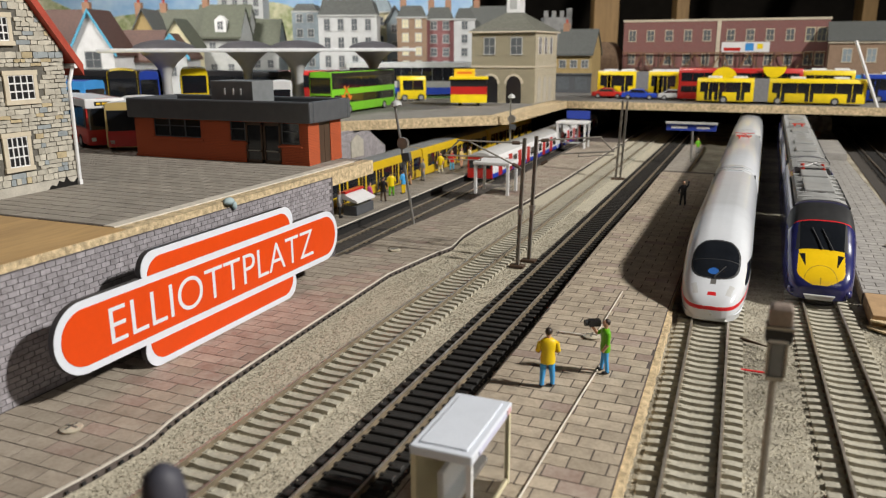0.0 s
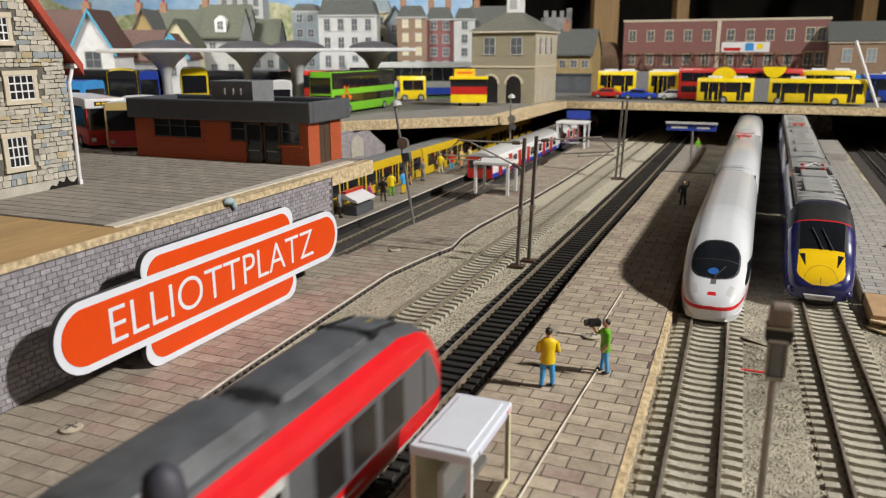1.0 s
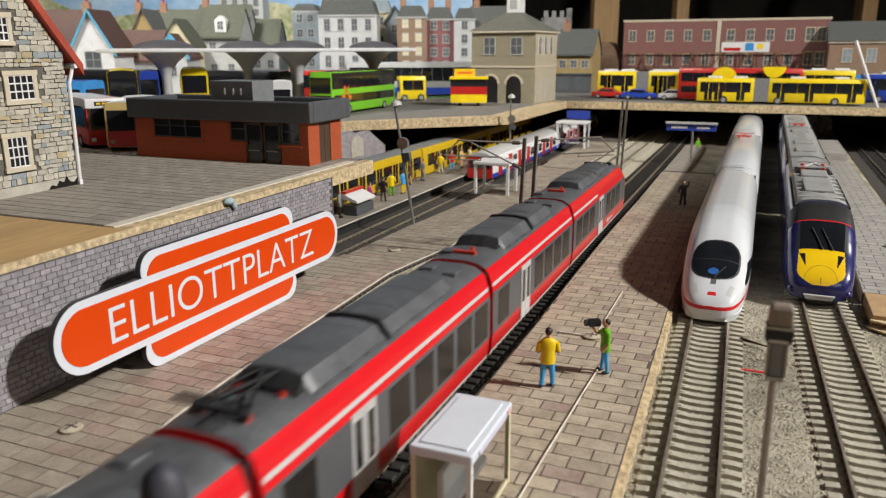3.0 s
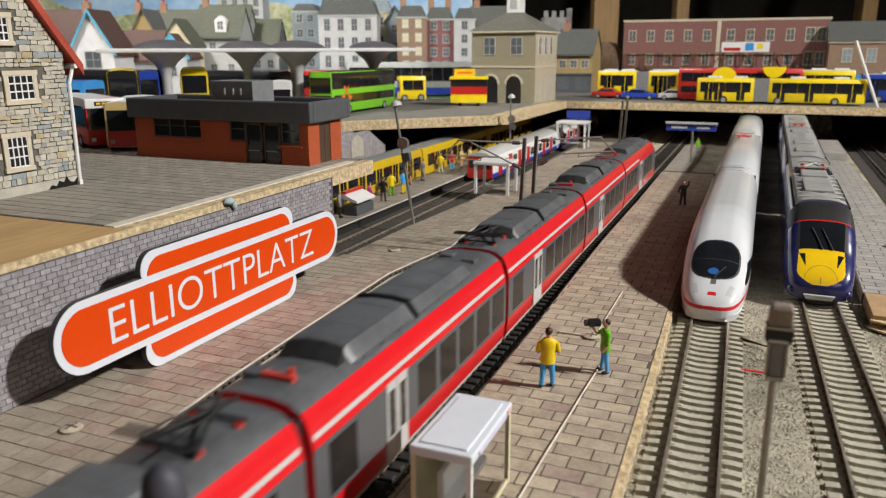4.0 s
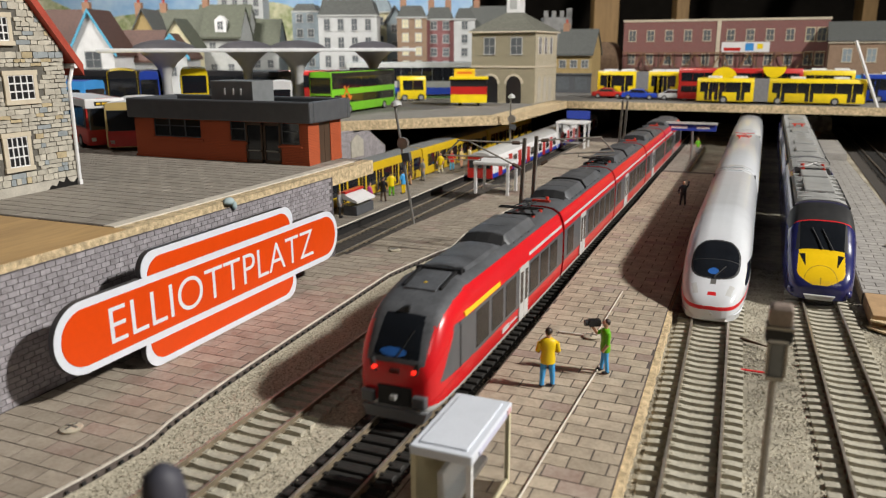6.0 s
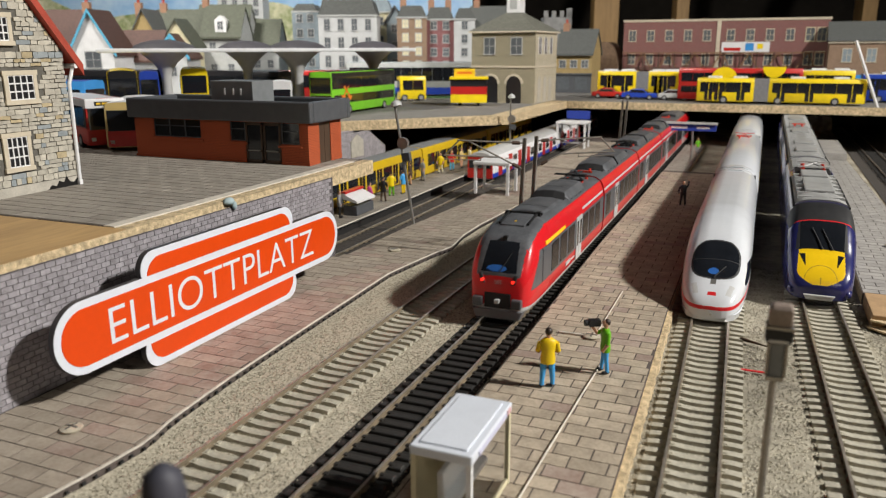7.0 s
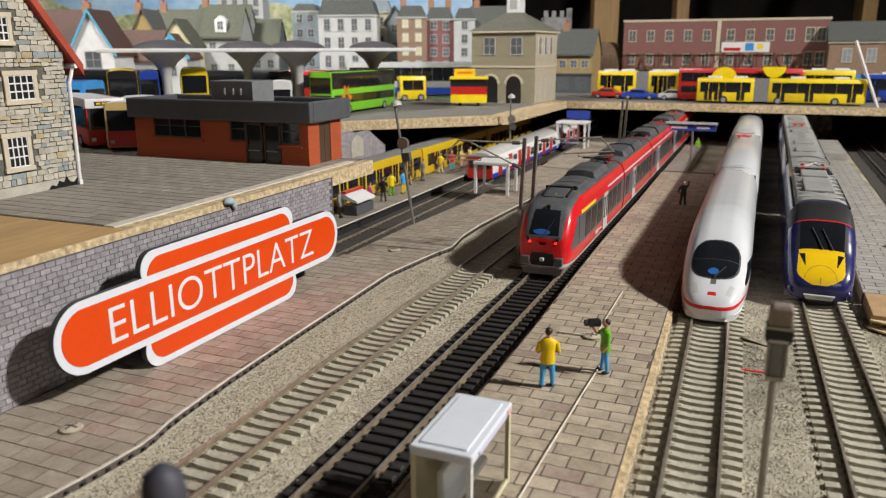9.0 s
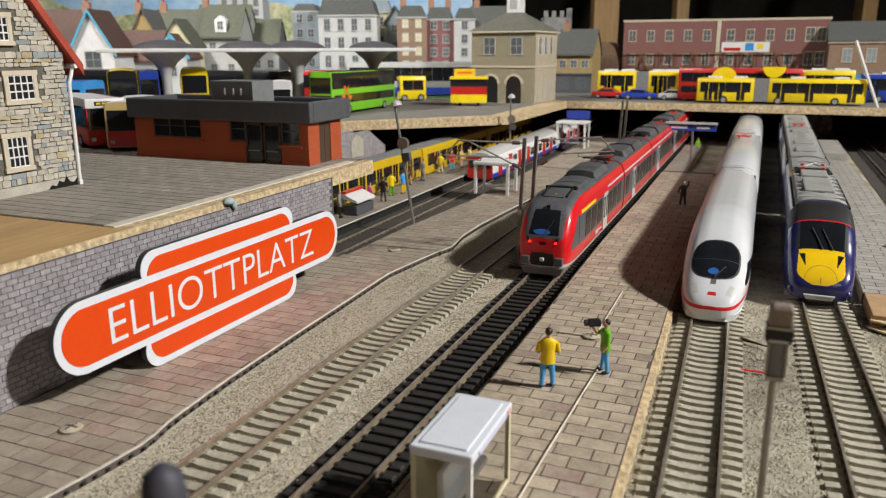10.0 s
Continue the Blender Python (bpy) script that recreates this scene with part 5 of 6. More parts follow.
bus("city_bus", "cream and red vintage bus seen from the front", town(-23.2, 56.2, RD, 14), 10, 3.55, 2.7, low="buscream", roof="pvc", pods=False, frontmat="busred")
bus("coach", "blue and light blue coach with rounded roof", town(-29.9, 67, RD, 78), 12, 4.75, low="skyblue", roof="busblue", pods=False)
bus("city_bus", "black and yellow bus seen from behind", town(-29.9, 73, RD, 22), 12, 5.4, 2.6, low="busblack", roof="busyellow", decks=2, stripe=((.1, .97, "busyellow"),), pods=False)
bus("city_bus", "yellow double deck bus at the bus station", town(-26.7, 84, RD, 17.5), 12, 5.3, 2.9, low="busyellow", roof="busyellow", decks=2, pods=False)
bus("delivery_van", "bright blue delivery van parked at the bus station", town(-29.3, 78, RD, 20), 6, 5.2, 1.9, low="busblue", roof="busblue", pods=False, group="")
bus("delivery_van", "white van parked behind the station", town(-14.8, 71, RD, 10), 5, 4.4, 2.1, low="pvc", roof="pvc", pods=False, group="")
# two buses in plain black carry the canopy's shade in their colour
bus("city_bus", "bus coloured black for the shade under the canopy", town(-20, 100, RD, 60), 13, 4.6, low="busblack", roof="busblack", pods=False)
bus("city_bus", "second bus coloured black for the shade under the canopy", town(-33, 92, RD, 70), 13, 5.0, low="busblack", roof="busblack", pods=False)
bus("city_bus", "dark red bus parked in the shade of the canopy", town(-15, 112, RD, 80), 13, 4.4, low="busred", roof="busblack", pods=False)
bus("tram", "white and blue tram at the edge of the square", town(7, 124, RD, 88), 22, 5.3, low="greywall", roof="bluegrey", pods=False, stripe=((.06, .26, "busblue"),), group="")


def kiosk():
    k = thing("snack_trailer", "black red and gold snack trailer with yellow roof sign", "trailer", town(3.4, 101, RD, -4))
    for z0, z1, mk in ((.45, 1.5, "busyellow"), (1.5, 2.5, "busred"), (2.5, 3.4, "busblack")):
        part("panel", B().box(-2.35, 2.35, 0, 2.6, z0, z1), M[mk], k)
    part("roof", B().box(-2.5, 2.5, -.3, 2.8, 3.4, 3.75), M["busyellow"], k, bevel=.08)
    part("roof_sign", B().box(-1.9, .8, .2, .5, 3.75, 4.75), M["amber"], k)
    part("sign_bars", B().box(-1.5, .4, .17, .2, 4.1, 4.4), M["orange"], k)
    wheels(k, [(-1.2, 1.2), (1.2, 1.2)], .4)

kiosk()
v = bus("delivery_van", "small yellow delivery van near the square", town(-6.3, 112, RD, -75), 3.8, 3.5, 2.2, low="busyellow", roof="busyellow", pods=False, group="")


# ---------------------------------------------------------------- bus station canopy
def canopy():
    c = thing("bus_station_canopy", "white bus station canopy on mushroom columns with smoky domes", "canopy", None)
    p0, p1 = town(-33.0, 75).translation / CM, town(-3.2, 95).translation / CM
    dx, dy = (p1 - p0).x, (p1 - p0).y
    L = math.hypot(dx, dy)
    ang = math.degrees(math.atan2(dy, dx))
    c.matrix_basis = at(p0.x, p0.y, 0, ang)
    slab = B().prism([(0, 0), (L, 0), (43.5, 13), (7.7, 15)], "z", 13.1, 13.5)
    part("slab", slab, M["canopy"], c, "thin white canopy slab", bevel=.1)
    for x, y in ((7.3, 3.6), (22.2, 3.6), (18.3, 9.6), (25.0, 11.2), (35.2, 9.4)):
        col = part("column", B().turn([(.5, 0), (.5, 4.4), (.62, 5.0), (1.2, 5.9), (2.0, 6.6), (2.5, 7.0)], (x, y, RD), 20), M["lgrey"], c, "grey mushroom column", smooth=50)
        part("dome", B().turn([(3.2, 0), (2.9, .3), (2.2, .6), (1.2, .82), (.1, .9)], (x, y, 13.5), 24), M["dome"], c, "smoky domed rooflight", smooth=50)

canopy()


# ---------------------------------------------------------------- town buildings
def windows(parent, x0, x1, z0, z1, nx, nz, y, ww=.5, wh=.75, frame="greywall", glass="dullglass", sill=True):
    for i in range(nx):
        for j in range(nz):
            cx, cz = x0 + (x1 - x0) * (i + .5) / nx, z0 + (z1 - z0) * (j + .5) / nz
            w = part("window", B().box(cx - ww, cx + ww, y - .03, y + .02, cz - wh, cz + wh), M[glass], parent)
            b = B().box(cx - ww - .1, cx - ww, y - .07, y, cz - wh, cz + wh).box(cx + ww, cx + ww + .1, y - .07, y, cz - wh, cz + wh)
            b.box(cx - ww - .1, cx + ww + .1, y - .07, y, cz + wh, cz + wh + .12).box(cx - ww - .14, cx + ww + .14, y - .12, y, cz - wh - .12, cz - wh)
            b.box(cx - .03, cx + .03, y - .055, y, cz - wh, cz + wh).box(cx - ww, cx + ww, y - .055, y, cz - .03, cz + .03)
            part("frame", b, M[frame], w)


def house(name, label, m, w, eave, ridge, depth, wall, roof, style="side", nx=3, nz=2, chim=1, trim=None, ww=.45, wh=.6, wz=None, glass="dullglass"):
    h = thing(name, label, "house", m, "town houses")
    if style == "gable":
        body = part("wall", B().prism([(-w / 2, 0), (w / 2, 0), (w / 2, eave), (0, ridge), (-w / 2, eave)], "y", 0, depth), M[wall], h)
        k = (ridge - eave) / (w / 2)
        for sg in (-1, 1):
            r = part("roof", B().prism([(0, ridge + .02), (sg * (w / 2 + .5), eave - .5 * k), (sg * (w / 2 + .5), eave - .5 * k + .3), (0, ridge + .35)], "y", -.3, depth), M[roof], h)
            if trim:
                part("bargeboard", B().prism([(0, ridge - .2), (sg * (w / 2 + .5), eave - .5 * k - .2), (sg * (w / 2 + .5), eave - .5 * k + .35), (0, ridge + .38)], "y", -.42, -.3), M[trim], r)
    elif style == "side":
        body = part("wall", B().prism([(0, 0), (depth, 0), (depth, eave), (depth / 2, ridge), (0, eave)], "x", -w / 2, w / 2), M[wall], h)
        k = (ridge - eave) / (depth / 2)
        for a, e in ((0, -.5), (depth, depth + .5)):
            part("roof", B().prism([(depth / 2, ridge + .02), (e, eave - .5 * k), (e, eave - .5 * k + .3), (depth / 2, ridge + .35)], "x", -w / 2 - .2, w / 2 + .2), M[roof], h)
    else:
        body = part("wall", B().box(-w / 2, w / 2, 0, depth, 0, eave), M[wall], h)
        part("cornice", B().box(-w / 2 - .15, w / 2 + .15, -.15, depth, eave - .25, eave), M["greywall"], h)
        part("roof", B().prism([(-w / 2, eave), (w / 2, eave), (w / 2 - .8, ridge), (-w / 2 + .8, ridge)], "y", .3, depth), M[roof], h)
    z0, z1 = wz or (eave * .3, eave)
    windows(body, -w / 2 + .3, w / 2 - .3, z0, z1, nx, nz, 0, ww, wh, glass=glass)
    for i in range(chim):
        x = -w / 2 + .9 + i * (w - 1.8)
        ch = part("chimney", B().box(x - .5, x + .5, depth * .45, depth * .45 + .9, ridge - 1.2, ridge + 1.3), M["pot"], h)
        part("chimney_pot", B().tube((x, depth * .45 + .45, ridge + 1.3), (x, depth * .45 + .45, ridge + 1.9), .22), M["redroof"], ch)
    return h

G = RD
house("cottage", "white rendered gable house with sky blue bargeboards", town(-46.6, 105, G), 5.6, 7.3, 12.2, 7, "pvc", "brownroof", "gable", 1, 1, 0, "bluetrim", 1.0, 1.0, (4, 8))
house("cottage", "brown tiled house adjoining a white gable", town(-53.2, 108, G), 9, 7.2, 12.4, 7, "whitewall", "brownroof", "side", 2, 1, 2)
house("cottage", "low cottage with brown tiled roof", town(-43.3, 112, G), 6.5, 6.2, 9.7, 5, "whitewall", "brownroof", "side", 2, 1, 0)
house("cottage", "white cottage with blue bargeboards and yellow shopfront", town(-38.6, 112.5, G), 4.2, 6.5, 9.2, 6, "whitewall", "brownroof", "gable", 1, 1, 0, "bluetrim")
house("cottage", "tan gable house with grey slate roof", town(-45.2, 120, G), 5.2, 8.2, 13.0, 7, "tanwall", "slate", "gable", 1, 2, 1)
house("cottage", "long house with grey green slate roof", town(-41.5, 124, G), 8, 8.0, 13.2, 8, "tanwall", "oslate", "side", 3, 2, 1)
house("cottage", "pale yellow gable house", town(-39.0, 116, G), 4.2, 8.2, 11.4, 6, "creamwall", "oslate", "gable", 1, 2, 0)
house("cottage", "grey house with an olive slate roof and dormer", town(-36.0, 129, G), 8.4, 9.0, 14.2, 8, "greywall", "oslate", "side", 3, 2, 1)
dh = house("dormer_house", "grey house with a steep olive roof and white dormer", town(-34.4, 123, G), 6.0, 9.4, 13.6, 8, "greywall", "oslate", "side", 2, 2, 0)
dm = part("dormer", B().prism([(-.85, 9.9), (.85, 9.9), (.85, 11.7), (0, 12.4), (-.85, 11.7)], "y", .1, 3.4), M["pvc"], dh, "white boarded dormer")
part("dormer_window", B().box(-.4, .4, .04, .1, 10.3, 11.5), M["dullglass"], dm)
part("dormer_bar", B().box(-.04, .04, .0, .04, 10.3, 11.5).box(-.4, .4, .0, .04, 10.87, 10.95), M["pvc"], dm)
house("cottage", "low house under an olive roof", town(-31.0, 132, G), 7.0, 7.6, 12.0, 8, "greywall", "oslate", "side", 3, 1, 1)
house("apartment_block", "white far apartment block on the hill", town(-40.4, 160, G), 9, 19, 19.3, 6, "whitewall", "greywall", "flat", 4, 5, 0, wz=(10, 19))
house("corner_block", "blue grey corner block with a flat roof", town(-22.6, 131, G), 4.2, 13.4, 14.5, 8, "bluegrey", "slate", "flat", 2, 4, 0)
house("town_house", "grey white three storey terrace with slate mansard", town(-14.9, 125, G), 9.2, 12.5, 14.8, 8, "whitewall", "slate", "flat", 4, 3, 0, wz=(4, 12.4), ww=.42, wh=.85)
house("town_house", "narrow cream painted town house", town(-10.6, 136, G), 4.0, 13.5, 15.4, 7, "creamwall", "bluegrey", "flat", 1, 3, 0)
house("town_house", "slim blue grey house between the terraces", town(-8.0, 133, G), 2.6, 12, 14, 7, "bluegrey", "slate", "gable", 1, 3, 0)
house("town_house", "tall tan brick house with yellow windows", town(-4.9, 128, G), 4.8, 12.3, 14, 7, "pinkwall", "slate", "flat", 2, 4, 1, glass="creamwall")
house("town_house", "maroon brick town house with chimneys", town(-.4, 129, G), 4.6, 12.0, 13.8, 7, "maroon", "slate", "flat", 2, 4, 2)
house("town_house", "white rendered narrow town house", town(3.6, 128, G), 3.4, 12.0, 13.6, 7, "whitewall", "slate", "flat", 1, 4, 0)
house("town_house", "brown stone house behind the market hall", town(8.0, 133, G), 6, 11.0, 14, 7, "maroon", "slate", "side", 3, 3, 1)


def market():
    m = thing("market_hall", "buff stone market hall with arches and white cupola", "market hall", at(-22.4, 84.8, G, -3))
    w, d, h = 9.2, 9.6, 9.55
    a = part("front_wall", B().box(-w / 2, w / 2, 0, .25, 0, h), M["ashlar"], m, "buff ashlar front in the shaded tone")
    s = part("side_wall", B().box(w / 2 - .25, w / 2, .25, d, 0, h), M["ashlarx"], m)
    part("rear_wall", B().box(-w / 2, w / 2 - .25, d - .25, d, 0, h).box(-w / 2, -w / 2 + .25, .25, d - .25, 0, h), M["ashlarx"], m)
    part("string_course", B().box(-w / 2 - .1, w / 2 + .1, -.1, 0, 4.75, 5.0).box(w / 2, w / 2 + .1, 0, d, 4.75, 5.0), M["surround"], m)
    part("eaves_board", B().box(-w / 2 - .35, w / 2 + .35, -.35, d + .35, h - .2, h), M["surround"], m)
    windows(a, -3.9, 3.9, 6.4, 8.8, 2, 1, 0, .75, 1.05)
    for x in (-1.75, 1.65):
        ar = [(x - 1.05, 0), (x + 1.05, 0), (x + 1.05, 2.6)] + [(x + 1.05 * math.cos(t), 2.6 + 1.05 * math.sin(t)) for t in np.linspace(.2, 2.9, 9)] + [(x - 1.05, 2.6)]
        o = part("arch", B().prism(ar, "y", -.04, .05), M["busblack"], m, "dark arched opening")
        ring_ = [(x + r * math.cos(t), 2.6 + r * math.sin(t)) for r, ts in ((1.35, np.linspace(0, 3.14, 10)), (1.05, np.linspace(3.14, 0, 10))) for t in ts]
        part("arch_ring", B().prism(ring_, "y", -.1, .02), M["surround"], o)
    for k in range(3):
        y = 2.0 + k * 2.4
        part("side_window", B().box(w / 2 - .02, w / 2 + .03, y - .5, y + .5, 6.6, 8.7), M["glass"], s)
        part("side_frame", B().box(w / 2, w / 2 + .06, y - .65, y - .5, 6.5, 8.8).box(w / 2, w / 2 + .06, y + .5, y + .65, 6.5, 8.8).box(w / 2, w / 2 + .06, y - .04, y + .04, 6.5, 8.8).box(w / 2, w / 2 + .055, y - .5, y + .5, 7.6, 7.7), M["pvc"], s)
        part("side_arch", B().prism([(y - .65, 0), (y + .65, 0), (y + .65, 2.9), (y + .4, 3.4), (y, 3.6), (y - .4, 3.4), (y - .65, 2.9)], "x", w / 2 - .02, w / 2 + .03), M["plinth"], s)
    e = .35
    part("roof", B().loft([[(-w / 2 - e, -e, h), (w / 2 + e, -e, h), (w / 2 + e, d + e, h), (-w / 2 - e, d + e, h)],
                           [(-.9, d / 2 - .9, h + 2.6), (.9, d / 2 - .9, h + 2.6), (.9, d / 2 + .9, h + 2.6), (-.9, d / 2 + .9, h + 2.6)]]), M["agedslate"], m, "hipped grey slate roof")
    cu = part("cupola", B().box(-1.0, 1.0, d / 2 - 1.0, d / 2 + 1.0, h + 2.3, h + 5.2), M["pvc"], m, "white bell cupola", bevel=.1)
    part("louvre", B().box(-.5, .5, d / 2 - 1.05, d / 2 - .98, h + 3.0, h + 4.8), M["greywall"], cu)

market()
shop = house("stone_shop", "slate roofed shop with ochre upper storey", at(-18.9, 112, G), 6.2, 6.6, 10.1, 7, "tanwall", "slate", "side", 3, 2, 1, wz=(.5, 6.2), ww=.5, wh=.55)
front = part("shop_front", B().box(-3.1, 3.1, -.3, -.14, .05, 3.0).box(-3.2, 3.2, -.5, 0, 3.0, 3.3), M["slategrey"], shop, "dark grey timber shopfront")
for x in (-1.7, 1.3):
    part("shop_pane", B().box(x - .9, x + 1.1, -.33, -.3, .6, 2.6), M["dullglass"], front)


def tower():
    t = thing("church_tower", "grey stone church tower with battlements", "church tower", town(20.4, 140, G))
    part("shaft", B().box(-2.4, 2.4, 0, 4.8, 0, 12.6), M["towerstone"], t)
    for i in range(4):
        part("merlon", B().box(-2.5 + i * 1.4, -1.8 + i * 1.4, -.1, .5, 12.6, 13.7), M["towerstone"], t)
    part("corner_pinnacle", B().box(1.5, 2.4, -.1, .7, 12.6, 14.1), M["towerstone"], t)

tower()


def terrace():
    b = thing("brick_terrace", "long three storey red brick terrace with sash windows", "building", at(3.4, 122, G))
    x0, x1, h = -16, 16.2, 11.6
    w = part("wall", B().box(x0, x1, 0, 6, 0, h), M["rbrick"], b, "weathered red brick wall")
    part("parapet", B().box(x0 - .1, x1 + .1, -.12, 6, h, h + .35), M["surround"], b)
    part("pilaster", B().box(-.7, -.1, -.14, 0, 0, h + .2), M["surround"], b)
    for xa, xb, n in ((x0, -.7, 5), (0, 12, 4)):
        windows(w, xa, xb, 7.9, 10.7, n, 1, 0, .55, .85, "surround")
        windows(w, xa, xb, 4.2, 6.6, n, 1, 0, .55, .8, "surround")
    for z in (4.3, 8.0):
        windows(w, 12.6, 15.9, z, z + 2.6, 2, 1, 0, .6, 1.0, "creamwall")
    bn = part("banner", B().box(.2, 7.6, -.16, -.1, 6.5, 8.2), M["pvc"], b, "white banner with a badge and plain bars")
    part("banner_badge", B().box(3.9, 5.2, -.18, -.16, 6.8, 8.0), M["skyblue"], bn)
    part("banner_spot", B().box(5.7, 6.6, -.18, -.16, 7.1, 7.9), M["busyellow"], bn)
    part("banner_bars", B().box(.6, 3.2, -.18, -.16, 6.8, 7.3), M["busred"], bn)
    for i in range(12):
        x = x0 + 1 + i * 2.6
        part("balcony_post", B().box(x - .09, x + .09, -.6, -.42, 3.2, 6.6), M["brown"], b)
    part("balcony_rail", B().box(x0, x1, -.62, -.4, 3.9, 4.05).box(x0, x1, -.9, 0, 3.0, 3.25), M["brown"], b)
    part("awning", B().prism([(-1.2, 2.4), (0, 2.4), (0, 3.0)], "x", x0, x1), M["slategrey"], b)
    for i in range(7):
        x = x0 + 1.5 + i * 4.3
        part("timber_brace", B().prism([(x, 3.3), (x + .2, 3.3), (x + 2.0, 6.4), (x + 1.8, 6.4)], "y", -.56, -.46), M["hangarwood"], b)
        part("timber_brace", B().prism([(x + 3.6, 3.3), (x + 3.8, 3.3), (x + 2.2, 6.4), (x + 2.0, 6.4)], "y", -.56, -.46), M["hangarwood"], b)
    part("timber_beam", B().box(x0, x1, -.6, -.44, 6.4, 6.6), M["hangarwood"], b)

terrace()


def pink_house():
    b = thing("corner_shop", "salmon rendered shop with grey slate roof and blue window", "building", at(24.2, 118, G))
    w = part("wall", B().box(-4.7, 7, 0, 6, 0, 8.2), M["pinkwall"], b)
    part("roof", B().prism([(-.4, 8.2), (6.4, 8.2), (3, 11.2)], "x", -5, 7.3), M["slate"], b)
    part("cornice", B().box(-4.9, 7.2, -.25, 0, 7.9, 8.3), M["surround"], b)
    windows(w, -3.8, 6.2, 4.6, 7.6, 3, 1, 0, .6, .95, "surround", "bluegrey")
    part("shop_front", B().box(-4.5, 6.8, -.1, 0, .3, 3.2), M["skyblue"], b)

pink_house()
M["hangar"] = mat("corrugated_brown", (0.16, 0.10, 0.06), 0.3, 200, 0.7)
hg = thing("arched_shed", "brown arched corrugated shed beside the terrace", "shed", at(-15.8, 121, G))
part("barrel_roof", B().prism([(2.6 * math.cos(t), 3.2 + 5.2 * math.sin(t)) for t in np.linspace(0, math.pi, 14)] + [(-2.6, 0), (2.6, 0)], "y", 0, 8), M["hangar"], hg)

# painted backdrop and attic timbers
sk = town(-45, 185, 0)
b = B().prism([(-110, 2), (52, 2), (52, 60), (-110, 60)], "y", 0, 1)
setting("backdrop", b, M["sky"], "painted sky board behind the town", "backdrop", m=town(-45, 185, 5))
hl = [(-110, 0)] + [(x, 13 + 7 * math.exp(-((x + 62) / 30) ** 2) + 3.5 * math.exp(-((x - 6) / 12) ** 2) + 1.2 * math.sin(x * .23)) for x in range(-110, 40, 3)] + [(38, 0)]
setting("backdrop_hill", B().prism(hl, "y", 0, .6), M["hill"], "painted wooded hill on the backdrop", "backdrop", m=town(-45, 180, 6.1))
for a, w, z0, d in ((43.3, 6.6, -80, 210), (65.8, 3.4, -80, 218), (117, 4.0, -80, 218)):
    tagged(part("roof_timber", B().box(-w / 2, w / 2, 0, 5, 0, 300), M["beam"], m=town(a, d, z0), bevel=.2), "rough pine attic post standing behind the layout", "timber post")
for a in (20, 75, 130):
    tagged(part("rafter", B().box(-3, 3, 0, 6, 0, 180), M["room"], m=town(a, 235, 30) @ pose(0, 0, 0, 0, 18, 0)), "dark sloping attic rafter", "rafter")
tagged(part("lawn", B().box(-48, -29, 92, 98, 0, .06), M["grass"], m=at(0, 0, RD)), "strip of green flock grass", "grass", kind="stuff")
pole = tagged(part("leaning_pole", B().tube((24.2, 93.3, RD - .1), (20.9, 93.8, 14.2), .18), M["pvc"]), "leaning white plastic pole on the bridge edge", "pole")


# ---------------------------------------------------------------- figures
def figure(label, m, top, legs, hair="hair", arm=None, scale=1.0, camera_box=False, lean=0.0, group="model figures"):
    b = B()
    mats = [M[legs], M[top], M["skin"], M[hair], M["shoe"]]
    for sg in (-1, 1):
        x = sg * .12
        b.loft([[(x + r * math.cos(a) + sg * dx, yy + r * .9 * math.sin(a), z) for a in np.linspace(0, 5.5, 8)] for r, z, dx, yy in
                ((.075, .06, .06, sg * .05), (.085, .3, .05, sg * .03), (.1, .6, .02, 0), (.12, .95, 0, 0))], mi=0)
        b.ball((x + sg * .06, sg * .05 - .06, .05), (.085, .17, .06), 8, 4)
    b.loft([[(rx * math.cos(a), ry * math.sin(a), z) for a in np.linspace(0, 5.76, 12)] for rx, ry, z in
            ((.24, .17, .82), (.25, .18, 1.0), (.22, .15, 1.2), (.27, .17, 1.45), (.28, .15, 1.6), (.12, .1, 1.7))], mi=1)
    b.tube((0, 0, 1.66), (0, 0, 1.8), .07, mi=2)
    b.ball((0, -.02, 1.88), (.115, .13, .15), 10, 2)
    b.ball((0, .03, 1.93), (.125, .13, .13), 10, 3)
    for sg in (-1, 1):
        up = arm == "up" and sg == 1
        el = (sg * .36, -.05, 1.2) if not up else (.36, -.1, 1.75)
        ha = (sg * .3, -.2, .95) if not up else (.38, -.1, 2.1)
        if arm == "bent":
            el, ha = (sg * .34, -.02, 1.22), (sg * .12, -.25, 1.25)
        if camera_box and sg == -1:
            el, ha = (-.36, -.2, 1.4), (-.28, -.4, 1.65)
        b.tube((sg * .27, 0, 1.54), el, .085, .075, mi=1)
        b.tube(el, ha, .07, .05, mi=2 if legs != "shoe" else 1)
        b.ball(ha, (.06, .06, .07), 6, 2)
    if camera_box:
        b.box(-.42, -.16, -.58, -.15, 1.72, 1.95, 4)
        b.tube((-.29, -.6, 1.84), (-.29, -.72, 1.84), .12, n=10, mi=4)
    ob = part("model_figure", b, mats, smooth=50, m=m @ Matrix.Diagonal((scale, scale, scale, 1)))
    return tagged(ob, label, "figurine", group)

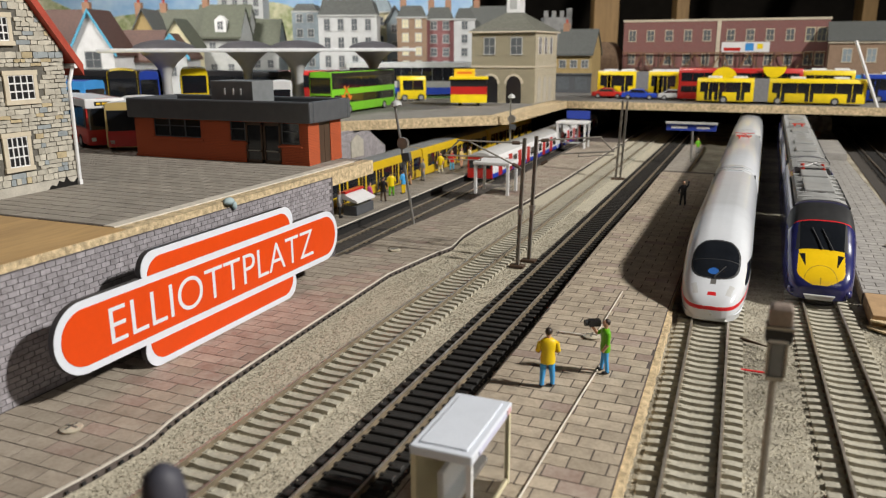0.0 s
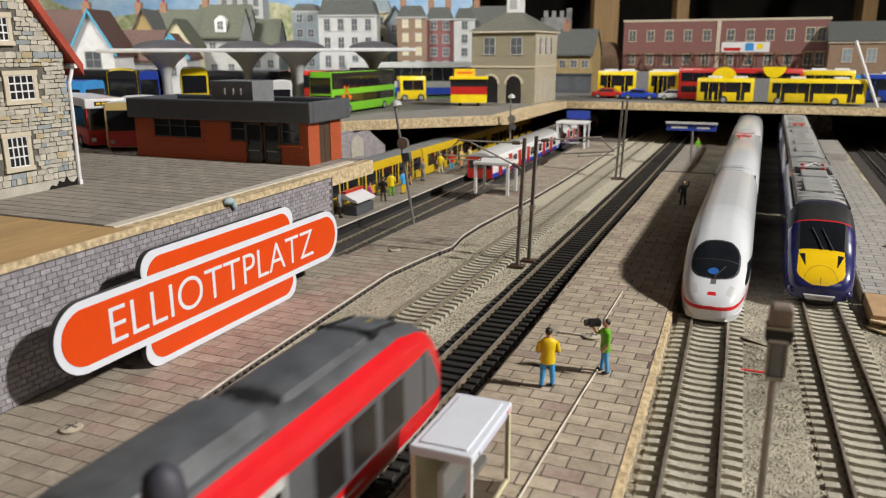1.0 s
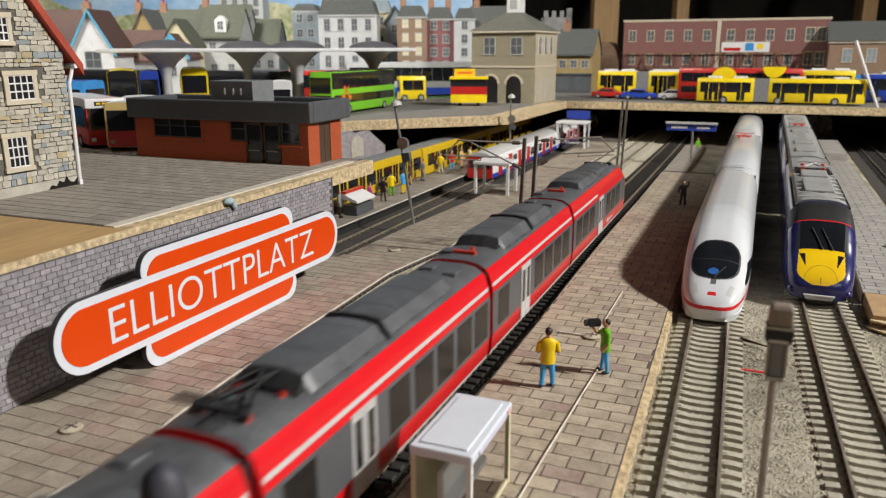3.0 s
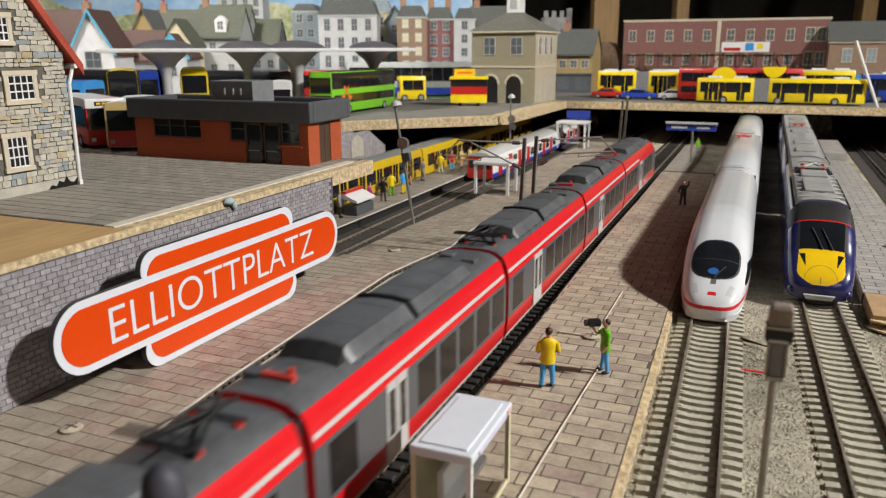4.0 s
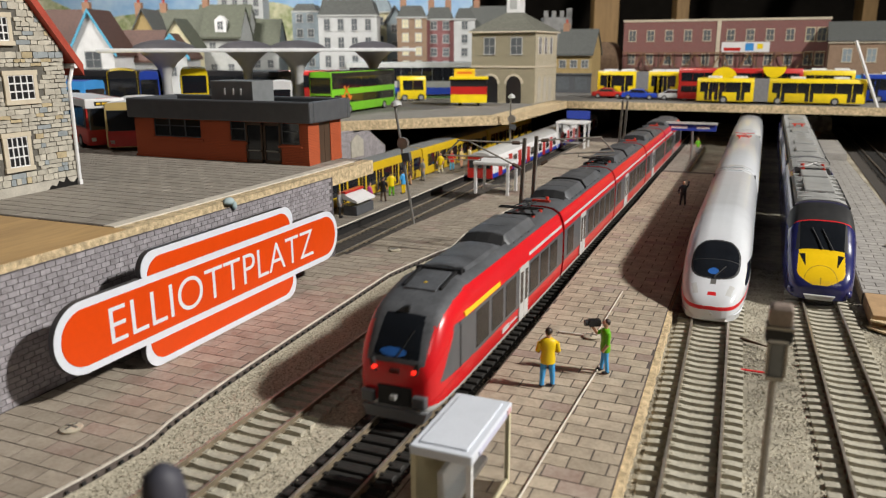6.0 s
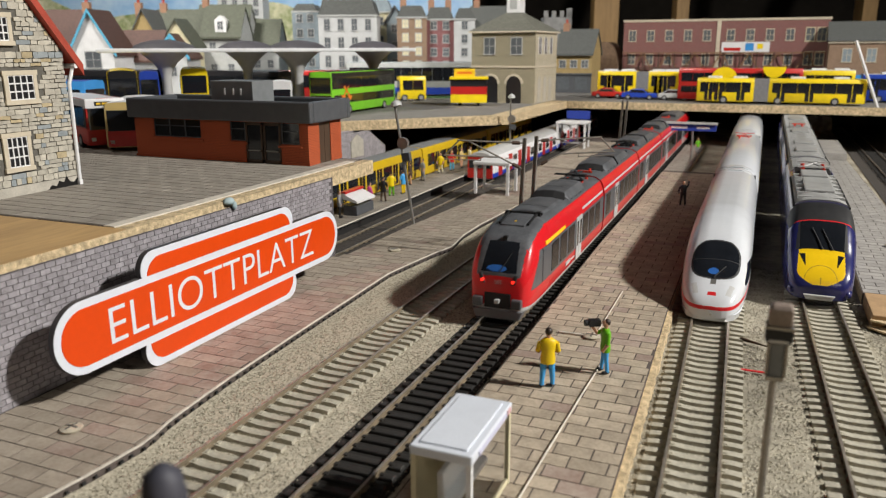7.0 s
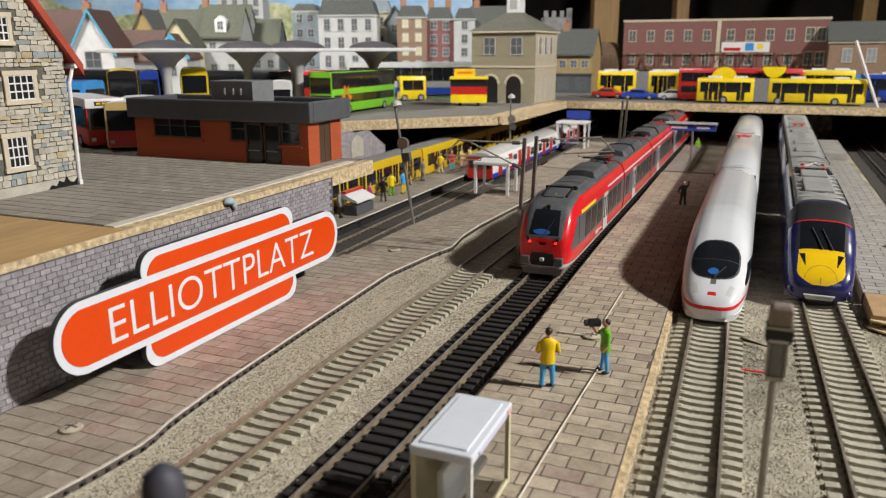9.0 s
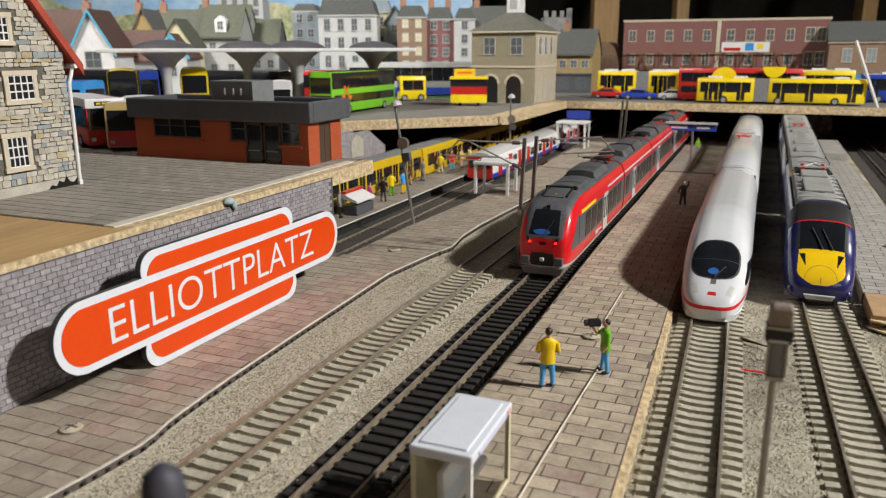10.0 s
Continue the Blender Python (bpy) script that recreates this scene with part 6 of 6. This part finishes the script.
PZ = 0.90
figure("plastic figurine in a yellow coat and blue trousers", at(4.35, 9.1, PZ, -160), "coatyellow", "jeans", arm="bent", scale=1.16)
figure("plastic figurine in a green shirt holding a film camera", at(6.1, 11.25, PZ, -60), "shirtgreen", "jeans", camera_box=True, scale=1.08)
figure("dark suited plastic figurine with a raised arm", at(5.6, 47.0, PZ, 0), "shoe", "shoe", arm="up")
figure("green plastic figurine at the platform end", at(3.9, 82.5, .76, 30), "shirtgreen", "grey", scale=.9)
for i, (x, y, tp, lg) in enumerate(((-19.5, 31.0, "busyellow", "buscream"), (-18.4, 33.0, "grey", "shoe"), (-17.9, 37.0, "pink", "grey"), (-18.2, 40.0, "shoe", "brown"), (-18.7, 42.6, "busyellow", "shirtgreen"),
                                    (-18.2, 44.0, "jeans", "coatyellow"), (-19.6, 48.5, "brown", "skin"), (-19.4, 51, "grey", "grey"), (-19.6, 56, "busyellow", "creamwall"), (-19.2, 58.2, "busred", "bluetrim"),
                                    (-19, 60.5, "buscream", "skin"), (-18.5, 61.8, "creamwall", "brown"))):
    figure(("plastic figurine waiting in %s on the tram platform" % {"busyellow": "yellow", "grey": "grey", "pink": "purple", "shoe": "black", "jeans": "blue", "brown": "brown", "busred": "red", "buscream": "tan", "creamwall": "cream"}[tp]),
           at(x, y, .80, 70 + 37 * i), tp, lg, scale=1.05)


# ---------------------------------------------------------------- tram and underground train under the deck
M["tramyellow"] = paint("dull_tram_yellow", (0.60, 0.40, 0.012))
tr = thing("yellow_tram", "long yellow tram with dark doors standing under the deck", "tram", at(-21.6, 33.6, 0.80))
y = 0.0
for k in range(3):
    L_ = 19.5
    prof = [(1.25, .12), (1.32, .3), (1.32, 2.1), (1.28, 2.6), (1.1, 2.85), (.4, 2.95)]
    strip = [0, 0, 0, 0, 1, 1, 1, 0, 0, 0, 0, 0]
    body = part("tram_body", B().loft([ring(prof, yy, s, 1, .1) for yy, s in ((y, .9), (y + .4, 1), (y + L_ - .4, 1), (y + L_, .9))], mats=strip), [M["tramyellow"], M["midgrey"]], tr, smooth=40)
    q = y + .9
    i = 0
    while q < y + L_ - 1.8:
        for sg in (-1, 1):
            part("tram_window", B().box(sg * 1.32 - .02, sg * 1.32 + .02, q, q + (1.7 if i % 2 == 0 else .45), .95 if i % 2 == 0 else .3, 2.15), M["glass"], body)
            if i % 2:
                part("tram_window", B().box(sg * 1.32 - .02, sg * 1.32 + .02, q + .55, q + 1.0, .3, 2.15), M["glass"], body)
        q += 1.95 if i % 2 == 0 else 1.3
        i += 1
    y += L_ + .3

tb = thing("underground_train", "red white and blue underground train with grey roof", "train", at(-15.0, 55.4, -0.25))
y = 0.0
for k in range(2):
    L_ = 26
    prof = [(1.2, .8), (1.42, .95), (1.45, 1.4), (1.45, 2.6), (1.3, 3.05), (.9, 3.35), (.3, 3.45)]
    strip = [2, 2, 1, 1, 0, 0, 0, 0, 0, 1, 1, 2, 2, 2]
    body = part("car_body", B().loft([ring(prof, yy, s, 1, .8) for yy, s in ((y, .92), (y + .3, 1), (y + L_ - .3, 1), (y + L_, .95))], mats=strip), [M["lgrey"], M["pvc"], M["busblue"]], tb, smooth=40)
    for q in np.arange(y + 2.2, y + L_ - 2, 3.4):
        for sg in (-1, 1):
            part("door", B().box(sg * 1.45 - .02, sg * 1.45 + .02, q - .62, q + .62, 1.0, 2.75), M["busred"], body, "red sliding door")
            part("window", B().box(sg * 1.45 - .02, sg * 1.45 + .02, q + .95, q + 2.3, 1.65, 2.5), M["glass"], body)
    if k == 0:
        fr = part("cab_front", B().box(-1.35, 1.35, y - .06, y + .06, .85, 3.1), M["busred"], tb, "red cab front", bevel=.1)
        for x in (-.85, 0, .85):
            part("cab_window", B().box(x - .3, x + .3, y - .09, y - .04, 1.9, 2.7), M["glass"], fr)
    for q in (y + 3.5, y + L_ - 3.5):
        part("bogie", B().box(-1, 1, q - 1.5, q + 1.5, .45, .85), M["bogie"], tb)
    y += L_ + .3

setting("wall_2", B().box(-29.2, -28.4, 24, 56, 0, 5.15).box(-29, -15.5, 128, 129, 0, 5.15), M["brick"], "grey brick abutment under the deck", "wall")
# added panel, its black gives the deep shade below the bridge
setting("wall_3", B().box(-40, 60, 132, 133, 0, 5.15), M["dark"], "added black panel standing in for the shade under the bridge", "wall")
ab = thing("stone_abutment", "small grey brick ramp wall beside the deck edge", "wall", at(-26.5, 43, 0))
part("ramp_wall", B().prism([(0, 0), (13, 0), (13, 3.4), (9.5, 5.3), (0, 5.3)], "x", 0, .5), M["brick"], ab)
part("plaque", B().prism([(5.5, 3.0), (8, 3.0), (8, 4.6), (6.7, 5.2), (5.5, 4.6)], "x", .5, .6), M["plinth"], ab)


# ---------------------------------------------------------------- masts, lamps, shelters, signs
def twin_mast(x, y, h, arms, label, gap=(.3, 1.5)):
    t = thing("catenary_mast", label, "catenary mast", at(x, y, .27), "catenary masts")
    for k, dy in enumerate((0, gap[1])):
        ox = gap[0] * k
        ms = part("mast", B().box(ox - .1, ox - .06, dy - .1, dy + .1, 0, h).box(ox + .06, ox + .1, dy - .1, dy + .1, 0, h).box(ox - .08, ox + .08, dy - .02, dy + .02, 0, h), M["mast"], t, m=pose(0, 0, 0, 0, 2.2, 0))
        part("foot", B().slab(ox - .45, ox + .45, dy - .3, dy + .3, -.02, .14, .03), M["brown"], t)
        part("clip", B().box(ox - .14, ox + .14, dy - .16, dy + .16, h * .42, h * .46), M["metal"], ms)
    if arms:
        for sg, yy, zz in ((-1, 0, h), (1, 1.5, h)):
            o = .3 if sg < 0 else .6
            turn = at(o, yy, zz, 24)
            a = part("bracket_arm", B().tube((sg * .1, 0, -.3), (sg * 4.0, 0, -.1), .05).tube((sg * .1, 0, -1.85), (sg * 3.35, 0, -.15), .05)
                     .tube((sg * 1.6, 0, -1.12), (sg * 4.75, 0, -.98), .05).tube((sg * 3.9, 0, -.12), (sg * 4.8, 0, -1.02), .045).tube((sg * 2.6, 0, -1.3), (sg * 4.8, 0, -1.2), .03)
                     .tube((sg * 2.6, 0, -1.32), (sg * 2.6, 0, -1.06), .03), M["mast"], t, "thin bracket arm", m=turn)
            for p, q in (((.3, -.29), (.75, -.27)), ((.3, -1.74), (.7, -1.54))):
                part("insulator", B().tube((sg * p[0], 0, p[1]), (sg * q[0], 0, q[1]), .11, n=8), M["brown"], a)

twin_mast(-2.2, 26.6, 7.95, True, "twin grey lattice mast with two bracket arms")
twin_mast(-2.45, 61.9, 8.0, False, "plain twin grey mast beside the far tracks", (.42, .2))


def platform_lamp(x, y, z, h, lean, label):
    l = thing("platform_lamp", label, "lamp post", at(x, y, z, 0, 0, lean), "platform lamps")
    part("pole", B().tube((0, 0, 0), (0, 0, h), .1), M["metal"], l)
    part("clock", B().tube((.15, -.12, h * .68), (.15, .2, h * .68), .42, n=18), M["metal"], l, "round grey disc")
    part("loudspeaker", B().box(.0, .6, -.25, .15, h * .53, h * .6), M["slategrey"], l)
    part("lamp_head", B().turn([(.1, 0), (.35, -.15), (.42, -.4), (.1, -.5)], (.1, 0, h + .3), 12), M["lgrey"], l)
    part("bracket", B().tube((0, 0, h), (.1, 0, h + .25), .07), M["metal"], l)

platform_lamp(-12.15, 33, .80, 8.8, -9, "leaning thin platform lamp with a round disc")
platform_lamp(-14.6, 64, .80, 7.5, 0, "straight platform lamp beside the deck corner")


def shelter(m, w, d, h, label):
    s = thing("platform_shelter", label, "shelter", m, "platform shelters")
    for x in (-w / 2, w / 2):
        for y in (0, d):
            part("post", B().box(x - .12, x + .12, y - .12, y + .12, 0, h), M["pvc"], s)
    part("roof", B().box(-w / 2 - .2, w / 2 + .2, -.2, d + .2, h, h + .3), M["pvc"], s, "flat white roof", bevel=.06)
    for x in (-w / 2, w / 2):
        part("pane", B().box(x - .03, x + .03, .15, d - .15, .3, h - .1), M["clear"], s, "clear plastic pane")
    part("pane", B().box(-w / 2 + .15, w / 2 - .15, d - .03, d + .03, .3, h - .1), M["clear"], s, "clear plastic pane")
    part("bench", B().box(-w / 2 + .3, w / 2 - .3, d * .5, d - .2, .45, .58), M["pvc"], s)

shelter(at(-10.7, 46.4, .80), 3.0, 2.4, 2.6, "small white framed clear platform shelter")
shelter(at(-11.8, 81.3, .80), 3.6, 2.4, 3.1, "distant white framed platform shelter")


def near_shelter():
    s = thing("platform_shelter", "white roofed clear plastic waiting shelter on the platform", "shelter", at(0, 0, .90), "platform shelters")
    x0, x1, y0, y1, h = 3.45, 4.98, -1.0, 2.15, 2.3
    r = part("roof", B().box(x0 - .1, x1 + .1, y0 - .1, y1 + .1, h, h + .28), M["white"], s, "plain white roof", bevel=.05)
    part("roof_plate", B().box(x0 + .12, x1 - .12, y0 + .12, y1 - .12, h + .28, h + .33), M["white"], r)
    part("fascia_sign", B().box(x1 + .1, x1 + .13, y0 + .4, y1 - .5, h + .06, h + .2), M["lilac"], r, "faded lilac strip of lettering")
    part("red_spot", B().box(x1 + .1, x1 + .13, y1 - .4, y1 - .1, h + .08, h + .22), M["salmon"], r)
    for x in (x0, x1):
        for y in (y0, y1):
            part("post", B().box(x - .07, x + .07, y - .07, y + .07, 0, h), M["creamwall"] if x == x0 or y == y1 else M["pvc"], s)
    part("pane", B().box(x1 - .02, x1 + .02, y0 + .07, y1 - .07, .2, h), M["clear"], s)
    part("pane", B().box(x0 + .07, x1 - .07, y0 - .02, y0 + .02, .2, h), M["clear"], s)
    part("back_panel", B().box(x0 - .03, x0 + .03, y0 + .07, y1 - .07, .05, h), M["creamwall"], s, "opaque cream back panel")
    part("frame", B().box(x1 - .06, x1 + .06, y0, y1, .05, .18).box(x0, x1, y0 - .06, y0 + .06, .05, .18), M["creamwall"], s)
    part("bench", B().box(x0 + .5, x1 - .5, y0 + .3, y1 - .3, .75, .95).box(x0 + .5, x0 + .7, y0 + .3, y1 - .3, .95, 1.7), M["pvc"], s, "white bench", bevel=.05)

near_shelter()


def rear_signal():
    s = thing("signal_lamp", "smoky brown lamp head on a thin post between the tracks", "signal", at(11.78, 1.0, .22))
    part("post", B().tube((0, 0, 0), (-.02, 0, 5.7), .085), M["mast"], s)
    h = part("lamp_head", B().loft([[(-w, -d, z), (w, -d, z), (w, d, z), (-w, d, z)] for z, w, d in ((6.55, .20, .17), (6.62, .29, .24), (6.92, .30, .25))]), M["bogie"], s, "black lamp housing", bevel=.03)
    part("cap", B().loft([[(-w, -d, z), (w, -d, z), (w, d, z), (-w, d, z)] for z, w, d in ((6.98, .27, .23), (7.38, .255, .22), (7.48, .2, .16))]), M["smoke"], h, "smoky brown translucent cap", bevel=.05)
    part("rim", B().box(-.3, .3, -.25, .25, 6.92, 6.98), M["metal"], h)
    part("lens", B().box(-.21, .21, -.262, -.24, 6.6, 6.68), M["lgrey"], h)
    for sx in (-.22, .16):
        part("bracket", B().box(sx, sx + .06, -.15, .15, 5.75, 6.6), M["mast"], h)
    part("socket", B().box(-.15, .15, -.13, .13, 5.7, 6.58), M["midgrey"], h, bevel=.03)
    part("flange", B().box(-.2, .18, -.17, .17, 5.64, 5.74), M["metal"], h)

rear_signal()
gs = thing("platform_lamp", "dark blue lamp head on a post close to the viewer", "lamp post", at(3.55, -9.7, .22))
part("post", B().tube((0, 0, 0), (0, 0, 6.6), .07), M["mast"], gs)
part("lamp_head", B().turn([(.1, 6.5), (.3, 6.6), (.33, 6.9), (.27, 7.25), (.1, 7.4), (.01, 7.42)], (0, 0, 0), 16), M["lamphead"], gs, smooth=50)


def name_board():
    s = thing("platform_sign", "blue and white platform name board on a grey post", "sign", at(3.85, 74, .76))
    part("post", B().tube((0, 0, 0), (0, 0, 4.0), .13), M["metal"], s)
    part("hood", B().box(-3.0, 2.6, -.4, .4, 4.3, 4.5), M["lgrey"], s)
    p = part("panel", B().box(-2.9, 2.5, -.18, .18, 3.55, 4.3), M["signblue"], s, "blue panel with plain white bars")
    part("white_bars", B().box(-2.4, -.6, -.2, -.18, 3.8, 4.05).box(.4, 1.8, -.2, -.18, 3.8, 4.05), M["pvc"], p)

name_board()
ns = thing("platform_sign", "small blue sign hanging under the deck edge", "sign", at(-12.4, 88, .80))
part("post", B().tube((0, 0, 0), (0, 0, 4.3), .13), M["metal"], ns)
part("panel", B().box(-1.6, 1.6, -.15, .15, 3.2, 4.3), M["signblue"], ns, "blue enamel panel")

blk = thing("paving_stack", "pale paving slab stacked on the far platform end", "paving slab", at(18.9, 80.5, .88))
part("slab", B().slab(-1.5, 1.4, 0, 14, 0, .85, .05), M["lightpaver"], blk)
sheet = thing("paper_sheet", "crumpled pale paper lying in the shade under the bridge", "paper", at(16.8, 111, .22))
rr = random.Random(6)
pz = [[(i * .66, j * .8, 1.2 + rr.uniform(-.25, .25) + j * .45) for i in range(7)] for j in range(5)]
part("sheet", B().loft(pz + [[(x, y + .02, z - .06) for x, y, z in row] for row in reversed(pz)], closed=False, caps=False), M["greywall"], sheet, raw=True)
part("prop", B().box(1.4, 2.6, 1.0, 2.2, 0, 1.5), M["card"], sheet)

# screws, wire, card and scraps
for x, y, z in ((-9.85, -.1, .80), (-10.1, 25.6, .80), (4.86, 14.85, .91), (19.4, 38, .91)):
    s = thing("screw", "brass screw head sunk in the platform", "screw", at(x, y, z), "platform screws")
    part("head", B().turn([(.36, 0), (.38, .05), (.3, .1), (.05, .12)], (0, 0, 0), 18), M["brass"], s, smooth=50)
    part("slot", B().box(-.25, .25, -.04, .04, .1, .13).box(-.04, .04, -.25, .25, .1, .13), M["mast"], s)
wire = B()
pts = [(5.42, -8), (5.5, -2), (5.62, 4), (5.75, 9), (5.85, 12), (5.2, 13.6), (5.1, 16), (5.15, 22)]
for p, q in zip(pts[:4], pts[1:5]):
    wire.tube((*p, .93), (*q, .93), .035, n=6)
tagged(part("crease", wire, M["paperedge"]), "pale seam where two paving sheets meet", "paper seam")
tagged(part("crease", B().tube((4.98, 14.9, .92), (5.0, 22, .92), .03, n=6).box(3.3, 4.6, 14.85, 14.95, .9, .95), M["paperedge"]), "pale seam across the paving sheets", "paper seam")
tagged(part("red_mark", B().box(10.95, 12.1, 14.85, 15.0, .33, .36), M["stripe"]), "thin red stripe painted on the ballast", "marking")
cb = thing("card_box", "torn brown card and wood block at the platform end", "box", at(16.75, 21.5, 0))
part("block", B().box(0, 6.5, 1.2, 5.0, 0, .92), M["card"], cb, bevel=.04)
part("torn_layer", B().prism([(-.2, 1.0), (.4, .4), (2, .1), (3.5, -.6), (6.5, -.8), (6.5, 1.4), (0, 1.4)], "z", .3, .38).prism([(-.1, 1.1), (.6, .7), (2.4, .6), (4, 0), (6.5, -.1), (6.5, 1.4), (0, 1.4)], "z", .62, .70), M["plyedge"], cb)
tagged(part("twig", B().tube((11.0, 18.6, .36), (12.2, 17.8, .42), .09, .03), M["brown"]), "small dark splinter of bark on the ballast", "twig")
tagged(part("blue_putty", B().ball((-13.1, 13.2, 6.05), (.25, .35, .2), 8).ball((-13.0, 13.5, 5.8), (.12, .15, .22), 8), M["putty"], smooth=50), "scrap of pale blue putty on the deck edge", "putty")
bn = thing("market_stall", "dark market stall with a red and white awning", "stall", at(-18.0, 35, .80))
part("awning", B().prism([(-.7, 1.3), (.7, 1.0), (.7, 1.15), (-.7, 1.75)], "y", -1.2, 1.8), M["pvc"], bn, "white sheet with red top")
part("awning_band", B().box(-.75, -.3, -1.2, 1.8, 1.7, 1.85), M["busred"], bn)
part("table", B().box(-.6, .6, -1.1, 1.7, 0, .75), M["slategrey"], bn, bevel=.05)


# ---------------------------------------------------------------- paving laid last
paving(plat_r, lambda y: (R_LEFT(y) + .03, R_RIGHT(y) - .03), 1.5, 7.6, -10, 65.5, 0.84, [M["paver"], M["pinkpaver"]], near=(-2, 38), seed=4, pick=lambda x, y, r: int(r.random() < 0.1))
paving(plat_l, lambda y: (L_LEFT(y) + .05, L_RIGHT(y) - .03), -13.3, -7.2, -8, 90, 0.74, [M["warmpaver"], M["pinkpaver"]], near=(-4, 34), seed=5, pick=pinkish)
paving(plat_f, lambda y: (F_LEFT(y), F_RIGHT(y)), 0.4, 4.2, 66.3, 91, 0.70, [M["greypaver"]], seed=6)
paving(plat_t, lambda y: (T_LEFT(y), T_RIGHT(y) - .03), -28, -16.3, 24.2, 90, 0.74, [M["greypaver"]], seed=7)
paving(plat_e, lambda y: (E_LEFT(y) + .03, E_RIGHT(y)), 16.9, 24.5, 26.7, 94, 0.84, [M["lightpaver"]], seed=8)
paving(deck1, lambda y: (-60, -14.0 - 0.0 * y), -60, -14, 6.75, 28.6, 6.07, [M["greypaver"]], near=(6.7, 14), seed=9, w=1.5, d=.80, gap=.06)


def bricks():
    w, h, g = 0.47, 0.222, 0.03
    me = B().box(0, .03, g / 2, w - g / 2, g / 2, h - g / 2).mesh("brick", M["brick"])
    rest, n = B(), 0
    for j in range(int(4.9 / h)):
        z = .80 + j * h
        for i in range(int(34 / w)):
            y = -11 + i * w + (j % 2) * w / 2
            if -2.6 < y < 6.5 and n < 300 and y + w < 23.2:
                shared("brick", me, wall, at(WX, y, z))
                n += 1
            elif y + w < 23.2:
                rest.box(WX, WX + .03, y + g / 2, y + w - g / 2, z + g / 2, z + h - g / 2)
    tagged(part("brick_field", rest, M["brick"], wall, raw=True), kind="stuff")

bricks()


def motions():
    rows = [(0.0, -96.4), (0.5, -85.9), (1.0, -75.75), (1.5, -65.6), (2.0, -56.35), (2.5, -47.15), (2.7, -43.55), (3.3, -32.9), (3.8, -24.1), (4.0, -20.6), (4.5, -13.3), (5.0, -6.75), (5.5, -0.8),
            (5.7, 1.45), (6.2, 7.2), (6.8, 14.0), (7.0, 16.15), (7.5, 20.4), (8.0, 23.25), (8.3, 24.0), (8.5, 24.2), (9.0, 24.25), (10.0, 24.25)]
    walk(train, [(t, at(0, y, 0)) for t, y in rows])


motions()
